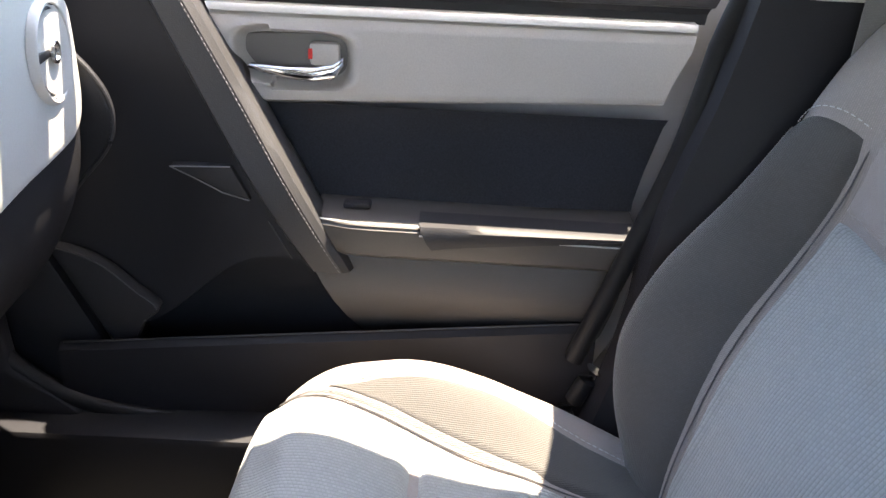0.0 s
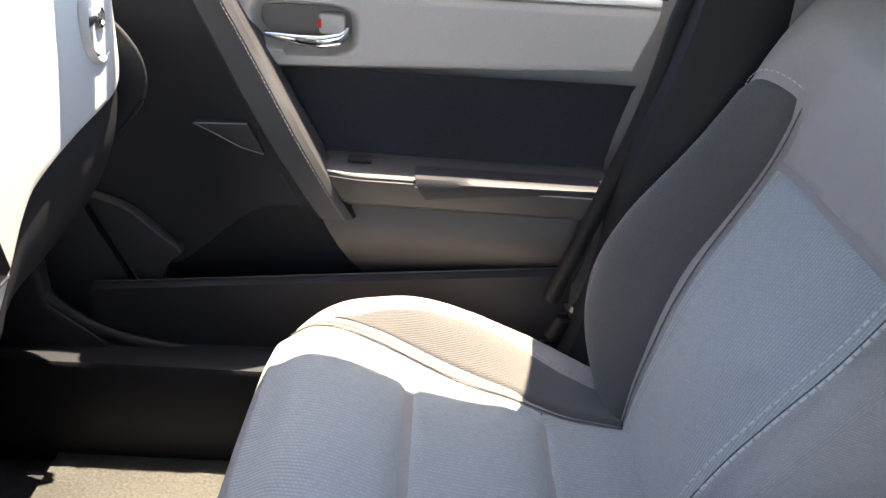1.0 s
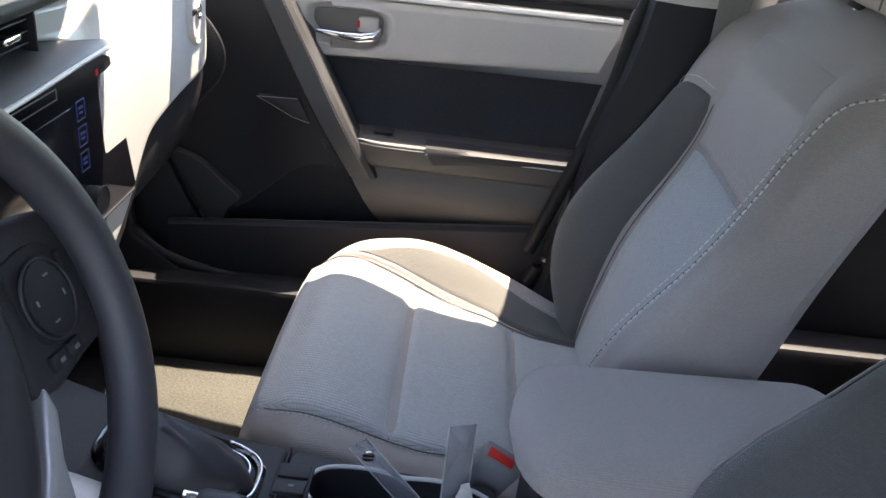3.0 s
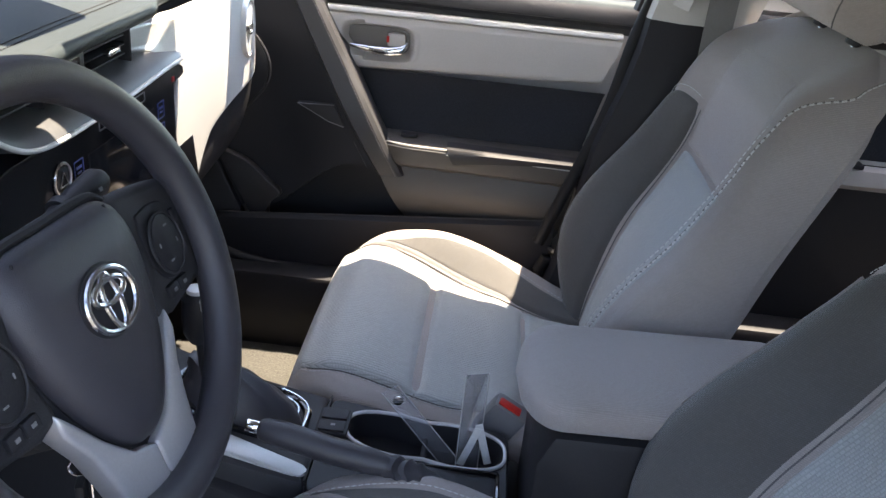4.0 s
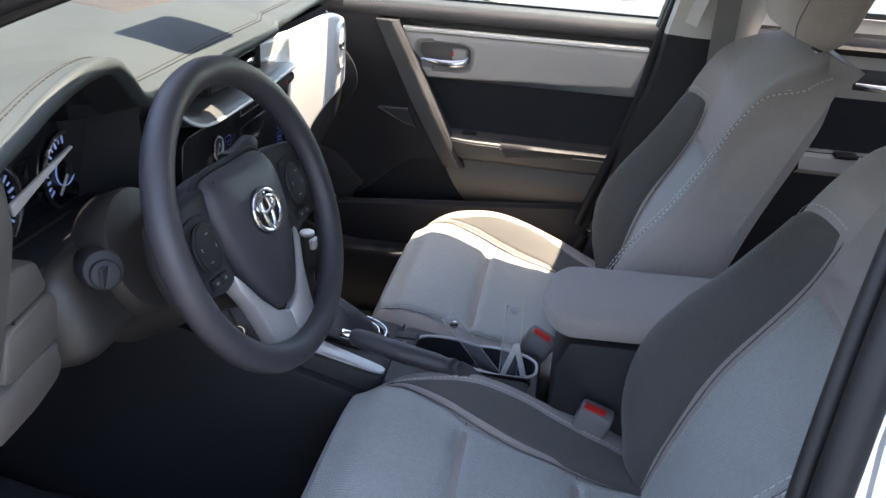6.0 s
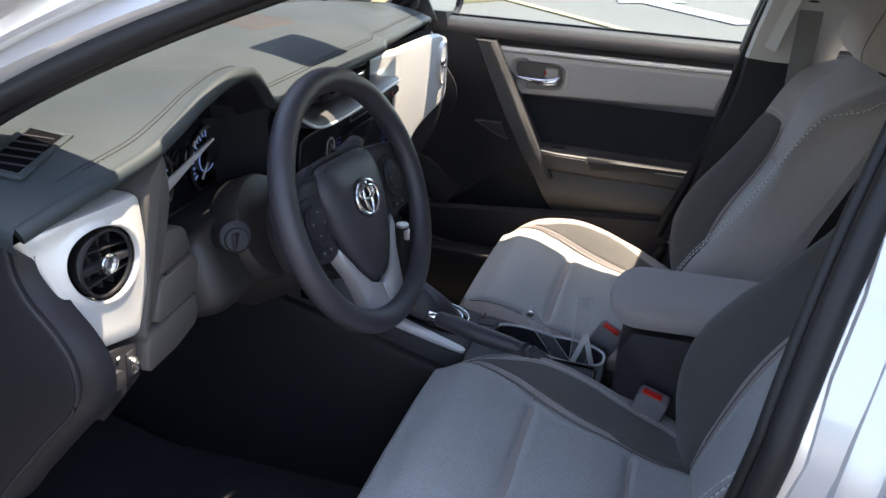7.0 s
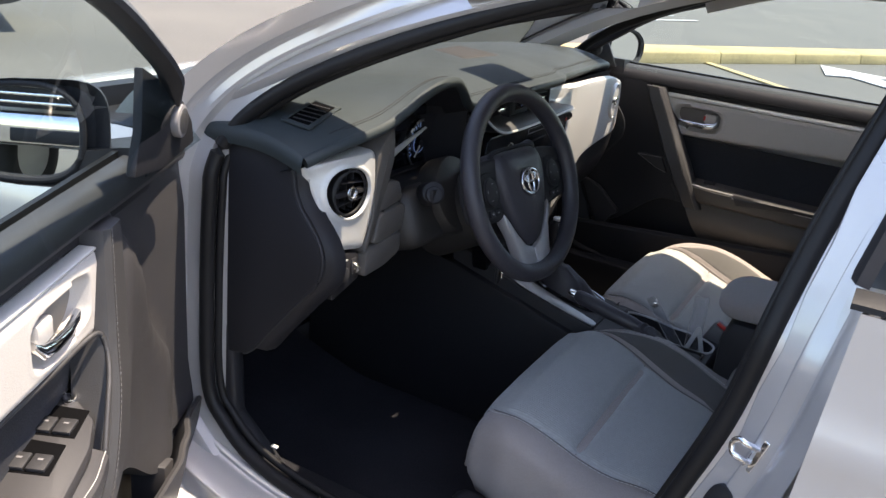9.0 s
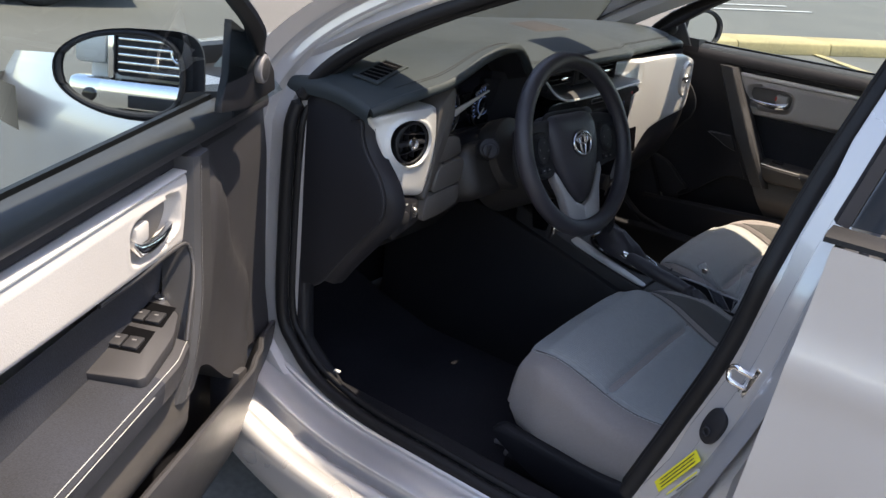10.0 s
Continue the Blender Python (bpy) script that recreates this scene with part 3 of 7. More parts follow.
    up = Vector((math.sin(REC), 0, math.cos(REC)))
    fw = Vector((-math.cos(REC), 0, math.sin(REC)))
    base = Vector((0.485 + back_x, 0, 0.40))

    def bw(h):
        return smooth1([(0.0, 0.205), (0.06, 0.236), (0.13, 0.262), (0.2, 0.276), (0.34, 0.278), (0.46, 0.268), (0.54, 0.260), (0.60, 0.250), (0.64, 0.235), (0.67, 0.208), (0.69, 0.165)], h)

    def be(h):
        """Half width of the centre panel."""
        return smooth1([(0.0, 0.125), (0.12, 0.138), (0.25, 0.152), (0.41, 0.163), (0.50, 0.158), (0.60, 0.138), (0.69, 0.11)], h)

    def ridge(h):
        """How far the side bolsters stand forward."""
        return smooth1([(0.0, 0.030), (0.05, 0.066), (0.11, 0.106), (0.18, 0.129), (0.26, 0.125), (0.36, 0.099), (0.46, 0.082), (0.55, 0.074), (0.60, 0.060), (0.645, 0.022), (0.69, -0.030)], h)

    def face(h, y, fine=True):
        w, e = bw(h), be(h)
        a = abs(y)
        d = smooth1([(0.0, 0.020), (0.12, 0.032), (0.25, 0.038), (0.41, 0.020), (0.50, 0.034), (0.58, 0.042), (0.64, 0.015), (0.69, -0.030)], h)
        d += (ridge(h) - d) * curve1([(e - 0.025, 0), (e + (w - e) * 0.62, 1.0)], a)
        if not fine:
            d -= 0.005 * curve1([(w * 0.86, 1), (w * 0.95, 0)], a) * curve1([(0.46, 1), (0.50, 0)], h)
        else:
            if h < 0.60:
                d -= 0.004 * math.exp(-((a - e) / 0.006) ** 2)
            if a < e:
                d -= 0.004 * math.exp(-((h - 0.413) / 0.006) ** 2)
            d += 0.0016 * noise.noise((h * 8, y * 8 + inner * 3, 2.7)) + 0.0007 * noise.noise((h * 29, y * 29, 6.2 + inner))
        q = a / w
        if q > 0.80:
            d -= 0.050 * (1 - math.sqrt(max(0, 1 - min((q - 0.80) / 0.20, 1) ** 2)))
        return d

    def bpos(h, y, d):
        return base + up * h + fw * d + Vector((0, y, 0))

    rings = []
    hs = [0.004 + 0.0125 * k for k in range(51)] + [0.641, 0.652, 0.662, 0.671, 0.678, 0.684, 0.688, 0.69]
    for h in hs:
        w = bw(h)
        db = smooth1([(0.0, -0.045), (0.25, -0.040), (0.40, -0.036), (0.58, -0.046), (0.63, -0.042), (0.66, -0.036), (0.69, -0.040)], h)
        ys = [w * math.sin(math.pi / 2 * k / 30) for k in range(-30, 31)]
        r = [bpos(h, y, face(h, y, False)) for y in ys]
        dr = face(h, w)
        side = [(w + 0.003, dr + (db - dr) * 0.35), (w + 0.002, dr + (db - dr) * 0.65), (w - 0.004, db + 0.022), (w - 0.014, db + 0.007), (w - 0.032, db - 0.002), (w * 0.5, db - 0.010)]
        r += [bpos(h, y, d) for y, d in side] + [bpos(h, 0, db - 0.013)] + [bpos(h, -y, d) for y, d in reversed(side)]
        rings.append(r)
    back = part("backrest", loft(rings), CLOTH_SIDE, s, "grey cloth seat backrest")

    def onback(name, fn, mat, nu, nv, lift, label):
        def f(u, v):
            h, y = fn(u, v)
            e = min(u, 1 - u) * nu, min(v, 1 - v) * nv
            return bpos(h, y, face(h, y) + (lift if min(e) > 1.5 else (0.0 if min(e) > 0.5 else -0.006)))
        return part(name, sheet(f, nu, nv), mat, back, label)

    def insert(u, v):
        h = 0.02 + 0.393 * u
        return (h, (2 * v - 1) * (be(h) - 0.002))
    onback("back_insert", insert, CLOTH, 50, 50, 0.0016, "pale woven cloth lower back panel")
    onback("upper_panel", lambda u, v: (0.415 + 0.20 * u, (2 * v - 1) * (be(0.415 + 0.20 * u) - 0.002)), CLOTH_SIDE, 30, 44, 0.0016, "plain grey cloth upper back panel")

    def bpatch(u, v):
        h = 0.02 + 0.474 * u
        a, b = be(h) + 0.003, be(h) + (bw(h) - be(h)) * 0.86
        h += curve1([(0.7, 0), (1.0, 1)], u) * (0.008 * math.sin(math.pi * v) - 0.034 * v * v)
        return (h, a + (b - a) * v)
    onback("back_bolster_patch", bpatch, CLOTH_DARK, 56, 18, 0.0018, "dark grey cloth bolster panel")
    pts = [bpos(h + 0.005, y, face(h + 0.005, y) + 0.0012) for h, y in [bpatch(1.0, k / 20) for k in range(21)]]
    part("stitching", stitches(pts), THREAD, back, "pale stitching")
    pts = [bpos(h, y, face(h, y) + 0.0014) for h, y in [bpatch(k / 60, 1.0) for k in range(61)]]
    part("piping", tube([p + Vector((0, 0.002, 0)) for p in pts], 0.0016, 6), CLOTH_SIDE, back, "pale piping beside the bolster panel")
    # double-stitched seam along the other bolster's ridge, turning back over the shoulder
    seam = [bpos(0.02 + 0.575 * k / 60, -0.226 + 0.02 * max(0, 0.1 - 0.575 * k / 60) / 0.1, face(0.02 + 0.575 * k / 60, -0.226 + 0.02 * max(0, 0.1 - 0.575 * k / 60) / 0.1) + 0.0012) for k in range(61)]
    over_shoulder = [bpos(h, -(bw(h) + 0.0035), d) for h, d in ((0.632, 0.016), (0.648, 0.002), (0.660, -0.012), (0.668, -0.024))]
    seam = spline(seam[::6] + over_shoulder, 110)
    part("piping", tube(seam, 0.0007, 5), CLOTH_DARK, back, "sewn seam on the ridge")
    part("stitching", stitches([p + fw * 0.0012 + Vector((0, -0.005, 0)) for p in seam], 0.006, 0.003, 0.0013), THREAD, back, "pale stitching")
    part("stitching", stitches([p + fw * 0.0016 + Vector((0, 0.011, 0)) for p in seam[:86]], 0.006, 0.003, 0.0010), THREAD, back, "pale stitching")
    for sg in (1, -1):
        pts = []
        for k in range(80):
            h = 0.02 + 0.55 * k / 79
            pts.append(bpos(h, sg * be(h), face(h, sg * be(h)) + 0.001))
        part("piping", tube(pts, 0.0010, 5), SEAM, back, "dark sewn seam")

    # head restraint on two posts
    for sg in (1, -1):
        part("headrest_post", tube([bpos(0.64, sg * 0.07, -0.03), bpos(0.75, sg * 0.07, -0.02)], 0.006, 10), CHROME, s, "chrome headrest post")
        part("post_collar", disc(0.013, 0.012, Matrix.Translation(bpos(0.688, sg * 0.07, -0.022)) @ Matrix.Rotation(REC, 4, "Y"), 16, 0.003), DARK, s)
    rings = []
    for k in range(25):
        t = k / 24
        h = 0.690 + 0.19 * t
        w = (0.155 - 0.02 * t) * (1 - abs(2 * t - 1) ** 6 * 0.18)
        th = 0.062 * (1 - abs(2 * t - 1) ** 6 * 0.4)
        r = []
        for a in range(40):
            q = 2 * math.pi * a / 40
            ca, sa = math.cos(q), math.sin(q)
            r.append(bpos(h, w * math.copysign(abs(ca) ** 0.55, ca), 0.008 + th * math.copysign(abs(sa) ** 0.65, sa)))
        rings.append(r)
    head = part("headrest", loft(rings), CLOTH_SIDE, s, "padded grey cloth head restraint")
    for sg in (1, -1):
        part("piping", tube([rings[k][4 if sg > 0 else 16] for k in range(25)], 0.0012, 5), SEAM, head, "sewn seam")
    return s


passenger_seat = seat("passenger_seat", "grey two-tone cloth front passenger seat with dark bolsters", pose(-0.02, 0.44, 0), -1)
driver_seat = seat("driver_seat", "grey two-tone cloth driver's seat with dark bolsters", pose(0.02, -0.30, 0.035), 1, -0.018, 0.022, 26.5)


def bench():
    s = thing("rear_bench", "grey cloth rear bench seat darkened for shade", "seat")
    # The bench takes the dark cloth so that its shade is in the colour.
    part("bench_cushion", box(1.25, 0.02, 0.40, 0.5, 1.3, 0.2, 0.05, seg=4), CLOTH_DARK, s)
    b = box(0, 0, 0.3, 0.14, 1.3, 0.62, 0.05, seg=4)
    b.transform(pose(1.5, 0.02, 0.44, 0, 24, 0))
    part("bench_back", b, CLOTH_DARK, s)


bench()

# ---- steering wheel and column ----
WHEEL = Matrix.Translation((-0.039, -0.306, 0.899)) @ Matrix.Rotation(radians(-6.5), 4, "Z") @ Matrix.Rotation(radians(68.3), 4, "Y")
# local z points at the driver; local x points down the wheel, local y to the passenger
wheel = thing("steering_wheel", "black three-spoke steering wheel with silver lower spoke", "steering wheel", WHEEL)
part("rim", ring(0.1705, 0.0172, Matrix.Identity(4), 96, 14), LEATHER, wheel, "black grained rim")


def mirrored(o):
    """A half outline (from the top middle to the bottom middle) closed by its mirror image."""
    return o + [(x, -y) for x, y in o[-2:0:-1]]


HUB = mirrored([(-0.066, 0.0), (-0.066, 0.045), (-0.061, 0.068), (-0.040, 0.079), (0.0, 0.077), (0.045, 0.064), (0.085, 0.044), (0.112, 0.021), (0.119, 0.0)])


def hub_loop(f, z, n=72):
    return [Vector((0.02 + (p.x - 0.02) * f, p.y * f, z)) for p in spline([(x, y, 0) for x, y in HUB + HUB[:1]], n)[:-1]]


part("airbag_cover", loft([hub_loop(f, z) for f, z in ((1.0, -0.045), (1.0, -0.018), (0.99, -0.010), (0.96, -0.004), (0.90, 0.0015), (0.78, 0.007), (0.55, 0.0115), (0.3, 0.0135), (0.02, 0.014))]), LEATHER, wheel, "black grained airbag cover")
for sg in (1, -1):
    crease = spline([(-0.060, sg * 0.056, -0.0012), (-0.030, sg * 0.064, 0.0006), (0.010, sg * 0.060, 0.0016), (0.050, sg * 0.047, 0.0026), (0.082, sg * 0.028, 0.0030)], 40)
    part("cover_groove", tube(crease, 0.0011, 6), BLACK, wheel, "dark crease in the airbag cover")
    part("stitching", stitches([p + Vector((0, sg * 0.0035, 0.0002)) for p in crease[8:]], 0.004, 0.003, 0.0006), SEAM, wheel)
part("cover_frame", tube(hub_loop(1.03, -0.017), 0.0045, 8, True), BLACK, wheel, "black joint round the airbag cover")
badge = part("badge", ring(0.0275, 0.0026, pose(-0.002, 0.0, 0.0155, 0, 0, 90) @ Matrix.Diagonal((1.05, 1, 1, 1)), 40, 8, 0.86), BADGE, wheel, "chrome oval badge")
part("badge_inner", merge(ring(0.019, 0.0026, pose(-0.009, 0.0, 0.0155, 0, 0, 90), 32, 8, 0.45), ring(0.009, 0.0026, pose(-0.001, 0.0, 0.0155, 0, 0, 90), 32, 8, 2.4)), BADGE, wheel, "crossed chrome ovals")
part("badge_dish", disc(0.033, 0.003, pose(-0.002, 0.0, 0.0125) @ Matrix.Diagonal((0.86, 1.02, 1, 1)), 40, 0.001), BLACK, wheel, "dark dish behind the badge")
part("hub_back", prism(mirrored([(-0.062, 0.0), (-0.062, 0.07), (-0.03, 0.10), (0.05, 0.085), (0.10, 0.03), (0.104, 0.0)]), "z", -0.06, -0.03, 0.012), BLACK, wheel)
for sg in (1, -1):
    o = [(-0.060, 0.066), (-0.057, 0.112), (-0.050, 0.158), (0.0, 0.168), (0.046, 0.163), (0.050, 0.128), (0.056, 0.094), (0.050, 0.070), (0.0, 0.080)]
    spoke = part("spoke", prism([(x, sg * y) for x, y in o], "z", -0.036, -0.006, 0.008, 3), DARK, wheel, "black side spoke")
    part("switch_bezel", prism([(p.x, sg * p.y) for p in spline([(-0.036, 0.092, 0), (-0.038, 0.118, 0), (-0.028, 0.140, 0), (0.004, 0.146, 0), (0.026, 0.134, 0), (0.028, 0.104, 0), (0.010, 0.090, 0), (-0.016, 0.088, 0), (-0.036, 0.092, 0)], 40)[:-1]], "z", -0.009, -0.0035, 0.002), BLACK, spoke, "gloss black switch bezel")
    part("switch_pad", disc(0.0235, 0.006, pose(-0.002, sg * 0.112, -0.001) @ Matrix.Diagonal((1.12, 0.86, 1, 1)), 40, 0.0022), BLACK, spoke, "oval multi-function switch pad")
    part("switch_ring", ring(0.0235, 0.0012, pose(-0.002, sg * 0.112, 0.0005, 0, 0, 90), 40, 6, 1.16), DARK, spoke)
    for dx, dy, w, h in ((-0.015, 0.004, 0.0014, 0.005), (0.015, -0.004, 0.0014, 0.005), (0.002, 0.013, 0.004, 0.0014), (-0.002, -0.013, 0.004, 0.0014)):
        part("switch_mark", box(-0.002 + dx, sg * 0.112 + dy, 0.0022, w, h, 0.0008), BUCKLE, spoke)
    for dy in (0.0, 0.017):
        part("small_switch", box(0.037, sg * (0.100 + dy), -0.0045, 0.012, 0.0155, 0.006, 0.002), BLACK, spoke, "small square switch")
        part("switch_mark", box(0.037, sg * (0.100 + dy), -0.0012, 0.003, 0.0045, 0.0008), BUCKLE, spoke)
    for k in range(2):
        part("small_switch", box(-0.018 + 0.016 * k, sg * 0.1395, -0.0035, 0.013, 0.008, 0.005, 0.0015), BLACK, spoke)
    arm = [(0.042, 0.0795), (0.060, 0.0665), (0.088, 0.048), (0.114, 0.025), (0.124, 0.0), (0.166, 0.0), (0.164, 0.030), (0.150, 0.052), (0.120, 0.058), (0.090, 0.066), (0.062, 0.080)]
    part("lower_spoke", prism([(x, sg * y) for x, y in arm], "z", -0.026, -0.003, 0.004, 3), SPOKE, wheel, "satin silver lower spoke")
part("column_shroud", loft([[Vector((0.075 * f * math.cos(q) + 0.03, 0.075 * f * math.sin(q), z)) for q in [2 * math.pi * k / 28 for k in range(28)]] for f, z in ((0.8, -0.055), (1.0, -0.065), (1.1, -0.14), (1.25, -0.22))]), GREYPL, wheel, "warm grey steering column shroud")
stalk = part("stalk", tube([(-0.030, 0.030, -0.080), (-0.046, 0.075, -0.076), (-0.054, 0.105, -0.073), (-0.058, 0.128, -0.070), (-0.0605, 0.148, -0.068), (-0.061, 0.156, -0.067)], lambda t: 0.0085 + 0.0055 * min(1, t * 1.15) - (0.005 if t > 0.95 else 0), 16), BLACK, wheel, "black wiper stalk")
part("stalk_collar", tube([(-0.0515, 0.095, -0.0742), (-0.0535, 0.103, -0.0733)], 0.0142, 16), DARK, stalk)
for dy, w in ((0.076, 0.010), (0.088, 0.004), (0.112, 0.006), (0.134, 0.005)):
    part("stalk_mark", box(0, 0, 0, 0.0035, w, 0.001, 0, pose(-0.046 - 0.17 * (dy - 0.075), dy, -0.0605 + 0.08 * (dy - 0.075), 0, 0, 0)), BUCKLE, stalk)


# ---- dashboard ----
dash = thing("dashboard", "dark padded dashboard with satin silver trim panels", "dashboard")


def brow(y):
    """Rise of the hood over the instruments."""
    return smooth1([(-0.66, 0.0), (-0.62, 0.03), (-0.57, 0.17), (-0.52, 0.48), (-0.48, 0.76), (-0.43, 0.96), (-0.38, 1.0), (-0.34, 0.90), (-0.31, 0.58), (-0.285, 0.18), (-0.26, 0.02), (-0.23, 0.0)], y)


def dash_top(u, v):
    """u from the windscreen to the rear lip, v across."""
    y = -0.740 + 1.485 * v
    e = max(0, abs(y) - 0.60) / 0.14
    b = brow(y)
    front = -0.84 + 0.20 * (abs(y) / 0.74) ** 2
    rear = curve1([(-0.66, -0.192), (-0.45, -0.176), (-0.25, -0.190), (0.10, -0.202), (0.22, -0.204), (0.30, -0.226), (0.60, -0.240)], y) - 0.030 * e * e
    x = front + (rear - front) * u
    z = 1.005 + 0.035 * math.sin(math.pi * min(u * 1.1, 1) * 0.55) - (0.030 if y < 0 else 0.020) * e * e
    z -= 0.022 * max(0, (u - 0.72) / 0.28) ** 2 * (1 - b)
    z += b * 0.042 * max(0, (u - 0.45) / 0.55) ** 1.6
    z += 0.012 * math.exp(-((y - 0.02) / 0.25) ** 2) * (1 - u)
    return (x, y, z)


pad = part("top_pad", sheet(dash_top, 40, 130, 0.0), PAD, dash, "soft dark dashboard top pad")


def lip(v):
    return Vector(dash_top(1, v))


part("lip_roll", tube([lip(j / 130) + Vector((0, 0, -0.0095)) for j in range(131)], 0.0098, 12), PAD, dash, "rounded rear lip of the pad")
part("stitching", stitches([Vector(dash_top(0.966, v / 200)) + Vector((0, 0, 0.0006)) for v in range(12, 189)], 0.004, 0.003, 0.0008), INKTHREAD, dash, "dark stitching")
part("pad_crease", tube([Vector(dash_top(0.955, v / 200)) + Vector((0, 0, 0.0002)) for v in range(8, 193)], 0.0007, 5), INKTHREAD, dash, "sewn crease along the pad")
rows = []
for dx, dz in ((0.004, -0.014), (-0.006, -0.020), (-0.050, -0.036)):
    rows.append([lip(j / 130) + Vector((dx, 0, dz)) for j in range(131)])
part("lip_underside", loft(rows, closed=False), BLACK, dash)

for v in (0.0, 1.0):
    g = []
    for k, (dy, dz) in enumerate(((0, 0), (0.004, -0.003), (0.007, -0.009), (0.008, -0.018), (0.004, -0.030))):
        g.append([Vector(dash_top(0.30 + 0.70 * j / 20, v)) + Vector((0, dy if v else -dy, dz)) for j in range(21)])
    part("pad_end", loft(g, closed=False), PAD if v == 0 else DARK, dash, "rounded end of the pad")


# the dark fascia body behind the trims
def fascia(u, v):
    y = -0.72 + 1.44 * v
    x = -0.245 - 0.05 * math.sin(math.pi * u) * (1 - 0.5 * brow(y)) - 0.40 * u ** 3 - 0.07 * brow(y) * max(0, 1 - u * 2)
    return (x, y, 0.985 - 0.46 * u)


part("fascia", sheet(fascia, 10, 40, 0.0), BLACK, dash, "black dashboard body")


def rounded(outline, cut=0.18, rounds=2):
    """An outline with its corners cut round."""
    for _ in range(rounds):
        out = []
        n = len(outline)
        for k in range(n):
            (a, b), (c, d) = outline[k], outline[(k + 1) % n]
            out += [(a + (c - a) * cut, b + (d - b) * cut), (c + (a - c) * cut, d + (b - d) * cut)]
        outline = out
    return outline


def evenly(outline, n):
    """n points at even steps round an outline."""
    p = [Vector((0, y, z)) for y, z in outline + outline[:1]]
    d = [0.0]
    for a, b in zip(p, p[1:]):
        d.append(d[-1] + (b - a).length)
    out, i = [], 0
    for k in range(n):
        s = d[-1] * k / n
        while d[i + 1] < s:
            i += 1
        out.append(p[i].lerp(p[i + 1], (s - d[i]) / max(d[i + 1] - d[i], 1e-9)))
    return out


def holed_panel(name, outline, x0, cy, cz, r, mat, label, n=96):
    """A trim panel with a round opening at (cy, cz) and a raised lip round it."""
    o = evenly(rounded(outline, 0.07), n)
    circle = []
    for p in o:
        q = math.atan2(p.z - cz, p.y - cy)
        circle.append(Vector((0, cy + math.cos(q), cz + math.sin(q))))

    def ringed(rr, dx, sink=False):
        flat = x0(cy, cz)
        return [Vector(((flat if sink else x0(cy + (c.y - cy) * rr, cz + (c.z - cz) * rr)) + dx, cy + (c.y - cy) * rr, cz + (c.z - cz) * rr)) for c in circle]
    rings = [[Vector((x0(p.y, p.z) + dx, p.y, p.z)) for p in o] for dx in (-0.035, -0.004)]
    outer = ringed(r * 1.30, 0.0045)
    for f, dx in ((0.06, 0.002), (0.14, 0.004), (0.45, 0.005)):
        rings.append([Vector((x0(a.y + (b.y - a.y) * f, a.z + (b.z - a.z) * f) + dx, a.y + (b.y - a.y) * f, a.z + (b.z - a.z) * f)) for a, b in zip(o, outer)])
    rings += [outer, ringed(r * 1.20, 0.006), ringed(r * 1.13, 0.0085), ringed(r * 1.07, 0.0085), ringed(r * 1.02, 0.004), ringed(r, -0.006)]
    return part(name, loft(rings, True, False), mat, dash, label)


def vent(cx, cy, cz, yaw, big=0.04, proud=True):
    """A round air vent whose mouth is at (cx, cy, cz)."""
    m = Matrix.Translation((cx, cy, cz)) @ Matrix.Rotation(radians(yaw), 4, "Z") @ Matrix.Rotation(radians(90), 4, "Y")
    cup = loft([[m @ Vector((r * math.cos(q), r * math.sin(q), z)) for q in [2 * math.pi * k / 40 for k in range(40)]] for r, z in ((big * 1.03, 0.002), (big, 0.001), (big * 0.96, -0.012), (big * 0.90, -0.034), (0.001, -0.035))], True, False)
    v = part("round_vent", cup, GLOSS, dash, "round gloss black air vent")
    part("vent_inner_ring", ring(big * 0.93, 0.0022, m @ Matrix.Translation((0, 0, -0.001)), 40, 8), BLACK, v)
    if proud:
        bezel = loft([[m @ Vector((r * math.cos(q), r * math.sin(q), z)) for q in [2 * math.pi * k / 48 for k in range(48)]] for r, z in ((big * 1.22, -0.004), (big * 1.15, 0.002), (big * 1.09, 0.0045), (big * 1.04, 0.0040), (big * 1.0, -0.001))], True, False)
        part("vent_bezel", bezel, SILVER, v, "satin silver vent bezel")
    for k in (-1, 1):
        b = box(k * big * 0.42, 0, -0.010, 0.0022, big * 1.62, 0.016, 0.0008)
        b.transform(m @ Matrix.Rotation(radians(k * 6), 4, "Z"))
        part("slat", b, BLACK, v)
    for k in (-1, 0, 1):
        b = box(0, k * big * 0.42, -0.016, big * 1.6, 0.002, 0.012, 0.0006)
        b.transform(m)
        part("vane", b, BLACK, v)
    b = box(0, 0, -0.004, 0.010, big * 1.75, 0.010, 0.003)
    b.transform(m)
    part("vent_bar", b, BLACK, v, "black cross bar of the vent")
    part("vent_knob", merge(ring(0.0095, 0.0026, m @ Matrix.Translation((0, 0, 0.004)), 28, 8), disc(0.0085, 0.006, m @ Matrix.Translation((0, 0, 0.001)), 24, 0.001)), BADGE, v, "satin chrome vent knob")


def clamp01(t):
    return max(0.0, min(1.0, t))


holed_panel("driver_trim", [(-0.724, 0.961), (-0.663, 0.972), (-0.598, 0.981), (-0.588, 0.974), (-0.583, 0.913), (-0.586, 0.858), (-0.607, 0.806), (-0.684, 0.820), (-0.694, 0.862), (-0.703, 0.905), (-0.711, 0.938)], lambda y, z: -0.196 - clamp01((-0.60 - y) / 0.11) ** 1.5 * (0.014 + 0.034 * clamp01((z - 0.83) / 0.12)), -0.645, 0.914, 0.040, SILVER, "satin silver driver's side trim")
vent(-0.199, -0.645, 0.914, -6, 0.040, False)
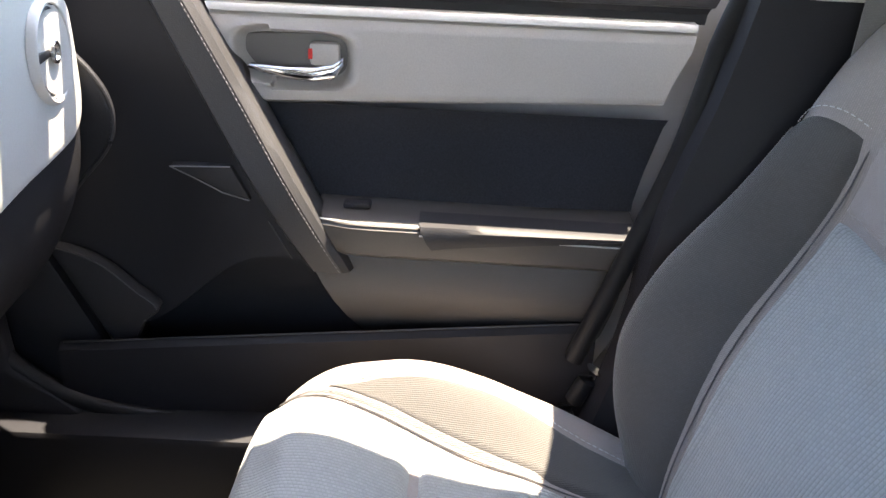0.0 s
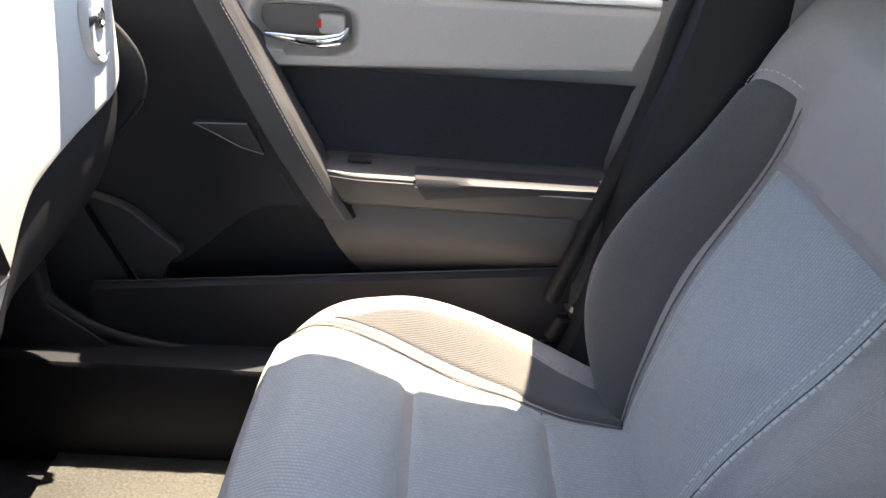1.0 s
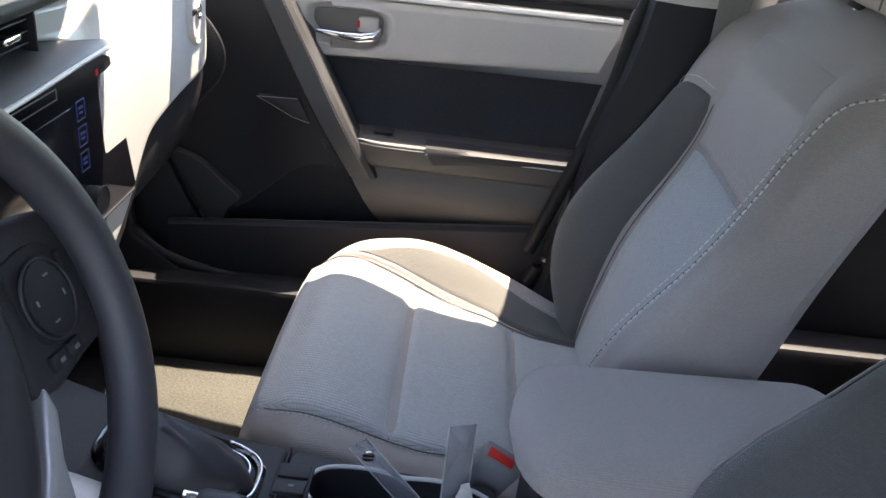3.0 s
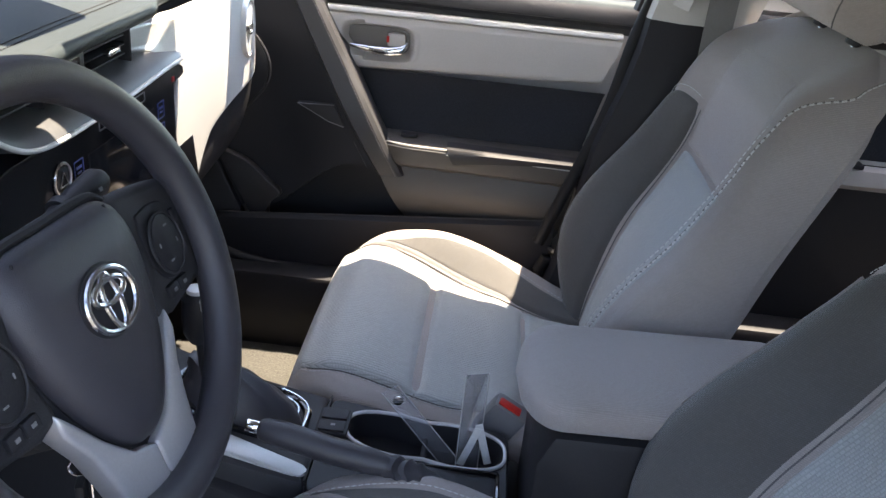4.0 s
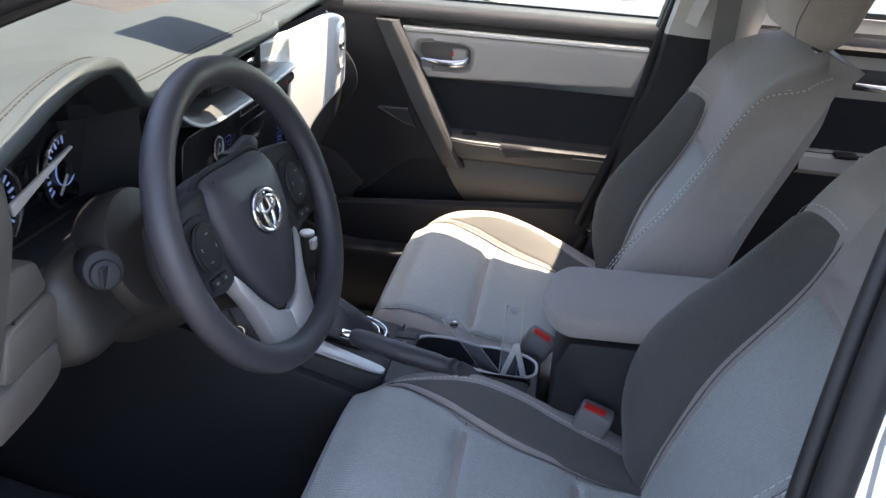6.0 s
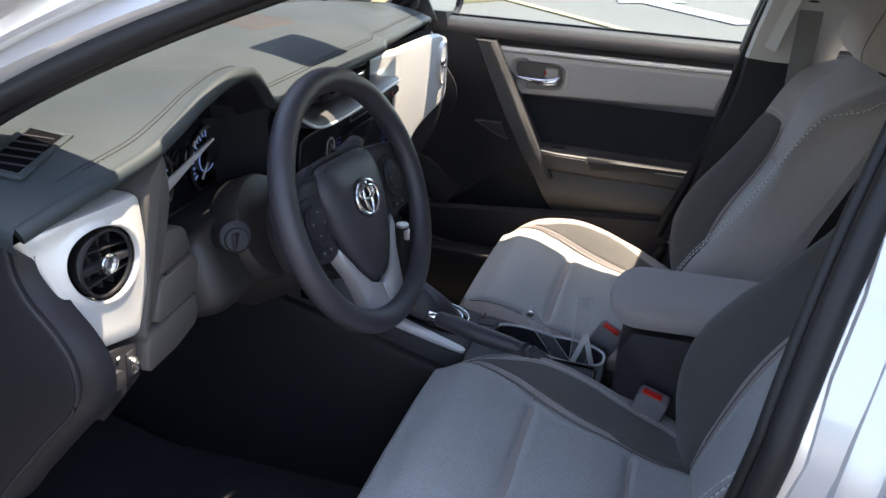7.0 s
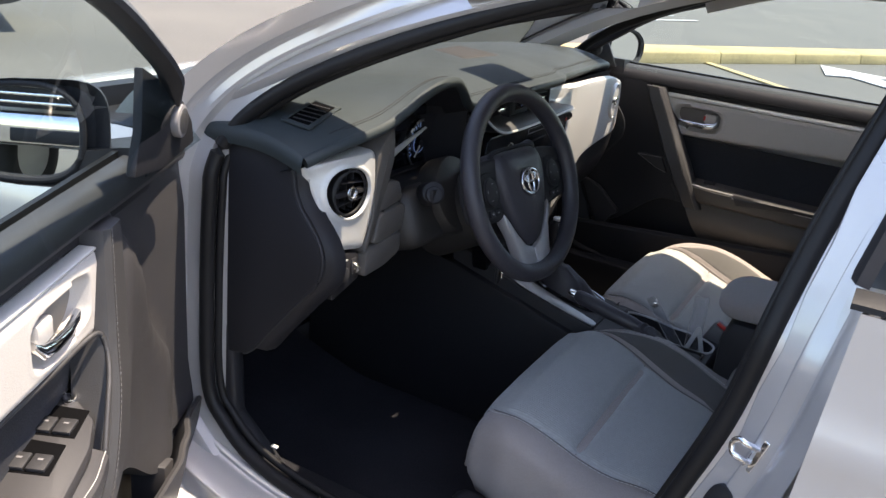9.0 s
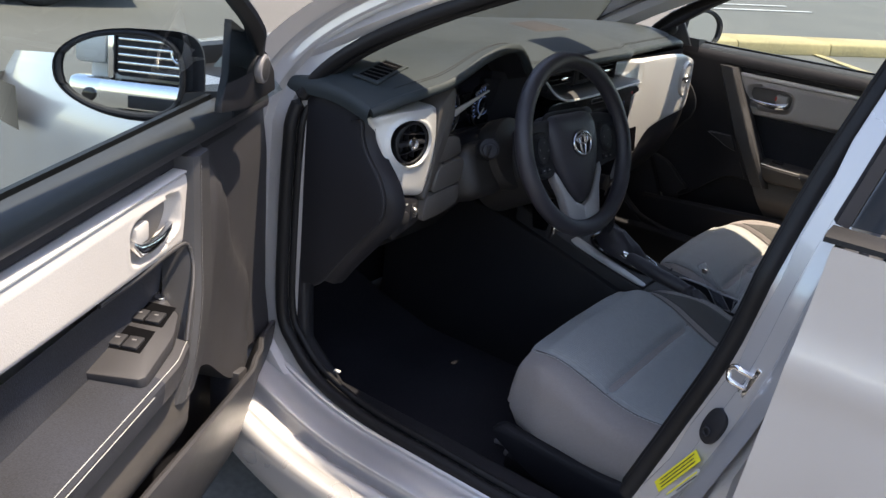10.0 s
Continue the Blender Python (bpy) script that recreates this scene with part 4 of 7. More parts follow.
TRIM_TOP = [(0.195, 0.990), (0.30, 0.990), (0.45, 0.988), (0.58, 0.984), (0.66, 0.974), (0.712, 0.956), (0.742, 0.928), (0.757, 0.892)]
TRIM_LOW = [(0.195, 0.958), (0.275, 0.930), (0.287, 0.88), (0.295, 0.70), (0.305, 0.655), (0.316, 0.656), (0.340, 0.674), (0.364, 0.697), (0.395, 0.738), (0.420, 0.763), (0.450, 0.781), (0.55, 0.797), (0.66, 0.806), (0.705, 0.818), (0.738, 0.846), (0.757, 0.884)]


def passenger_trim(u, v):
    y = 0.195 + 0.562 * u
    a, b = smooth1(TRIM_LOW, y), smooth1(TRIM_TOP, y)
    z = a + (b - a) * v
    x = -0.201 + 0.004 * math.sin(math.pi * clamp01((z - 0.74) / 0.24)) - 0.02 * clamp01((y - 0.67) / 0.08) ** 2 - 0.028 * clamp01((0.34 - y) / 0.14) * clamp01((z - 0.90) / 0.06) - 0.01 * clamp01((0.74 - z) / 0.08)
    edge = min(min(z - a, b - z), min(y - 0.195, 0.757 - y) * 0.8)
    return (x - 0.014 * (1 - math.sqrt(1 - (1 - clamp01(edge / 0.008)) ** 2)), y, z)


part("passenger_trim", sheet(passenger_trim, 150, 40), SILVER, dash, "satin silver passenger's side trim")
vent(-0.199, 0.655, 0.908, 6, 0.045)


# glovebox under the passenger trim
def glove(u, v):
    y = 0.26 + 0.46 * v
    zt = curve1([(0.26, 0.64), (0.316, 0.655), (0.364, 0.697), (0.395, 0.738), (0.450, 0.781), (0.55, 0.797), (0.70, 0.815), (0.74, 0.85)], y) + 0.004
    z = zt + (0.50 - zt) * u
    return (-0.212 + 0.006 * math.sin(math.pi * min(1, u * 1.4)) - 0.20 * u ** 2, y, z)


part("glovebox", sheet(glove, 14, 24, 0.0), BLACK, dash, "black glovebox lid and lower dashboard")
# end covers with their edge beads
sc = spline([(-0.40, 0, 0.985), (-0.29, 0, 0.972), (-0.254, 0, 0.958), (-0.246, 0, 0.925), (-0.232, 0, 0.897), (-0.205, 0, 0.866), (-0.189, 0, 0.838), (-0.185, 0, 0.808), (-0.196, 0, 0.776), (-0.232, 0, 0.733), (-0.285, 0, 0.668), (-0.335, 0, 0.608), (-0.40, 0, 0.592)], 72)
for y0, y1, yb in ((-0.734, -0.716, -0.731), (0.745, 0.762, 0.747)):
    part("end_cover", prism([(p.x, p.z) for p in sc] + [(-0.46, 0.592), (-0.46, 0.985)], "y", y0, y1, 0.005), BLACK, dash, "black dashboard end cover")
    part("end_bead", tube([(p.x + 0.001, yb, p.z) for p in sc[12:68]], 0.0028, 8), DARK, dash, "edge bead of the end cover")
rows = []
for dx, y in ((0.0, -0.722), (0.006, -0.716), (0.014, -0.708), (0.018, -0.690)):
    rows.append([Vector((p.x + dx, y, p.z - dx * 0.5)) for p in sc[12:66]])
part("end_frame", loft(rows, closed=False), BLACK, dash, "black frame between end cover and trim")


# lower knee panel and switches
def knee(u, v):
    y = -0.70 + 0.52 * v
    z = 0.80 - 0.24 * u + 0.09 * curve1([(0, 0), (0.35, 1.0)], v) * (1 - u)
    x = -0.262 - 0.20 * u ** 1.5 + 0.008 * math.sin(math.pi * v)
    return (x, y, z)


part("knee_panel", sheet(knee, 12, 24, 0.0), GREYPL, dash, "warm grey knee panel under the column")
for o, x1 in (([(-0.562, 0.898), (-0.540, 0.915), (-0.506, 0.908), (-0.491, 0.872), (-0.566, 0.862)], -0.190), ([(-0.568, 0.858), (-0.490, 0.868), (-0.476, 0.817), (-0.586, 0.806)], -0.186), ([(-0.600, 0.800), (-0.534, 0.8105), (-0.480, 0.811), (-0.494, 0.770), (-0.540, 0.757), (-0.606, 0.752)], -0.188)):
    part("side_block", prism(rounded(o, 0.12, 1), "x", -0.25, x1, 0.004), LIT_GREYPL, dash, "stepped grey trim beside the column")
sp = part("switch_panel", prism(rounded([(-0.688, 0.816), (-0.612, 0.803), (-0.606, 0.752), (-0.64, 0.742), (-0.684, 0.730)], 0.1, 1), "x", -0.235, -0.197, 0.003), BLACK, dash, "black switch panel")
part("switch", disc(0.013, 0.006, pose(-0.194, -0.655, 0.772, 0, 90, 0), 24, 0.002), DARK, sp, "round mirror control")
for dy, dz, w, h in ((-0.662, 0.795, 0.006, 0.003), (-0.648, 0.797, 0.005, 0.003), (-0.655, 0.783, 0.002, 0.004), (-0.655, 0.761, 0.002, 0.004), (-0.667, 0.772, 0.004, 0.002), (-0.643, 0.772, 0.004, 0.002)):
    part("switch_mark", box(-0.1955, dy, dz, 0.0012, w, h), THREAD, sp)
part("dimmer_wheel", disc(0.011, 0.009, pose(-0.195, -0.626, 0.777, 90, 0, 0), 20, 0.002), BADGE, sp)
part("dimmer_slot", box(-0.1965, -0.626, 0.777, 0.002, 0.014, 0.034, 0.0008), DARK, sp)


# instrument binnacle: the hood's inner walls
def binnacle(u, v):
    if v < 0.25:
        p = Vector((-0.190, -0.552 + 0.012 * (v / 0.25), 0.86 + 0.14 * (v / 0.25)))
    elif v > 0.75:
        p = Vector((-0.195, -0.262 - 0.010 * ((1 - v) / 0.25), 0.86 + 0.14 * ((1 - v) / 0.25)))
    else:
        y = -0.540 + 0.268 * (v - 0.25) / 0.5
        p = lip((y + 0.740) / 1.485) + Vector((-0.002, 0, -0.017))
    return p + Vector((-0.105 * u, (-0.40 - p.y) * 0.10 * u, -0.008 * u))


part("binnacle", sheet(binnacle, 8, 64, 0.0), BLACK, dash, "black hood round the instruments")
cl = part("instrument_panel", prism([(-0.545, 0.84), (-0.255, 0.84), (-0.255, 0.99), (-0.29, 1.02), (-0.36, 1.05), (-0.45, 1.045), (-0.545, 0.99)], "x", -0.290, -0.280, 0.004), SCREEN, dash, "dark instrument panel with blue dials")
DIALBLUE = material("backlit_blue_print", (0.25, 0.38, 0.70), 0.5)
DIALBLUE.node_tree.nodes["Principled BSDF"].inputs["Emission Color"].default_value = (0.30, 0.48, 1.0, 1)
DIALBLUE.node_tree.nodes["Principled BSDF"].inputs["Emission Strength"].default_value = 0.03
for cy, r in ((-0.445, 0.050), (-0.302, 0.047)):
    d = part("dial", ring(r, 0.0022, pose(-0.2755, cy, 0.925, 0, 90, 0), 48, 8), BADGE, cl, "dial with bright ring")
    part("dial_cup", loft([[Vector((x, cy + q * math.cos(a), 0.925 + q * math.sin(a))) for a in [2 * math.pi * k / 40 for k in range(40)]] for q, x in ((r, -0.2755), (r * 0.96, -0.279), (r * 0.95, -0.2795))], True, False), BLACK, d)
    for k in range(-10, 11):
        q = radians(90 + k * 12.5)
        ln = 0.009 if k % 2 == 0 else 0.005
        b = box(0, 0, 0, 0.0012, 0.0026 if k % 2 == 0 else 0.0016, ln)
        b.transform(Matrix.Translation((-0.2785, cy + (r - 0.010) * math.cos(q), 0.925 + (r - 0.010) * math.sin(q))) @ Matrix.Rotation(q - math.pi / 2, 4, "X"))
        part("tick", b, DIALBLUE, d)
    part("dial_ring", ring(r * 0.42, 0.0010, pose(-0.2785, cy, 0.925, 0, 90, 0), 36, 6), DIALBLUE, d, "thin blue inner ring")
    b = box(0, 0, 0.016, 0.002, 0.0026, 0.034)
    b.transform(Matrix.Translation((-0.274, cy, 0.925)) @ Matrix.Rotation(radians(140), 4, "X"))
    part("needle", b, THREAD, d)
    part("needle_hub", disc(0.006, 0.004, pose(-0.274, cy, 0.925, 0, 90, 0), 20, 0.001), BLACK, d)
part("info_display", box(-0.2785, -0.374, 0.935, 0.002, 0.040, 0.050, 0.0006), GLOSS, cl, "small dark information display")
part("cluster_sill", prism([(-0.54, 0.885), (-0.26, 0.885), (-0.26, 0.862), (-0.54, 0.845)], "x", -0.285, -0.205, 0.006), BLACK, cl, "black sill under the dials")
# A thin pale plate paints the bright reflection on the instrument lens.
wing = prism([(-0.062, -0.011), (-0.062, 0.004), (0.058, 0.005), (0.062, 0.001), (0.0, -0.004)], "x", -0.002, 0.002, 0.001)
wing.transform(Matrix.Translation((-0.24, -0.404, 0.955)) @ Matrix.Rotation(radians(13), 4, "X"))
part("lens_reflection", wing, SILVER, cl, "pale plate for the reflection on the instrument lens")
part("column_collar", disc(0.075, 0.05, pose(-0.175, -0.35, 0.85, 0, 66, 0), 32, 0.008), GREYPL, dash)
cover = box(0, 0, 0, 0.13, 0.26, 0.12, 0.035, seg=4)
cover.transform(pose(-0.225, -0.365, 0.815, 0, -20, 0))
part("column_cover", cover, GREYPL, dash, "warm grey steering column cover")
# The left turn signal stalk, built only as its round end.
part("turn_stalk_end", merge(disc(0.021, 0.09, pose(-0.16, -0.452, 0.880, 0, 70, -50), 28, 0.005), disc(0.015, 0.03, pose(-0.135, -0.482, 0.890, 0, 70, -50), 20, 0.003), box(-0.128, -0.490, 0.893, 0.006, 0.020, 0.022, 0.002)), BLACK, dash, "black end of the turn signal stalk")
fin = rounded([(-0.560, 0.996), (-0.537, 1.012), (-0.531, 0.955), (-0.541, 0.922), (-0.556, 0.885), (-0.575, 0.835), (-0.598, 0.798), (-0.608, 0.801), (-0.588, 0.855), (-0.5835, 0.913), (-0.586, 0.972)], 0.15, 2)
part("trim_fin", prism(fin, "x", -0.250, -0.189, 0.004), LIT_GREYPL, dash, "charcoal fin beside the instruments")

# centre stack
STACK = pose(-0.228, 0.085, 0.832)
stack = part("audio_unit", prism(rounded([(-0.235, 0.093), (0.240, 0.090), (0.295, -0.104), (-0.275, -0.104)], 0.03, 1), "x", -0.03, 0.030, 0.002), PIANO, dash, "gloss black audio unit")
stack.matrix_local = STACK
BLUEGLOW = material("blue_icons", (0.02, 0.05, 0.22), 0.4)
part("display", box(0.0302, 0.035, -0.002, 0.0016, 0.19, 0.112, 0.0006), SCREEN, stack, "dark touch screen")
part("disc_slot", merge(box(0.0305, 0.035, 0.083, 0.0012, 0.13, 0.0012), box(0.0305, 0.035, 0.072, 0.0012, 0.13, 0.0012), box(0.0305, -0.030, 0.0775, 0.0012, 0.0012, 0.011), box(0.0305, 0.100, 0.0775, 0.0012, 0.0012, 0.011)), BUCKLE, stack, "thin outlined disc slot")
for sy in (-0.085, 0.152):
    for k in range(3):
        z = 0.045 - 0.030 * k
        part("icon", merge(box(0.0304, sy, z + 0.011, 0.0010, 0.020, 0.001), box(0.0304, sy, z - 0.011, 0.0010, 0.020, 0.001), box(0.0304, sy - 0.010, z, 0.0010, 0.001, 0.022), box(0.0304, sy + 0.010, z, 0.0010, 0.001, 0.022), box(0.0304, sy, z + 0.003, 0.0010, 0.012, 0.003), box(0.0304, sy, z - 0.003, 0.0010, 0.009, 0.002)), BLUEGLOW, stack, "blue outlined touch key")
    part("knob", merge(disc(0.016, 0.020, pose(0.038, sy, -0.062, 0, 90, 0), 28, 0.003), ring(0.016, 0.0014, pose(0.047, sy, -0.062, 0, 90, 0), 28, 6)), BLACK, stack, "black rotary knob")
part("hazard_button", prism([(-0.137, 0.036), (-0.112, 0.036), (-0.112, 0.062), (-0.137, 0.062)], "x", 0.028, 0.033, 0.002), BLACK, stack, "black hazard light button")
part("hazard_mark", tube([(0.0336, -0.1245 + 0.010 * math.sin(q), 0.047 + 0.010 * math.cos(q)) for q in (0, 2.094, 4.189)], 0.0009, 6, True), THREAD, stack, "pale hazard triangle")
part("hazard_ring", ring(0.017, 0.0016, pose(0.032, -0.1245, 0.049, 0, 90, 0), 28, 6), BADGE, stack)
part("red_mark", box(0.0306, 0.200, 0.075, 0.0012, 0.007, 0.007), RED, stack)
part("unit_edge", box(0.030, 0.010, -0.1025, 0.004, 0.55, 0.003, 0.001), DARK, stack, "dark edge of the audio unit")
part("climate_panel", prism([(-0.11, 0.735), (0.28, 0.735), (0.235, 0.595), (-0.07, 0.595)], "x", -0.240, -0.203, 0.005), PIANO, dash, "gloss black climate panel")
for cy in (-0.03, 0.09, 0.20):
    part("climate_knob", merge(disc(0.020, 0.022, pose(-0.195, cy, 0.675, 0, 90, 0), 28, 0.003), ring(0.020, 0.0016, pose(-0.185, cy, 0.675, 0, 90, 0), 28, 6)), BLACK, dash, "black climate knob")
# satin shelf over it
SHELF = material("satin_shelf_silver", (0.085, 0.087, 0.090), 0.42, 0.35, 0.05, 400, 0.05)
o = spline([(-0.212, -0.160, 0.045), (-0.200, -0.135, 0.018), (-0.192, -0.098, 0.001), (-0.186, -0.04, -0.002), (-0.186, 0.10, -0.001), (-0.190, 0.24, 0.001), (-0.196, 0.322, -0.002)], 56)
part("shelf_trim", loft([[p + Vector((dx, 0, dz)) for p in o] for dx, dz in ((-0.06, 0.962), (-0.045, 0.956), (-0.026, 0.949), (-0.012, 0.943), (-0.004, 0.9385), (0.0, 0.934), (-0.002, 0.929), (-0.04, 0.924))], closed=False), SHELF, dash, "satin grey shelf over the audio unit")
part("shelf_bead", tube([p + Vector((0.0008, 0, 0.931)) for p in o], 0.0028, 8), SILVER, dash, "bright edge bead")
# centre vents above, with a clock between them
cv = part("centre_vent", prism([(-0.158, 0.955), (-0.150, 0.998), (0.188, 0.992), (0.192, 0.955)], "x", -0.275, -0.246, 0.003), BLACK, dash, "black centre air vents")
for y0, y1 in ((-0.150, -0.035), (0.062, 0.182)):
    for k in range(3):
        part("slat", box(-0.228, (y0 + y1) / 2, 0.9635 + 0.0115 * k, 0.024, y1 - y0 - 0.006, 0.0022, 0.0007, pose(0, 0, 0, 0, 0, 0)), DARK, cv, "thin vent slat")
    for k in range(5):
        part("vane", box(-0.240, y0 + (y1 - y0) * (k + 0.5) / 5, 0.975, 0.012, 0.0016, 0.036), BLACK, cv)
    part("vent_tab", box(-0.213, (y0 + y1) / 2 + 0.012, 0.976, 0.012, 0.032, 0.0075, 0.003), CHROME, cv, "chrome vent tab")
    for y in (y0 - 0.003, y1 + 0.003):
        part("vent_frame", box(-0.228, y, 0.975, 0.034, 0.004, 0.044, 0.001), BLACK, cv)
clock = part("clock_housing", box(-0.226, 0.014, 0.977, 0.036, 0.086, 0.042, 0.004), BLACK, dash, "black clock housing between the vents")
part("clock_display", box(-0.2075, 0.014, 0.979, 0.002, 0.056, 0.024, 0.0008), SCREEN, clock, "dark clock display")
digits = bpy.data.curves.new("clock_digits", "FONT")
digits.body = "35"
digits.size = 0.016
digits.extrude = 0.0003
digits.align_x = "CENTER"
digits.align_y = "CENTER"
dg = new("clock_digits", digits)
dg.data.materials.append(DIALBLUE)
dg.parent = clock
dg.matrix_local = Matrix.Translation((-0.2060, 0.020, 0.979)) @ Matrix.Rotation(radians(90), 4, "Z") @ Matrix.Rotation(radians(90), 4, "X")
# demister outlets on the pad
SPEAKER = material("speaker_mesh", (0.019, 0.018, 0.017), 0.8, 0, 0.6, 500, 0.3)


def demister(w, l, m):
    """A framed outlet: w long across, l deep, with short slats."""
    f = 0.008
    v = part("demister_vent", merge(box(0, -w / 2, 0.0, l + f, f, 0.005, 0.0015), box(0, w / 2, 0.0, l + f, f, 0.005, 0.0015), box(-l / 2, 0, 0.0, f, w, 0.005, 0.0015), box(l / 2, 0, 0.0, f, w, 0.005, 0.0015)), PAD, dash, "framed demister vent")
    v.matrix_local = m
    # A flat black plate paints the shaded depth between the slats.
    part("vent_depth_shade", box(0, 0, 0.0005, l - f, w - f, 0.001), DEPTH_SHADE, v, "flat black plate for the shade inside the outlet")
    for k in range(-2, 3):
        part("slat", box(0, k * w / 6.2, 0.0014, l - f, 0.0022, 0.0016, 0, pose(0, 0, 0, 0, 0, 8)), DARK, v)
    return v


def pad_z(x, y):
    """Height of the dashboard pad at x, y."""
    v = (y + 0.740) / 1.485
    a, b = dash_top(0, v), dash_top(1, v)
    return dash_top(min(max((x - a[0]) / (b[0] - a[0]), 0), 1), v)[2]


def on_pad(x, y, yaw):
    """A frame lying on the pad at x, y."""
    c = Vector((x, y, pad_z(x, y)))
    a = (Vector((x + 0.02, y, pad_z(x + 0.02, y))) - c).normalized()
    b = (Vector((x, y + 0.02, pad_z(x, y + 0.02))) - c).normalized()
    n = a.cross(b).normalized()
    b = n.cross(a)
    m = Matrix((a, b, n)).transposed().to_4x4()
    m.translation = c
    return m @ Matrix.Rotation(radians(yaw), 4, "Z")


demister(0.094, 0.046, on_pad(-0.278, -0.655, 9))
SPK = [(-0.535, 0.150), (-0.560, 0.335), (-0.372, 0.240), (-0.388, 0.065)]


def grille(u, v):
    a = Vector((*SPK[0], 0)).lerp(Vector((*SPK[1], 0)), v)
    b = Vector((*SPK[3], 0)).lerp(Vector((*SPK[2], 0)), v)
    p = a.lerp(b, u)
    return (p.x, p.y, pad_z(p.x, p.y) + (0.002 if 0 < u < 1 and 0 < v < 1 else -0.003))


part("speaker_grille", sheet(grille, 12, 12), SPEAKER, dash, "dark brown dashboard speaker grille")

# ---- centre console ----
con = thing("centre_console", "dark centre console with cup holders and silver strip", "console")


def deck_z(x):
    """Height of the console's top at x."""
    return smooth1([(-0.30, 0.645), (-0.15, 0.590), (-0.03, 0.555), (0.07, 0.5355), (0.16, 0.523), (0.32, 0.510)], x)


prof = [(-0.30 + 0.37 * k / 12, deck_z(-0.30 + 0.37 * k / 12)) for k in range(13)] + [(0.07, 0.2), (-0.3, 0.2)]
part("console_body", prism(prof, "y", -0.060, 0.120, 0.010), DARK, con, "dark grained console body")
part("console_foot", prism([(-0.70, 0.2), (-0.70, 0.66), (-0.30, 0.60), (0.07, 0.50), (0.34, 0.46), (0.34, 0.2)], "y", -0.078, 0.128, 0.01), BLACK, con, "black lower console side")
strip_o = [(-0.14, -0.010), (-0.03, -0.013), (0.062, -0.030), (0.070, -0.038), (0.062, -0.052), (-0.03, -0.049), (-0.14, -0.052)]
part("silver_strip", loft([[Vector((x, y, deck_z(x) + dz)) for x, y in rounded(strip_o, 0.12, 2)] for dz in (-0.004, 0.0018)] + [[Vector((x * 0.985 - 0.0005, (y + 0.031) * 0.94 - 0.031, deck_z(x) + 0.0026)) for x, y in rounded(strip_o, 0.12, 2)]]), SILVER, con, "satin silver console strip")


def oval(cx, cy, a, b, n=48, p=2.6):
    return [(cx + a * math.copysign(abs(math.cos(q)) ** (2 / p), math.cos(q)), cy + b * math.copysign(abs(math.sin(q)) ** (2 / p), math.sin(q))) for q in [2 * math.pi * k / n for k in range(n)]]


def cup(g):
    """The waisted outline of the two cup holders, grown by g."""
    out = []
    for x, y in oval(0.205, 0.068, 0.102 + g, 0.041 + g, 72, 2.9):
        out.append((x, 0.068 + (y - 0.068) * (1 - 0.13 * math.exp(-((x - 0.203) / 0.022) ** 2))))
    return out


def deck(ring_, z):
    return [Vector((x, y, z(x))) for x, y in ring_]


edge = oval(0.1925, 0.022, 0.1235, 0.098, 72, 16)
part("console_deck", loft([deck(edge, lambda x: 0.2), deck(edge, lambda x: deck_z(x) - 0.006), deck(oval(0.1925, 0.022, 0.120, 0.0945, 72, 16), deck_z), deck(cup(0.002), deck_z), deck(cup(0.0), lambda x: deck_z(x) - 0.01)], True, False), DARK, con, "dark console deck round the cup holders")
part("cup_well", loft([deck(cup(0.0), lambda x: deck_z(x) - 0.002), deck(cup(-0.004), lambda x: 0.47), deck(cup(-0.010), lambda x: 0.432), deck(oval(0.205, 0.068, 0.004, 0.002, 72), lambda x: 0.43)], True, False), BLACK, con, "deep dark cup holder well")
part("cup_rim", tube([(x, y, deck_z(x) + 0.0015) for x, y in cup(0.0035)], 0.0026, 8, True), SILVER, con, "bright cup holder rim")
part("cup_divider", box(0.203, 0.068, 0.468, 0.008, 0.070, 0.06, 0.003), BLACK, con)
for x in (0.216, 0.228):
    part("cup_finger", box(x, 0.045, 0.480, 0.003, 0.012, 0.045, 0.001), DARK, con, "spring finger in the cup holder")
part("deck_joint", box(0.0695, 0.030, 0.534, 0.002, 0.176, 0.008), BLACK, con, "dark joint across the console")
sw = part("switch_block", box(0.082, 0.0645, deck_z(0.082) + 0.001, 0.042, 0.052, 0.006, 0.002), BLACK, con, "small black switch block")
for dy in (0.013, -0.0125):
    part("switch", box(0.082, 0.0645 + dy, deck_z(0.082) + 0.0045, 0.034, 0.0215, 0.005, 0.0015), DARK, sw)
part("switch_mark", box(0.083, 0.052, deck_z(0.082) + 0.0072, 0.006, 0.004, 0.0006), BUCKLE, sw)
# gear lever with gaiter
part("gear_surround", loft([[Vector((x, y, deck_z(x) + dz)) for x, y in oval(-0.035, 0.048, 0.082 + g, 0.047 + g, 40, 3.2)] for g, dz in ((0.006, -0.004), (0.006, 0.004), (0.003, 0.007), (-0.002, 0.005), (-0.006, -0.002))], True, False), GLOSS, con, "gloss black gear gaiter surround")
for g in (0.0, -0.012):
    loop = oval(-0.035, 0.048, 0.084 + g, 0.049 + g, 40, 3.2)
    part("gaiter_bead", tube([(x, y, deck_z(x) + 0.008) for x, y in loop[-8:] + loop[:9]], 0.0014, 6), BADGE, con, "thin bright line beside the gaiter")
rings = []
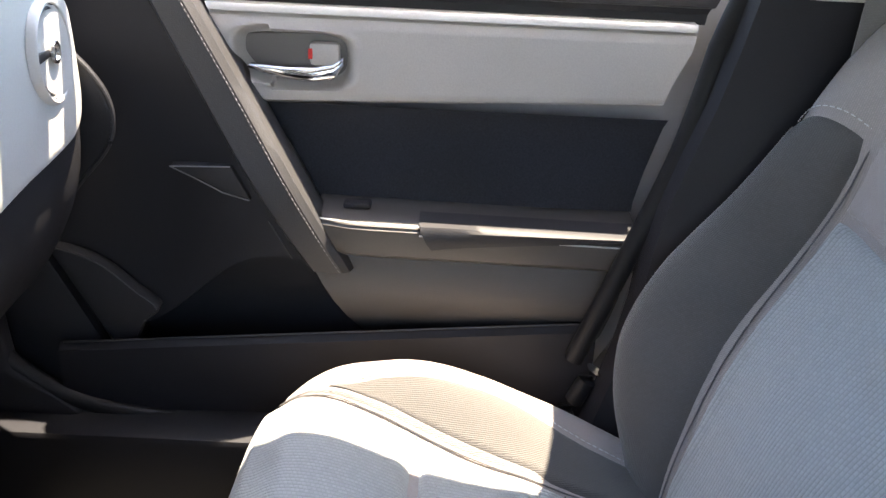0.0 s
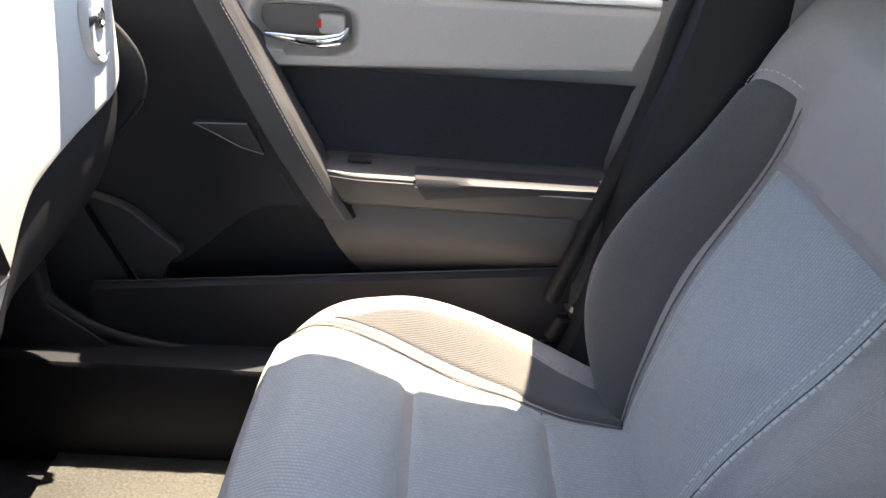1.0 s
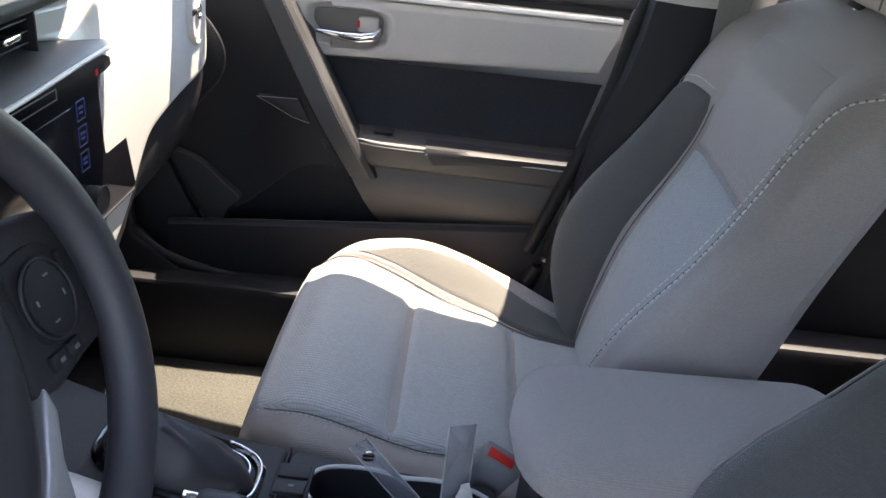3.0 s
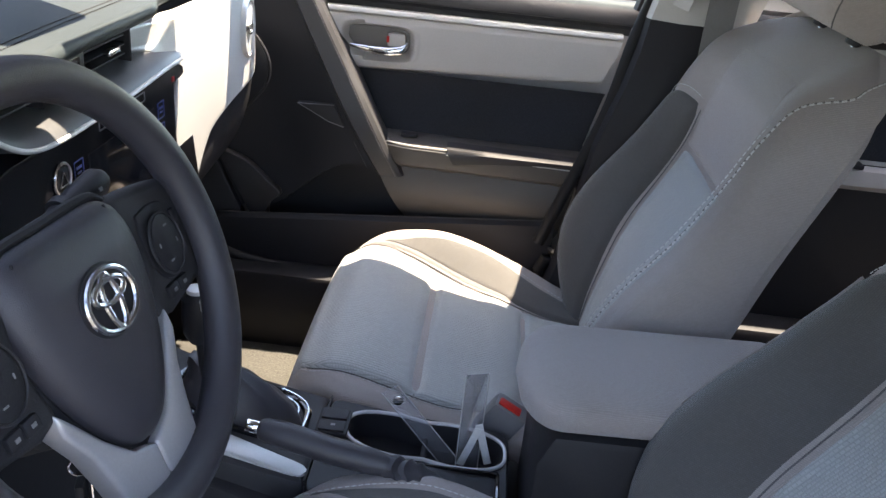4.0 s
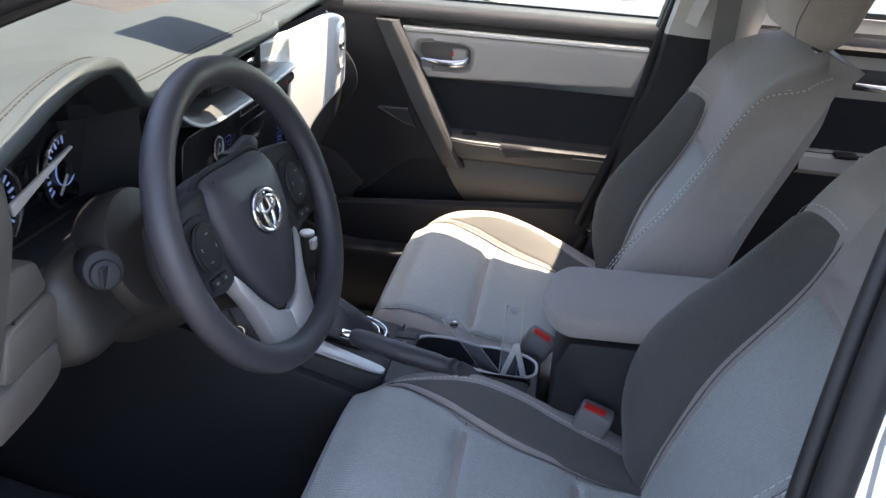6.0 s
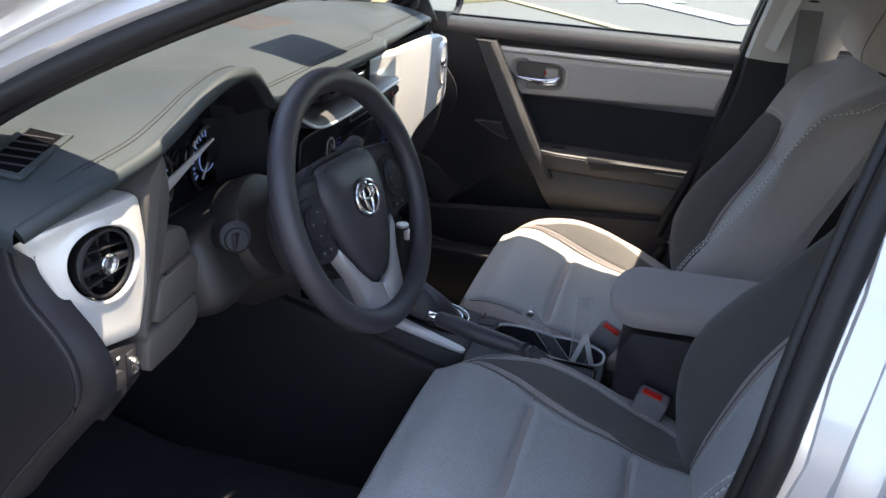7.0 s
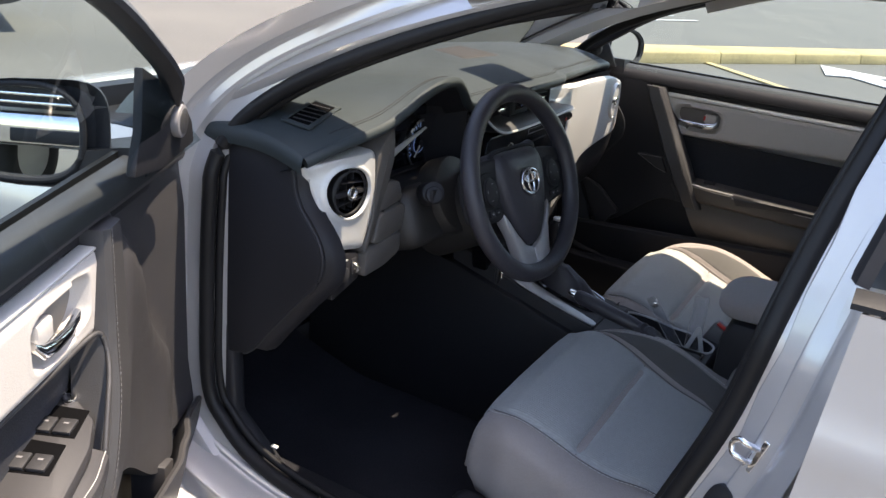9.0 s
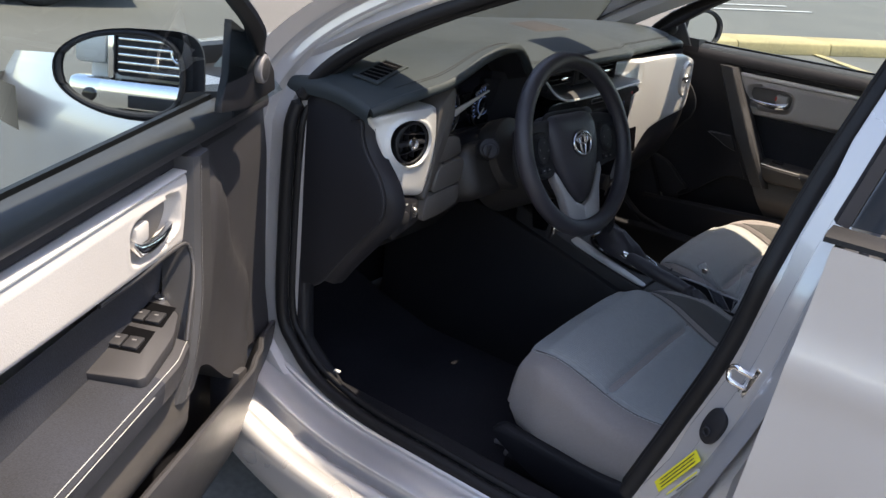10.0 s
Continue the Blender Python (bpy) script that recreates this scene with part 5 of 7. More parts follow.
for f, dx, z in ((1.0, 0, 0.0), (0.97, -0.002, 0.012), (0.86, -0.006, 0.026), (0.74, -0.010, 0.034), (0.66, -0.016, 0.046), (0.50, -0.024, 0.056), (0.36, -0.034, 0.070)):
    rings.append([Vector((-0.035 + dx + 0.078 * f * math.cos(q) * (1 + 0.05 * math.sin(5 * q + 9 * f)), 0.048 - 0.02 * (1 - f) + 0.043 * f * math.sin(q) * (1 + 0.05 * math.cos(4 * q + 7 * f)), deck_z(-0.035 + 0.078 * math.cos(q) * f) + z + 0.003 * math.sin(6 * q + 11 * f))) for q in [2 * math.pi * k / 40 for k in range(40)]])
part("gear_gaiter", loft(rings), LEATHER, con, "creased black gear lever gaiter")
part("gear_lever", merge(tube([(-0.072, 0.025, 0.61), (-0.076, 0.018, 0.69)], 0.008, 10), loft([[Vector((-0.078 + 0.019 * f * math.cos(q), 0.016 + 0.016 * f * math.sin(q), z)) for q in [2 * math.pi * k / 20 for k in range(20)]] for f, z in ((0.5, 0.665), (0.95, 0.68), (1.0, 0.70), (0.95, 0.725), (0.4, 0.735))])), BLACK, con, "black gear lever")
part("lever_cap", merge(disc(0.012, 0.006, pose(-0.078, 0.016, 0.7365), 20, 0.0015), box(-0.066, 0.012, 0.722, 0.012, 0.020, 0.018, 0.004)), SILVER, con, "silver cap of the gear lever")
# hand brake
rings = []
for x, z, w, h in ((0.262, 0.512, 0.028, 0.006), (0.250, 0.518, 0.028, 0.012), (0.236, 0.526, 0.027, 0.017), (0.222, 0.535, 0.025, 0.020), (0.211, 0.543, 0.021, 0.018), (0.204, 0.547, 0.024, 0.020), (0.197, 0.551, 0.019, 0.017), (0.190, 0.554, 0.022, 0.019), (0.183, 0.557, 0.0175, 0.0155), (0.176, 0.560, 0.020, 0.018), (0.169, 0.563, 0.015, 0.0145), (0.160, 0.565, 0.015, 0.0145)):
    rings.append([Vector((x + 0.004 * math.sin(3 * q + x * 60), -0.045 + w * math.cos(q) * (1 + 0.06 * math.sin(5 * q + x * 90)), z + h * math.sin(q) * (1 + 0.07 * math.cos(4 * q + x * 70)))) for q in [2 * math.pi * k / 28 for k in range(28)]])
part("brake_boot", loft(rings), LEATHER, con, "creased black leather brake gaiter")
part("brake_well", merge(box(0.235, -0.081, 0.514, 0.135, 0.006, 0.014, 0.002), box(0.235, 0.022, 0.514, 0.135, 0.005, 0.012, 0.002), box(0.301, -0.03, 0.513, 0.006, 0.106, 0.012, 0.002)), GLOSS, con, "gloss black frame round the hand brake")
part("brake_slot", prism(rounded([(0.18, -0.078), (0.298, -0.078), (0.298, 0.019), (0.20, 0.019), (0.17, -0.02)], 0.08, 2), "z", 0.500, 0.5155, 0.002), BLACK, con, "dark recess round the brake gaiter")
part("brake_lever", tube([(0.165, -0.046, 0.566), (0.15, -0.0455, 0.5685), (0.10, -0.044, 0.576), (0.04, -0.0405, 0.588), (0.018, -0.0395, 0.5915), (0.012, -0.039, 0.592)], lambda t: 0.0132 + 0.0032 * math.sin(math.pi * min(t * 1.15, 1)) - (0.0025 if t > 0.97 else 0), 20), LEATHER, con, "black hand brake lever")
part("brake_button", disc(0.0075, 0.016, pose(0.003, -0.0385, 0.594, 0, 100, 0), 16, 0.002), CHROME, con, "chrome brake button")
# armrest box
part("armrest_box", prism([(0.335, 0.2), (0.335, 0.60), (0.352, 0.642), (0.66, 0.648), (0.66, 0.2)], "y", -0.055, 0.125, 0.012), BLACK, con, "black storage box under the armrest")
rings = []
for k in range(49):
    t = k / 48
    x = 0.305 + 0.36 * t
    f = math.sqrt(max(0.0, 1 - (1 - min(t / 0.16, 1)) ** 2.2)) * 0.96 + 0.04
    f2 = f * (1 if t < 0.84 else max(0.2, math.sqrt(max(0, 1 - ((t - 0.84) / 0.165) ** 2.2))))
    zc = 0.667 + 0.012 * t
    r = []
    for a in range(40):
        q = 2 * math.pi * a / 40
        ca, sa = math.cos(q), math.sin(q)
        r.append(Vector((x, 0.035 + 0.098 * f2 * math.copysign(abs(ca) ** 0.6, ca), zc + 0.028 * f2 * math.copysign(abs(sa) ** 0.65, sa))))
    rings.append(r)
part("armrest_lid", loft(rings), CLOTH_SIDE, con, "grey cloth padded armrest lid")


def buckle(m, label):
    b = thing("seat_belt_buckle", label, "seat belt buckle", m)
    part("buckle_body", box(0, 0, 0, 0.054, 0.03, 0.08, 0.008), BUCKLE, b)
    part("release_button", box(-0.004, -0.003, 0.0385, 0.034, 0.013, 0.006, 0.002), RED, b, "red release button")
    part("buckle_stem", box(0.0, 0, -0.09, 0.012, 0.03, 0.12, 0.004), BLACK, b)


buckle(pose(0.40, -0.078, 0.515, 12, 14, -8), "grey buckle with red button beside the driver's seat")
buckle(pose(0.302, 0.146, 0.508, 12, 26, -8), "grey buckle with red button beside the passenger's seat")


# clear plastic straps in the cup holder
strips = thing("clear_plastic_straps", "clear plastic straps with screw heads in a cup holder", "plastic strap")
part("strap", box(0, 0, -0.005, 0.032, 0.0016, 0.22, 0.0007, pose(0.262, 0.080, 0.520, 0, 0, 20)), CLEAR, strips, "upright clear strap")
# Opaque pale strips paint the glints along the clear strap's edges.
for sg in (1, -1):
    part("strap_edge_glint", box(sg * 0.016, 0, -0.005, 0.0009, 0.0018, 0.22, 0, pose(0.262, 0.080, 0.520, 0, 0, 20)), PALETRIM, strips)
part("screw_head", disc(0.007, 0.003, pose(0.262, 0.080, 0.612, 90, 0, 20), 20, 0.001), CLEAR, strips)
LEAN = pose(0.197, 0.078, 0.532, 0, 52, 6)
part("strap", box(0, 0, 0, 0.15, 0.0016, 0.024, 0.0007, LEAN), CLEAR, strips, "leaning clear strap")
# The same painted glints on the leaning strap.
for sg in (1, -1):
    part("strap_edge_glint", box(0, 0, sg * 0.012, 0.15, 0.0018, 0.0008, 0, LEAN), PALETRIM, strips)
part("screw_head", disc(0.007, 0.003, LEAN @ pose(-0.055, -0.002, 0, 90, 0, 0), 20, 0.001), CHROME, strips)
part("paper_tag", merge(box(0, 0, 0, 0.010, 0.002, 0.062, 0.0006, pose(0.262, 0.060, 0.525, 0, 18, 10)), box(0, 0, 0, 0.010, 0.002, 0.066, 0.0006, pose(0.280, 0.066, 0.527, 0, -16, 10))), THREAD, strips, "small white tag")


# key ring hanging under the column
keys = thing("key_ring", "small key ring with dark fob hanging under the steering column", "keys")
part("ring_wire", ring(0.009, 0.0012, pose(-0.078, -0.284, 0.722, 90, 0, 20), 24, 6), BADGE, keys, "steel ring")
part("fob", box(0, 0, 0, 0.008, 0.022, 0.036, 0.003, pose(-0.078, -0.284, 0.693, 6, 0, 15)), BLACK, keys, "black key fob")
part("key_blade", box(0, 0, 0, 0.002, 0.008, 0.03, 0.0006, pose(-0.072, -0.278, 0.70, -14, 0, 30)), CHROME, keys, "steel key blade")
part("key_cord", tube([(-0.10, -0.29, 0.80), (-0.09, -0.287, 0.76), (-0.078, -0.284, 0.73)], 0.002, 6), BLACK, keys)


# ---- doors ----
STRAP = material("satin_grey_strap", (0.044, 0.0435, 0.0455), 0.42, 0.1, 0.3, 700, 0.1)
LOWER = material("mid_grey_door_plastic", (0.060, 0.055, 0.051), 0.5, 0, 0.35, 700, 0.1)
# The dark door plastic lightened for the open door, which stands in sun.
DOORGREY_SUNLIT = material("sunlit_charcoal_door_plastic", (0.038, 0.037, 0.040), 0.48, 0, 0.35, 700, 0.12)
RECESS = material("grey_handle_cup", (0.15, 0.14, 0.134), 0.5, 0, 0.3, 600, 0.08)
DARKCLOTH = material("dark_door_cloth", (0.017, 0.019, 0.026), 0.85, 0, 0.6, 420, 0.5)


def rear_x(z):
    """Rear edge of the front door's inner side."""
    return curve1([(0.30, 0.33), (0.53, 0.413), (0.65, 0.432), (0.83, 0.464), (0.92, 0.49), (1.02, 0.515)], z)


def strap_x(z):
    return -0.124 + (0.93 - z) / 0.34 * 0.193


def driver_strap_x(z):
    """The driver's pull handle stands more upright."""
    return smooth1([(0.59, 0.048), (0.66, 0.002), (0.74, -0.048), (0.82, -0.078), (0.90, -0.093), (0.95, -0.100)], z)


def front_door(name, label, s, m, driver):
    d = thing(name, label, "car door", m)
    pull_x = driver_strap_x if driver else strap_x
    cup_x = 0.028 if driver else 0.008

    def P(x, y, z):
        return Vector((x, s * y, z))

    def strip(name, zs, xf, xr, yf, mat, label="", nx=24, parent=None):
        """A panel between two heights, bent through the (z, y) pairs in zs."""
        g = []
        for z, y in zs:
            a, b = xf(z), xr(z)
            g.append([P(a + (b - a) * k / nx, y + yf(a + (b - a) * k / nx, z), z) for k in range(nx + 1)])
        return part(name, loft(g, closed=False), mat, parent or d, label)

    zero = lambda x, z: 0.0
    # outer skin
    def skin(u, v):
        x = -0.47 + 1.02 * u
        z = 0.27 + 0.70 * v
        return P(x - 0.03 * (1 - v) * u, 0.878 + 0.018 * math.sin(math.pi * min(v * 1.1, 1)) - 0.02 * max(0, v - 0.9) / 0.1, z)
    part("outer_panel", sheet(skin, 16, 16, 0.0), PAINT, d, "silver painted outer panel")
    part("door_edge", loft([[P(rear_x(z) + 0.015, 0.80, z), P(rear_x(z) + 0.03, 0.85, z), P(rear_x(z) + 0.045, 0.885, z)] for z in [0.29 + 0.034 * k for k in range(21)]], closed=False), PAINT, d, "silver painted rear edge")
    part("hinge_edge", loft([[P(-0.455, 0.775, z), P(-0.465, 0.83, z), P(-0.47, 0.88, z)] for z in [0.29 + 0.034 * k for k in range(21)]], closed=False), PAINT, d, "silver painted hinge edge")
    # belt pad with window sill
    strip("belt_pad", [(0.985, 0.873), (0.993, 0.864), (0.991, 0.850), (0.984, 0.840), (0.972, 0.835), (0.957, 0.833), (0.950, 0.836), (0.947, 0.848)], lambda z: -0.40, lambda z: rear_x(z), lambda x, z: -0.0 - 0.012 * max(0, -0.05 - x), DOORGREY_SUNLIT if driver else DARK, "dark padded window sill")
    strip("window_seal", [(0.986, 0.870), (0.998, 0.868), (0.998, 0.876), (0.98, 0.882)], lambda z: -0.40, lambda z: rear_x(z) + 0.01, zero, RUBBER, "black window seal")
    strip("sill_groove", [(0.949, 0.846), (0.940, 0.852), (0.928, 0.850)], lambda z: -0.40, lambda z: rear_x(z), zero, BLACK, "dark groove under the window sill")
    strip("bright_strip", [(0.9265, 0.850), (0.9265, 0.831), (0.9255, 0.829), (0.9235, 0.829), (0.920, 0.838)] if driver else [(0.931, 0.852), (0.931, 0.832), (0.927, 0.829), (0.923, 0.829), (0.920, 0.838)], lambda z: pull_x(z) + 0.03, lambda z: rear_x(0.92) - 0.012, zero, SILVER, "thin satin silver strip")
    # pale insert with a pressed cup for the door lever
    prof = [(0.0, 0.838), (0.045, 0.831), (0.12, 0.8292)] + [(0.12 + 0.76 * k / 30, 0.8285) for k in range(1, 31)] + [(0.94, 0.831), (1.0, 0.846)]
    g = []
    for f, y in prof:
        r = []
        for k in range(131):
            u = 0.42 * k / 105 if k <= 105 else 0.42 + 0.58 * (k - 105) / 25
            zb = 0.811 + 0.019 * u
            z = 0.923 + (zb - 0.923) * f
            a, b = pull_x(z) + 0.016, rear_x(z) - 0.012
            x = a + (b - a) * u
            q = abs((x - cup_x) / 0.071) ** 4 + abs((z - 0.868 - 0.006 * (x < cup_x - 0.028)) / 0.034) ** 4
            r.append(P(x, y + 0.024 * curve1([(0.35, 1.0), (1.15, 0.0)], q) - (0.0006 if driver else 0.0016) * math.exp(-((q - 1.45) / 0.25) ** 2), z))
        g.append(r)
    part("insert_panel", loft(g, closed=False), LIGHTPANEL, d, "pale grey grained insert panel")
    strip("recess_panel", [(0.814, 0.838), (0.80, 0.852), (0.74, 0.858), (0.70, 0.852), (0.688, 0.845)], lambda z: pull_x(z) + 0.02, lambda z: rear_x(z), zero, DARKCLOTH, "dark recessed door panel")
    # handle recess, lever and lock knob
    part("handle_recess", prism([(p.x + cup_x - 0.008, p.z) for p in spline([(-0.06, 0, 0.893), (0.0, 0, 0.897), (0.068, 0, 0.893), (0.072, 0, 0.868), (0.055, 0, 0.846), (0.0, 0, 0.843), (-0.035, 0, 0.852), (-0.055, 0, 0.875), (-0.06, 0, 0.893)], 48)[:-1]], "y", s * 0.8485, s * 0.860, 0.002), RECESS, d, "grey recessed handle cup")
    part("door_lever", loft([[P(x + cup_x - 0.008, y - 0.006 * math.cos(q), z + h * math.sin(q)) for q in [2 * math.pi * k / 12 for k in range(12)]] for x, y, z, h in ((-0.048, 0.838, 0.858, 0.003), (-0.03, 0.832, 0.856, 0.006), (0.0, 0.828, 0.853, 0.008), (0.03, 0.828, 0.852, 0.009), (0.055, 0.830, 0.856, 0.010), (0.066, 0.836, 0.868, 0.006))]), CHROME, d, "chrome door lever")
    knob = part("lock_knob", box(cup_x + 0.036, s * 0.836, 0.876, 0.036, 0.014, 0.028, 0.005), LIGHTPANEL, d, "pale lock knob")
    if not driver:
        part("red_mark", box(0.0275, s * 0.8288, 0.877, 0.005, 0.002, 0.012), RED, knob)
    # strap-like pull handle
    rows = []
    for k in range(21):
        z = 0.945 - 0.331 * k / 20
        x = pull_x(z)
        w = 0.054 + 0.006 * math.sin(math.pi * k / 20)
        yy = smooth1([(0.60, 0.790), (0.66, 0.787), (0.74, 0.797), (0.82, 0.811), (0.95, 0.824)] if driver else [(0.60, 0.784), (0.655, 0.775), (0.733, 0.774), (0.836, 0.793), (0.95, 0.814)], z)
        rows.append([P(x - w / 2, yy + 0.05, z), P(x - w / 2, yy + 0.004, z), P(x - w / 2 + 0.006, yy - 0.004, z), P(x + w / 2 - 0.012, yy - 0.006, z), P(x + w / 2 - 0.003, yy, z), P(x + w / 2, yy + 0.01, z), P(x + w / 2, yy + 0.05, z)])
    st = part("pull_strap", loft(rows), STRAP, d, "satin grey diagonal pull handle", 35)
    part("stitching", stitches([r[3] + Vector((-0.003, -s * 0.0008, 0)) for r in rows], 0.004, 0.003, 0.0005), BUCKLE, st)
    if driver:
        part("recess_border", tube(spline([P(0.16, 0.841, 0.812), P(0.06, 0.834, 0.815), P(-0.01, 0.828, 0.821), P(-0.043, 0.820, 0.822), P(-0.046, 0.812, 0.800), P(-0.030, 0.803, 0.775), P(-0.006, 0.796, 0.748), P(0.028, 0.787, 0.705)], 48), 0.0035, 10), STRAP, d, "satin grey border of the grip recess")
    # armrest
    arm = lambda x: curve1([(0.02, 0.35), (0.10, 1.0), (0.45, 1.0)], x)
    lift = 0.022 if driver else 0.0
    g = []
    for z, y, k in ((0.692, 0.852, 0), (0.690, 0.80, 0.9), (0.686, 0.775, 1.0), (0.680, 0.768, 1.0), (0.665, 0.768, 1.0), (0.645, 0.772, 1.0), (0.636, 0.784, 0.8), (0.63, 0.80, 0)):
        g.append([P(x, y + 0.02 * k * (1 - arm(x)), z + lift - 0.015 * (x - 0.03)) for x in [0.035 + 0.40 * q / 24 for q in range(25)]])
    if driver:
        part("armrest", loft([r[6:] for r in g], closed=False), DARKCLOTH, d, "dark cloth padded armrest")
        part("armrest_front", loft([r[:7] for r in g], closed=False), DOORGREY_SUNLIT, d, "charcoal front of the armrest")
    else:
        part("armrest_front", loft([r[:9] for r in g], closed=False), LOWER, d, "mid grey front of the armrest")
        part("armrest_under", loft([r[8:] for r in g], closed=False), LOWER, d, "mid grey underside of the armrest")
        wedge = []
        for k in range(25):
            x = 0.164 + 0.268 * k / 24
            zb = 0.652 + 0.026 * (k / 24) ** 0.8
            zt = 0.6905 - 0.015 * (x - 0.03)
            wedge.append([P(x + dx * (1 - k / 24), y, zt + (zb - zt) * f) for dx, y, f in ((0.0, 0.850, 0.0), (0.0, 0.785, 0.0), (0.001, 0.769, 0.05), (0.003, 0.7645, 0.22), (0.010, 0.764, 0.60), (0.017, 0.7665, 0.88), (0.020, 0.773, 1.0))])
        part("armrest", loft(wedge, closed=False), DARK, d, "charcoal padded armrest")
    part("bright_strip", tube([P(0.035 + 0.40 * q / 24, 0.7715 + 0.02 * (1 - arm(0.035 + 0.4 * q / 24)), 0.6865 + lift - 0.015 * 0.4 * q / 24) for q in range(25)], 0.0006 if driver else 0.0013, 6), SILVER, d, "thin bright armrest edge")
    part("bright_strip", tube([P(0.165 + 0.27 * q / 24, 0.7672, 0.677 + lift - 0.015 * (0.13 + 0.27 * q / 24)) for q in range(25)], 0.0006 if driver else 0.0011, 6), SILVER, d, "thin pale armrest seam")
    strip("mid_panel", [(0.635, 0.80), (0.615, 0.793), (0.59, 0.787), (0.565, 0.789), (0.54, 0.799), (0.515, 0.816), (0.485, 0.84)], lambda z: pull_x(z) - 0.025, lambda z: rear_x(z), zero, LOWER, "mid grey lower door panel")
    # front dark moulding
    x_hinge = -0.415 if driver else -0.45
    g = []
    for k in range(17):
        r = []
        for q in range(29):
            v = k / 16
            zt = 0.952 - 0.452 * v
            x = x_hinge + (pull_x(zt) - 0.010 - x_hinge) * q / 28
            zb = curve1([(-0.22, 0.505), (-0.03, 0.622)], x) if x < -0.03 else 0.622
            z = 0.952 + (zb - 0.952) * v
            xx = min(x, pull_x(z) - 0.012)
            y = curve1([(0.5, 0.786), (0.6, 0.796), (0.7, 0.798), (0.85, 0.80), (0.95, 0.81)], z) + 0.020 * math.exp(-((xx + 0.20) / 0.10) ** 2)
            if driver:
                xc = smooth1([(0.52, -0.245), (0.60, -0.264), (0.666, -0.262), (0.72, -0.225), (0.767, -0.203), (0.83, -0.194), (0.918, -0.132), (0.95, -0.11)], z)
                y += 0.035 * curve1([(-0.06, 1.0), (-0.01, 0.12), (0.0, 0.0)], xx - xc)
            if driver:
                y += curve1([(0.62, 0.0), (0.75, 0.014), (0.95, 0.024)], z) * max(0.0, 1 - (pull_x(z) - xx) / 0.06)
            r.append(P(xx, y, z))
        g.append(r)
    g.append([p + Vector((0, s * 0.012, -0.004)) for p in g[-1]])
    g.append([p + Vector((0, s * 0.055, 0.0)) for p in g[-1]])
    part("front_moulding", loft(g, closed=False), DOORGREY_SUNLIT if driver else BLACK, d, "dark front door moulding")
    if driver:
        part("pocket_lining", merge(box(-0.06, s * 0.864, 0.48, 0.44, 0.004, 0.36, 0), box(-0.03, s * 0.846, 0.345, 0.36, 0.04, 0.004, 0)), BLACK, d, "dark inside of the map pocket")
    else:
        part("pocket_lining", merge(box(-0.06, s * 0.864, 0.48, 0.34, 0.004, 0.36, 0), box(-0.06, s * 0.815, 0.335, 0.34, 0.10, 0.004, 0), box(-0.215, s * 0.83, 0.415, 0.004, 0.07, 0.16, 0), box(0.115, s * 0.835, 0.42, 0.004, 0.06, 0.18, 0)), BLACK, d, "dark inside of the map pocket")
    # map pocket
    if driver:
        cols = [-0.415 + 0.815 * q / 48 for q in range(49)]

        def pocket(x, f, back=0.0, drop=0.0):
            zt = 0.513 + 0.055 * max(0.0, (x + 0.345) / 0.745) - drop
            zb = smooth1([(-0.415, 0.462), (-0.38, 0.395), (-0.32, 0.335), (-0.22, 0.298), (-0.05, 0.285), (0.4, 0.285)], x)
            z = zt + (zb - zt) * f
            y = smooth1([(0.28, 0.858), (0.30, 0.836), (0.34, 0.812), (0.40, 0.793), (0.46, 0.780), (0.52, 0.772), (0.60, 0.770)], z)
            return P(x, y + back + 0.034 * curve1([(-0.36, 1.0), (-0.28, 0.4), (-0.20, 0.0)], x), z)

        g = [[pocket(x, 0.55, 0.03) for x in cols], [pocket(x, 0.0, 0.014, 0.012) for x in cols], [pocket(x, 0.0, 0.010) for x in cols], [pocket(x, 0.0, 0.004, -0.003) for x in cols], [pocket(x, 0.0) for x in cols]]
        g += [[pocket(x, k / 10) for x in cols] for k in range(1, 11)]
        g.append([v + Vector((0, -0.02, 0.004)) for v in g[-1]])
        part("map_pocket", loft(g, closed=False), DOORGREY_SUNLIT, d, "charcoal map pocket with a rounded front corner")
        part("pocket_end", prism([(-0.235, 0.42), (-0.195, 0.42), (-0.195, 0.520), (-0.235, 0.512)], "y", s * 0.795, s * 0.85, 0.004), DOORGREY_SUNLIT, d, "closed end of the map pocket")
    else:
        g = []
        for z, y in ((0.36, 0.79), (0.480, 0.781), (0.497, 0.770), (0.488, 0.760), (0.42, 0.755), (0.30, 0.77), (0.28, 0.80), (0.28, 0.87)):
            g.append([P(-0.30 + 0.70 * q / 24, y + 0.02 * (q / 24), z + 0.055 * (q / 24) * (1 if z > 0.45 else 0)) for q in range(25)])
        part("map_pocket", loft(g, closed=False), BLACK, d, "black map pocket")
        part("pocket_front", prism([(-0.45, 0.29), (-0.28, 0.29), (-0.24, 0.47), (-0.31, 0.62), (-0.45, 0.62)], "y", s * 0.786, s * 0.81, 0.010), BLACK, d, "dark speaker moulding")
    # window frame, glass and sail
    top = [(-0.39, 0.985), (-0.30, 1.032), (-0.22, 1.084), (-0.145, 1.134), (-0.06, 1.176), (0.09, 1.24), (0.30, 1.305), (0.44, 1.325), (0.53, 1.315), (0.55, 1.28), (0.54, 1.20), (0.512, 1.08), (0.495, 0.985)]
    if not driver:
        top = [(x - 0.04 if x < 0 else x, z) for x, z in top]
    lean = 0.10 if driver else 0.0
    def frame_y(z):
        """The window frame's distance from the car's middle; the driver's frame flares out to the sill."""
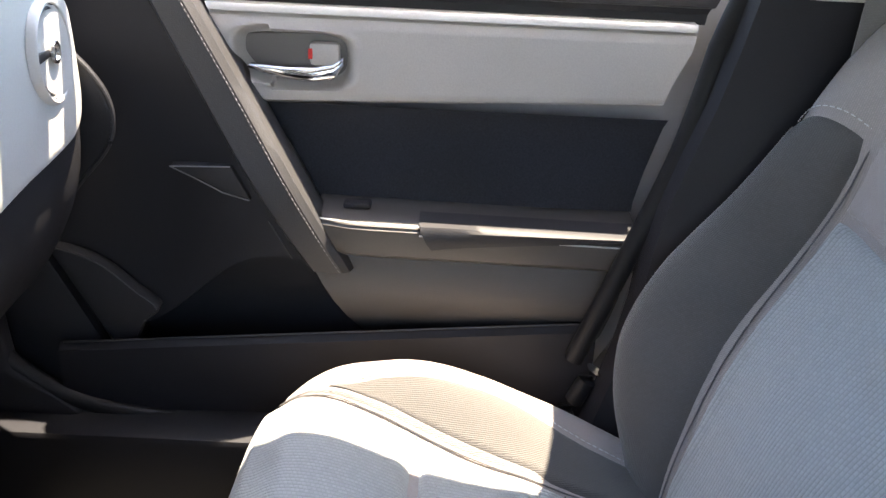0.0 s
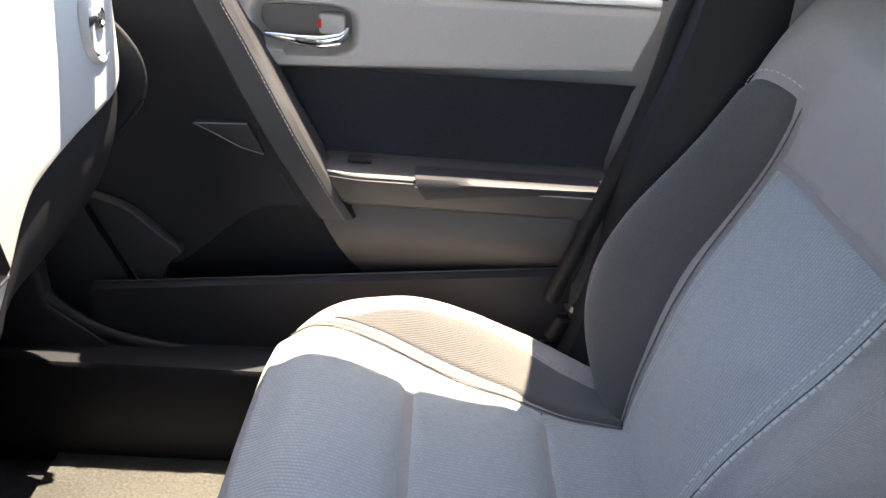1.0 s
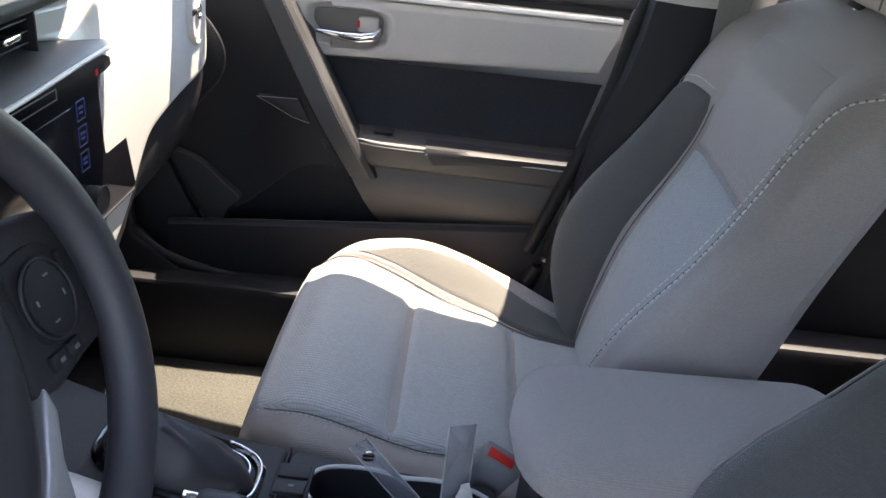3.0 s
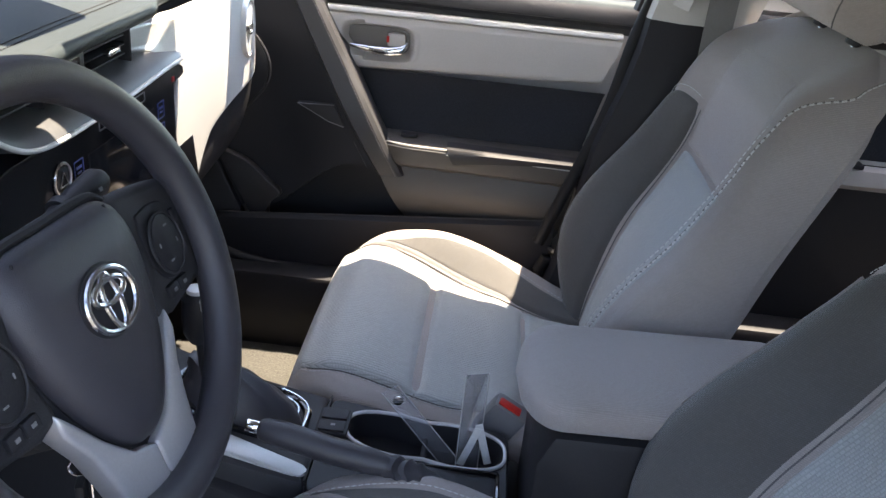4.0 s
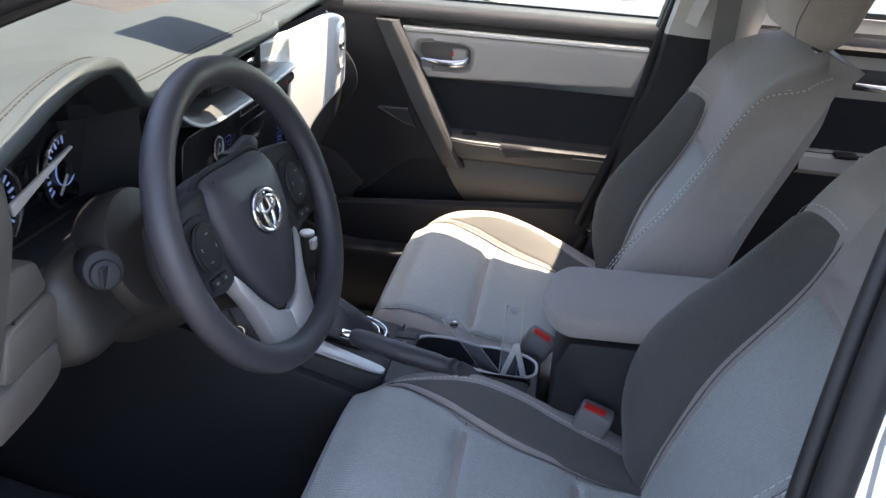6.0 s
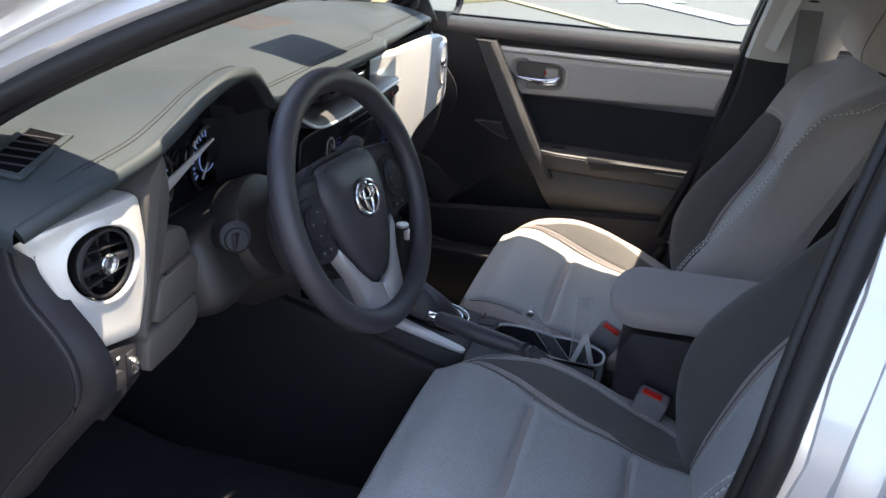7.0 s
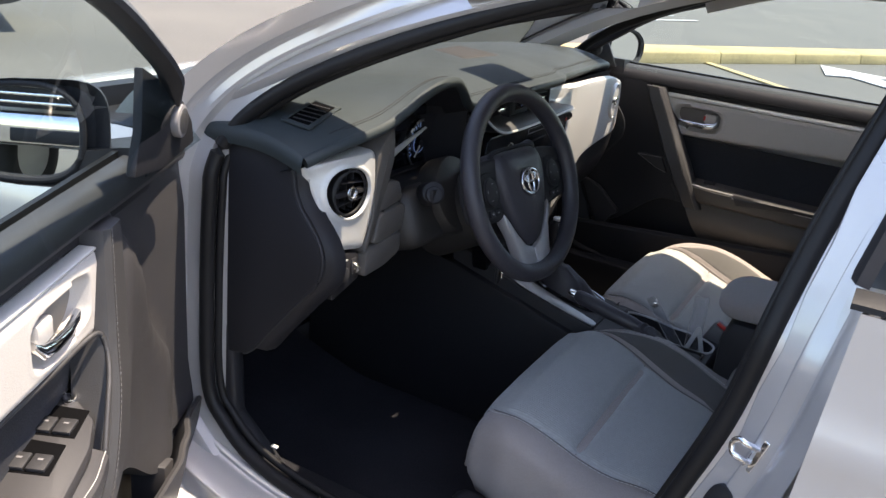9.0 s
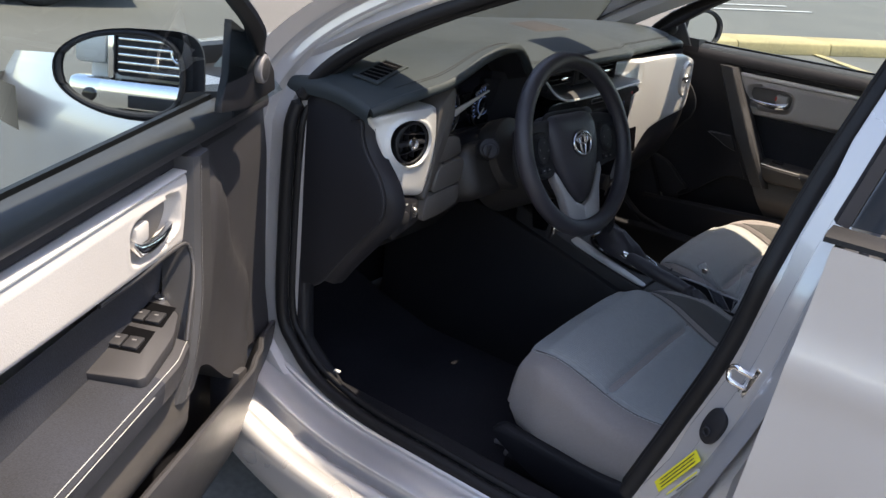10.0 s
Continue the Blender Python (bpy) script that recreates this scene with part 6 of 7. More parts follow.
        return side_y(z) + 0.055 + lean * max(0, z - 1.0) + (0.045 * max(0.0, min(1.0, (1.12 - z) / 0.12)) if driver else 0.0)

    thin = 0.008 if driver else 0.012
    pts = spline([(x, 0, z) for x, z in top], 60)
    rows = []
    for i, c in enumerate(pts):
        t = (pts[min(i + 1, 60)] - pts[max(i - 1, 0)]).normalized()
        nn = Vector((-t.z, 0, t.x))
        yy = frame_y(c.z)
        rows.append([P(c.x + nn.x * a, yy + b, c.z + nn.z * a) for a, b in ((-thin, 0.006), (-thin, 0.022), (0.0, 0.028), (thin, 0.024), (thin, 0.0), (0.0, -0.006), (-thin * 0.75, -0.004))])
    part("window_frame", loft(rows), BLACK if not driver else DARK, d, "dark window frame")
    pane = bmesh.new()
    vs = [pane.verts.new(P(c.x, side_y(c.z) + 0.068 + lean * (c.z - 1.0), c.z)) for c in pts]
    pane.faces.new(vs)
    gl = part("window_pane", pane, GLASS_TINT, d, "tinted side window", 0)
    gl.visible_shadow = False
    part("sail", prism([(-0.122, 1.139), (-0.19, 1.110), (-0.268, 1.069), (-0.303, 1.035), (-0.310, 1.003), (-0.18, 0.998), (-0.088, 1.012), (-0.090, 1.025), (-0.111, 1.062)] if driver else [(-0.43, 0.975), (-0.43, 1.0), (-0.36, 1.05), (-0.31, 1.065), (-0.265, 0.98)], "y", s * (0.786 if driver else 0.820), s * (0.798 if driver else 0.830), 0.002), BLACK, d, "black corner sail panel")
    if not driver:
        part("speaker_fin", prism([(p.x, p.z) for p in spline([(-0.304, 0, 0.632), (-0.27, 0, 0.624), (-0.235, 0, 0.608), (-0.195, 0, 0.572), (-0.169, 0, 0.547), (-0.19, 0, 0.525), (-0.205, 0, 0.495), (-0.228, 0, 0.486), (-0.262, 0, 0.55), (-0.304, 0, 0.632)], 44)[:-1]], "y", s * 0.7805, s * 0.800, 0.003), DARK, d, "dark fin beside the door speaker")
    if not driver:
        part("moulding_lip", prism([(-0.142, 0.741), (-0.067, 0.744), (-0.044, 0.700), (-0.078, 0.709), (-0.115, 0.728)], "y", s * 0.793, s * 0.812, 0.003), DARK, d, "small raised lip on the moulding")
        # Thin paler tubes paint the highlights along lip, pocket rim and fin.
        part("lip_highlight", tube([P(-0.067, 0.7925, 0.7435), P(-0.141, 0.793, 0.7405), P(-0.115, 0.7925, 0.7285), P(-0.078, 0.792, 0.7095), P(-0.046, 0.792, 0.7005)], 0.0009, 6), BUCKLE, d, "pale line for the highlight on the lip's edge")
        part("pocket_rim_highlight", tube([P(-0.295 + 0.69 * q / 24, 0.7665 + 0.02 * q / 24, 0.4985 + 0.054 * q / 24) for q in range(25)], 0.0012, 6), STRAP, d, "paler line for the highlight on the map pocket's rim")
        part("fin_highlight", tube([P(p.x, 0.7800, p.z) for p in spline([(-0.300, 0, 0.630), (-0.27, 0, 0.622), (-0.235, 0, 0.606), (-0.197, 0, 0.571), (-0.172, 0, 0.547), (-0.192, 0, 0.525), (-0.206, 0, 0.497), (-0.226, 0, 0.489)], 30)], 0.0009, 6), STRAP, d, "paler line for the highlight on the fin's edge")
        part("moulding_seam", tube([P(strap_x(z) - 0.047, 0.7955, z) for z in (0.672, 0.655, 0.638, 0.622)], 0.0009, 6), STRAP, d, "fine raised seam beside the pull handle")
    TW = Matrix.Translation(P(-0.234 if driver else -0.335, 0.783 if driver else 0.806, 1.051 if driver else 1.025)) @ Matrix.Rotation(radians(90), 4, "X")
    tw = part("tweeter", disc(0.0225, 0.016, TW, 32, 0.004), BUCKLE if driver else DARK, d, "round tweeter cover")
    if driver:
        part("tweeter_mesh", disc(0.0175, 0.0175, TW, 28, 0.001), STRAP, tw, "grey speaker mesh")
    # mirror
    MM = Matrix.Translation(P(-0.255 if driver else -0.335, 1.003 if driver else 0.985, 1.012)) @ Matrix.Rotation(s * radians(-12 if driver else -14), 4, "Z") @ Matrix.Rotation(radians(-5 if driver else 0), 4, "Y")
    rings = []
    for k in range(15):
        t = k / 14
        f = (1.0, 0.995, 0.98, 0.96, 0.93, 0.9, 0.86, 0.81, 0.75, 0.68, 0.6, 0.5, 0.38, 0.24, 0.05)[k]
        r = []
        for a in range(40):
            q = 2 * math.pi * a / 40
            ca, sa = math.cos(q), math.sin(q)
            yy = 0.118 * math.copysign(abs(ca) ** (0.85 if ca > 0 else 0.5), ca)
            zz = (0.072 - 0.014 * ca) * math.copysign(abs(sa) ** (0.85 if ca > 0 else 0.55), sa)
            r.append(Vector((0.04 - 0.14 * t, s * yy * f, zz * f)))
        rings.append(r)
    face = [Vector((0.018, v.y * 0.86 + s * 0.006, v.z * 0.86)) for v in rings[0]]
    rings.insert(0, face)
    mb = part("mirror_housing", loft(rings, True, True), BLACK, d, "black door mirror housing")
    mb.matrix_local = MM
    o = [(s * (0.014 + 0.092 * math.copysign(abs(math.cos(q)) ** 0.8, math.cos(q))), (0.060 - 0.012 * math.cos(q)) * math.copysign(abs(math.sin(q)) ** 0.8, math.sin(q))) for q in [2 * math.pi * k / 40 for k in range(40)]]
    part("mirror_glass", prism(o, "x", 0.026, 0.030), MIRROR, mb, "mirror glass", 0)
    part("mirror_rim", tube([(0.034, s * 0.014 + (y - s * 0.014) * 1.05, z * 1.07) for y, z in o], 0.005, 8, True), BLACK, mb)
    part("mirror_foot", loft([[P(x + a, y, z + b) for a, b in ((-0.04, -0.02), (0.04, -0.02), (0.035, 0.02), (-0.035, 0.02))] for x, y, z in ((-0.28, 0.83, 0.985), (-0.275, 0.87, 0.982), (-0.27, 0.92, 0.972))]), BLACK, d, "black mirror foot")
    if driver:
        plate = rounded([(-0.078, 0.872), (-0.050, 0.845), (-0.010, 0.804), (0.040, 0.788), (0.142, 0.780), (0.150, 0.872)], 0.08, 2)
        sp = part("switch_plate", prism([(x, s * y) for x, y in plate], "z", 0.680, 0.7005, 0.003), DOORGREY_SUNLIT, d, "charcoal window switch plate")
        for x in (0.000, 0.064):
            # A flat black plate paints the shade of a sunken well.
            well = part("switch_well_shade", prism([(x - 0.029, s * 0.867), (x - 0.025, s * 0.815), (x + 0.027, s * 0.811), (x + 0.027, s * 0.867)], "z", 0.6995, 0.7012, 0.0006), DEPTH_SHADE, sp, "flat black plate for the shade in the switch wells")
            for dy in (-0.0115, 0.0125):
                part("window_switch", box(x + 0.011, s * (0.840 + dy), 0.7032, 0.026, 0.0215, 0.006, 0.002), DARK, well, "window switch")
                part("switch_mark", box(x + 0.008, s * (0.840 + dy), 0.7065, 0.003, 0.006, 0.0006), BUCKLE, well)
        sp.matrix_local = pose(0.165, 0, 0.712, 0, 6, 0) @ pose(-0.14, 0, -0.690)
        part("mirror_switch", merge(disc(0.009, 0.008, pose(-0.040, s * 0.846, 0.703), 20, 0.002), disc(0.006, 0.006, pose(-0.052, s * 0.858, 0.703), 16, 0.002)), CHROME, sp, "round mirror switch")
    else:
        part("window_switch", box(0.085, s * 0.815, 0.694, 0.035, 0.02, 0.008, 0.003), BLACK, d, "window switch")
    return d


passenger_door = front_door("passenger_door", "closed front passenger door with pale insert panel", 1, Matrix.Identity(4), False)
OPEN = Matrix.Translation((-0.418, -0.760, 0.008)) @ Matrix.Rotation(radians(-62.5), 4, "Z") @ Matrix.Translation((0.45, 0.82, 0))
driver_door = front_door("driver_door", "open driver's door with pale insert and door mirror", -1, OPEN, True)


def rear_door(s, label):
    d = thing("rear_door", label, "car door")

    def P(x, y, z):
        return Vector((x, s * y, z))

    def skin(u, v):
        x = 0.545 + 0.88 * u
        z = 0.27 + 0.76 * v
        return P(x + 0.052 * (v - 0.5) * (1 - u), 0.878 + 0.018 * math.sin(math.pi * min(v * 1.1, 1)) + 0.006 * math.exp(-((v - 0.80) / 0.03) ** 2), z)
    part("outer_panel", sheet(skin, 20, 40, 0.0), PAINT, d, "silver painted outer panel")
    part("leading_edge", loft([[skin(0, v / 20), skin(0, v / 20) + Vector((0.004, -s * 0.02, 0)), skin(0, v / 20) + Vector((0.02, -s * 0.06, 0))] for v in range(21)], closed=False), PAINT, d)
    part("belt_moulding", loft([[P(0.560 + 0.87 * k / 10, y, z + 0.01 * k / 10) for y, z in ((0.845, 1.044), (0.872, 1.043), (0.880, 1.039), (0.881, 1.033), (0.845, 1.031))] for k in range(11)]), RUBBER, d, "black window moulding")
    top = [(0.564, 1.037), (0.59, 1.16), (0.61, 1.26), (0.70, 1.31), (1.0, 1.31), (1.3, 1.22), (1.42, 1.06)]
    pts = spline([(x, 0, z) for x, z in top], 40)
    pane = bmesh.new()
    pane.faces.new([pane.verts.new(P(c.x, side_y(c.z) + 0.095, c.z)) for c in pts])
    part("window_pane", pane, GLASS_DARK if s < 0 else GLASS_TINT, d, "dark rear side window" if s < 0 else "rear side window", 0).visible_shadow = False
    rows = []
    for i, c in enumerate(pts):
        t = (pts[min(i + 1, 40)] - pts[max(i - 1, 0)]).normalized()
        nn = Vector((-t.z, 0, t.x))
        rows.append([P(c.x + nn.x * a, side_y(c.z) + b, c.z + nn.z * a) for a, b in ((-0.008, 0.085), (-0.008, 0.10), (0.006, 0.103), (0.012, 0.09), (0.012, 0.06), (0.0, 0.06))])
    part("window_frame", loft(rows), BLACK, d, "black window frame")
    if s > 0:
        part("belt_pad", loft([[P(x, y, z) for y, z in ((0.873, 1.0), (0.845, 0.995), (0.826, 0.97), (0.838, 0.955))] for x in (0.66, 0.9, 1.2, 1.4)], closed=False), BLACK, d, "dark padded window sill")
        part("insert_panel", loft([[P(x, y, z) for y, z in ((0.838, 0.955), (0.833, 0.94), (0.833, 0.88), (0.842, 0.86))] for x in (0.68, 0.9, 1.2, 1.4)], closed=False), LIGHTPANEL, d, "pale grey insert panel")
        part("recess_panel", loft([[P(x, y, z) for y, z in ((0.842, 0.862), (0.855, 0.80), (0.85, 0.735))] for x in (0.66, 0.9, 1.2, 1.4)], closed=False), DARKCLOTH, d)
        part("armrest", loft([[P(x, y, z) for y, z in ((0.85, 0.735), (0.79, 0.73), (0.785, 0.70), (0.82, 0.68))] for x in (0.85, 0.9, 1.2, 1.4)], closed=False), LIGHTPANEL, d, "armrest with pale top")
        part("lower_panel", loft([[P(x, y, z) for y, z in ((0.82, 0.735), (0.81, 0.55), (0.80, 0.3))] for x in (0.66, 0.9, 1.2, 1.4)], closed=False), BLACK, d)
        part("handle_recess", box(1.0, 0.836, 0.905, 0.13, 0.012, 0.05, 0.005), STRAP, d)
        part("door_lever", loft([[P(x, y - 0.006 * math.cos(q), z + h * math.sin(q)) for q in [2 * math.pi * k / 12 for k in range(12)]] for x, y, z, h in ((0.94, 0.832, 0.895, 0.004), (0.97, 0.825, 0.892, 0.008), (1.02, 0.824, 0.89, 0.009), (1.06, 0.829, 0.90, 0.006))]), CHROME, d, "chrome door lever")
        part("lock_knob", box(1.03, 0.826, 0.913, 0.042, 0.016, 0.028, 0.005), LIGHTPANEL, d)
        part("window_switch", box(0.95, 0.80, 0.738, 0.05, 0.03, 0.01, 0.003), BLACK, d)
    else:
        part("inner_panel", loft([[P(x, y, z) for y, z in ((0.86, 1.0), (0.82, 0.95), (0.83, 0.6), (0.80, 0.3))] for x in (0.66, 0.9, 1.2, 1.4)], closed=False), BLACK, d)
    return d


rear_door(1, "closed rear passenger door with pale insert panel")
rear_door(-1, "closed silver rear door with dark window on the driver's side")

# fenders, bonnet and lamps ahead of the doors
def fender(s):
    def f(u, v):
        x = -0.49 - 0.98 * u
        z = 0.98 - 0.13 * u ** 1.5 - 0.62 * v
        y = 0.80 + 0.085 * math.sin(math.pi / 2 * min(v * 3.2, 1)) - 0.10 * u ** 3
        arch = math.hypot((x + 0.90), (z - 0.33))
        if arch < 0.33 and z < 0.70:
            z = 0.33 + math.sqrt(max(0.33 ** 2 - (x + 0.90) ** 2, 0))
        return (x, s * y, z)
    part("front_fender", sheet(f, 40, 26, 0.0), PAINT, body, "silver front fender")
    part("wheel_tyre", ring(0.25, 0.085, pose(-0.90, s * 0.77, 0.32, 90, 0, 0), 40, 12), TYRE, body, "black tyre")
    part("wheel_rim", disc(0.19, 0.10, pose(-0.90, s * 0.79, 0.32, 90, 0, 0), 32, 0.01), SILVER, body)
    lamp = [[Vector((x, s * y, z + dz)) for dz in (-0.05, 0.0, 0.05)] for x, y, z in ((-1.12, 0.890, 0.80), (-1.26, 0.865, 0.79), (-1.40, 0.80, 0.77), (-1.50, 0.69, 0.74))]
    part("headlight", loft(lamp, closed=False), GLOSS, body, "dark headlamp")


fender(1)
fender(-1)


def bonnet(u, v):
    s = 2 * v - 1
    x = -0.80 - 0.72 * u
    z = 0.955 - 0.05 * u - 0.12 * u ** 2.5 - 0.03 * abs(s) ** 3
    return (x - 0.08 * (1 - s * s) * u, s * (0.80 - 0.06 * u * u), z)


slab("bonnet", bonnet, PAINT, 0.0, 20, 24, "silver bonnet")
part("wiper_cowl", loft([[Vector((-0.80 + dx - 0.0 + 0.24 * (v / 12 * 2 - 1) ** 2, (v / 12 * 2 - 1) * 0.72, z)) for v in range(13)] for dx, z in ((-0.07, 0.95), (0.0, 0.965), (0.04, 0.985))], closed=False), BLACK, body, "black cowl under the windscreen")
part("wiper", tube([(-0.74, -0.45, 1.005), (-0.80, -0.1, 1.012), (-0.79, 0.25, 1.018)], 0.008, 8), BLACK, body, "black wiper blade")
part("rear_wing", sheet(lambda u, v: (1.42 + 0.6 * u, -0.888 + 0.1 * u * u, 0.25 + 0.80 * v), 8, 8, 0), PAINT, body)
part("rear_wing", sheet(lambda u, v: (1.42 + 0.6 * u, 0.888 - 0.1 * u * u, 0.25 + 0.80 * v), 8, 8, 0), PAINT, body)
slab("rear_window", lambda u, v: (1.55 + 0.45 * u, (2 * v - 1) * 0.58, 1.36 - 0.30 * u), GLASS_DARK, 0, 6, 6, "rear window")

# fittings on the centre pillar
def on_jamb(x, y, z, lift=0.003):
    """A frame on the pillar's jamb: local x along the pillar, local z across it, local y into it."""
    along = Vector((0.30, -0.02, 1.0)).normalized()
    out = Vector((-0.51, -0.86, 0.15)).normalized()
    out = (out - along * out.dot(along)).normalized()
    m = Matrix((along, -out, along.cross(-out))).transposed().to_4x4()
    m.translation = Vector((x, y, z)) + out * lift
    return m


part("striker_plate", box(0, 0, 0, 0.050, 0.004, 0.014, 0.0015, on_jamb(0.509, -0.787, 0.79, 0.002)), CHROME, body, "steel striker plate")
M = on_jamb(0.508, -0.786, 0.788, 0.004)
part("door_striker", tube([M @ Vector(p) for p in spline([(0.011, 0.0, 0.0), (0.011, -0.011, 0.011), (0.010, -0.013, 0.019), (0.0, -0.013, 0.025), (-0.010, -0.013, 0.019), (-0.011, -0.011, 0.011), (-0.011, 0.0, 0.0)], 36)], 0.0042, 10), CHROME, body, "chrome U-shaped door striker")
part("jamb_plug", prism(oval(0.0, 0.0, 0.030, 0.017, 40, 2.4), "y", -0.004, 0.006, 0.002, m=on_jamb(0.478, -0.787, 0.705, 0.001)), BLACK, body, "black rubber jamb plug")
part("plug_dimple", ring(0.006, 0.0015, on_jamb(0.474, -0.787, 0.694, 0.006) @ Matrix.Rotation(radians(90), 4, "X"), 20, 6), DARK, body)
LB = on_jamb(0.449, -0.783, 0.611, 0.0075) @ Matrix.Rotation(radians(14), 4, "Y")
lb = part("warning_label", box(0, 0, 0, 0.105, 0.0012, 0.017, 0, LB), LABEL, body, "yellow printed label")
for k in (-0.0045, 0.0, 0.0045):
    part("print_line", box(0.004 * (k > 0), -0.001, k, 0.085, 0.0008, 0.0012, 0, LB), BARS, lb)
LB2 = on_jamb(0.463, -0.794, 0.602, 0.0065) @ Matrix.Rotation(radians(14), 4, "Y")
lb = part("clear_label", box(0, 0, 0, 0.085, 0.001, 0.010, 0, LB2), PALETRIM, body, "pale printed label")
part("print_line", box(0.0, -0.001, 0.0015, 0.075, 0.0008, 0.002, 0, LB2), LABEL, lb)
part("print_line", box(0.01, -0.001, -0.0025, 0.05, 0.0008, 0.0012, 0, LB2), BARS, lb)
part("paper_scrap", box(-0.283, -0.712, 0.424, 0.014, 0.008, 0.004, 0.0015), THREAD, body, "white speck on the sill trim")

# interior mirror
rv = thing("interior_mirror", "dark interior rear-view mirror under the windscreen header", "mirror")
part("mirror_shell", box(0, 0, 0, 0.03, 0.22, 0.06, 0.013, pose(-0.06, 0.06, 1.235, 0, 8, -12), 3), BLACK, rv)
part("sensor_cover", box(0, 0, 0, 0.13, 0.17, 0.035, 0.01, pose(-0.225, 0.05, 1.215, 0, -20, 0), 3), BLACK, rv, "black sensor cover on the windscreen")
part("mirror_glass", box(0.0165, 0, 0, 0.003, 0.205, 0.05, 0.001, pose(-0.06, 0.06, 1.235, 0, 8, -12)), MIRROR, rv)
part("mirror_arm", tube([(-0.07, 0.06, 1.25), (-0.09, 0.06, 1.29)], 0.01, 8), BLACK, rv)
# carpet
# The pale piece is the carpet's sunlit patch; the rest is darkened for shade.
part("sunlit_carpet", sheet(lambda u, v: (-0.36 + 0.5 * u, 0.2 + 0.5 * v, 0.232 + 0.003 * noise.noise((u * 30, v * 30, 7))), 24, 24, 0), CARPET, body, "speckled beige carpet left pale where the sun falls")
part("floor_carpet", sheet(lambda u, v: (-0.80 + 1.0 * u, 0.15 + 0.60 * v, 0.215 + 0.35 * max(0, 0.35 - u) ** 1.3 + 0.004 * noise.noise((u * 30, v * 30, 0))), 30, 20, 0), CARPET_SHADED, body, "footwell carpet darkened for shade")
part("floor_carpet", sheet(lambda u, v: (-0.80 + 1.0 * u, -0.70 + 0.60 * v, 0.215 + 0.35 * max(0, 0.35 - u) ** 1.3 + 0.004 * noise.noise((u * 30, v * 30, 3))), 30, 20, 0), CARPET_SHADED, body, "footwell carpet darkened for shade")

# seat belt on the passenger's centre pillar
WEB = woven("grey_belt_webbing", (0.21, 0.205, 0.20), (0.15, 0.145, 0.14), 0.003, 0.85, 1.0, 0.3)
belt = thing("seat_belt", "grey webbing seat belt hanging on the passenger's pillar", "seat belt")
path = spline([(0.605, 0.642, 1.13), (0.608, 0.662, 1.0), (0.612, 0.672, 0.85), (0.618, 0.672, 0.6), (0.62, 0.672, 0.42)], 24)
part("webbing", loft([[p + Vector(q) for q in ((-0.024, 0, 0), (-0.024, -0.0016, 0), (0.024, -0.0016, 0), (0.024, 0, 0))] for p in path]), WEB, belt, "grey woven webbing")
part("belt_guide", ring(0.026, 0.006, pose(0.605, 0.645, 1.14, 78, 0, 0), 32, 8, 0.45), BLACK, belt, "black belt guide loop")


# ---- parked vehicles outside the car ----
GREYPAINT = material("dark_grey_paint", (0.05, 0.052, 0.056), 0.3, 0.3, 0, 800, 0.05, coat=1.0)
WHITEPAINT = material("white_paint", (0.72, 0.72, 0.71), 0.35, 0.0, 0, 800, 0.03, coat=0.8)


def wheel_set(parent, xs, half, r):
    for x in xs:
        for s in (1, -1):
            w = part("wheel", ring(r * 0.76, r * 0.24, pose(x, s * half, r, 90, 0, 0), 36, 10), TYRE, parent, "black tyre with alloy rim")
            part("rim", disc(r * 0.6, 0.12, pose(x, s * half, r, 90, 0, 0), 24, 0.01), SILVER, w)


def parked_car(label, m, paint):
    """A saloon; its nose points to -x."""
    c = thing("parked_car", label, "car", m, group="parked cars")
    prof = [(-2.2, 0.32, 0.62), (-2.15, 0.25, 0.74), (-1.7, 0.22, 0.88), (-1.0, 0.22, 0.98), (-0.3, 0.22, 1.0), (1.2, 0.22, 1.02), (1.9, 0.24, 1.02), (2.2, 0.28, 0.95), (2.28, 0.36, 0.7)]
    rings = []
    for q in spline(prof, 28):
        x, lo, hi = q
        w = 0.88 * (1 - 0.16 * max(0, (abs(x) - 1.5) / 0.75) ** 2)
        rings.append([Vector((x, -w * 0.94, lo)), Vector((x, -w, lo + 0.2)), Vector((x, -w, hi - 0.12)), Vector((x, -w * 0.90, hi)), Vector((x, 0, hi + 0.03)), Vector((x, w * 0.90, hi)), Vector((x, w, hi - 0.12)), Vector((x, w, lo + 0.2)), Vector((x, w * 0.94, lo))])
    part("body", loft(rings), paint, c)
    cab = []
    for x, z, w in ((-0.95, 0.99, 0.74), (-0.2, 1.38, 0.60), (0.4, 1.45, 0.58), (1.0, 1.38, 0.58), (1.75, 1.03, 0.70)):
        cab.append([Vector((x, -0.76, 0.98)), Vector((x, -w, z - 0.03)), Vector((x, -w * 0.85, z)), Vector((x, w * 0.85, z)), Vector((x, w, z - 0.03)), Vector((x, 0.76, 0.98))])
    part("greenhouse", loft(cab), GLOSS, c, "dark windows")
    part("roof", sheet(lambda u, v: (-0.22 + 1.25 * u, (2 * v - 1) * 0.56, 1.40 + 0.07 * math.sin(math.pi * u)), 10, 8, 0), paint, c)
    wheel_set(c, (-1.4, 1.3), 0.80, 0.32)
    for s in (1, -1):
        part("headlight", box(-2.1, s * 0.62, 0.72, 0.2, 0.3, 0.12, 0.04), SILVER, c, "pale headlamp")
        part("mirror", box(-0.75, s * 0.95, 1.05, 0.1, 0.18, 0.13, 0.04), paint, c)
    part("grille", box(-2.2, 0, 0.5, 0.06, 0.9, 0.18, 0.03), BLACK, c)
    return c


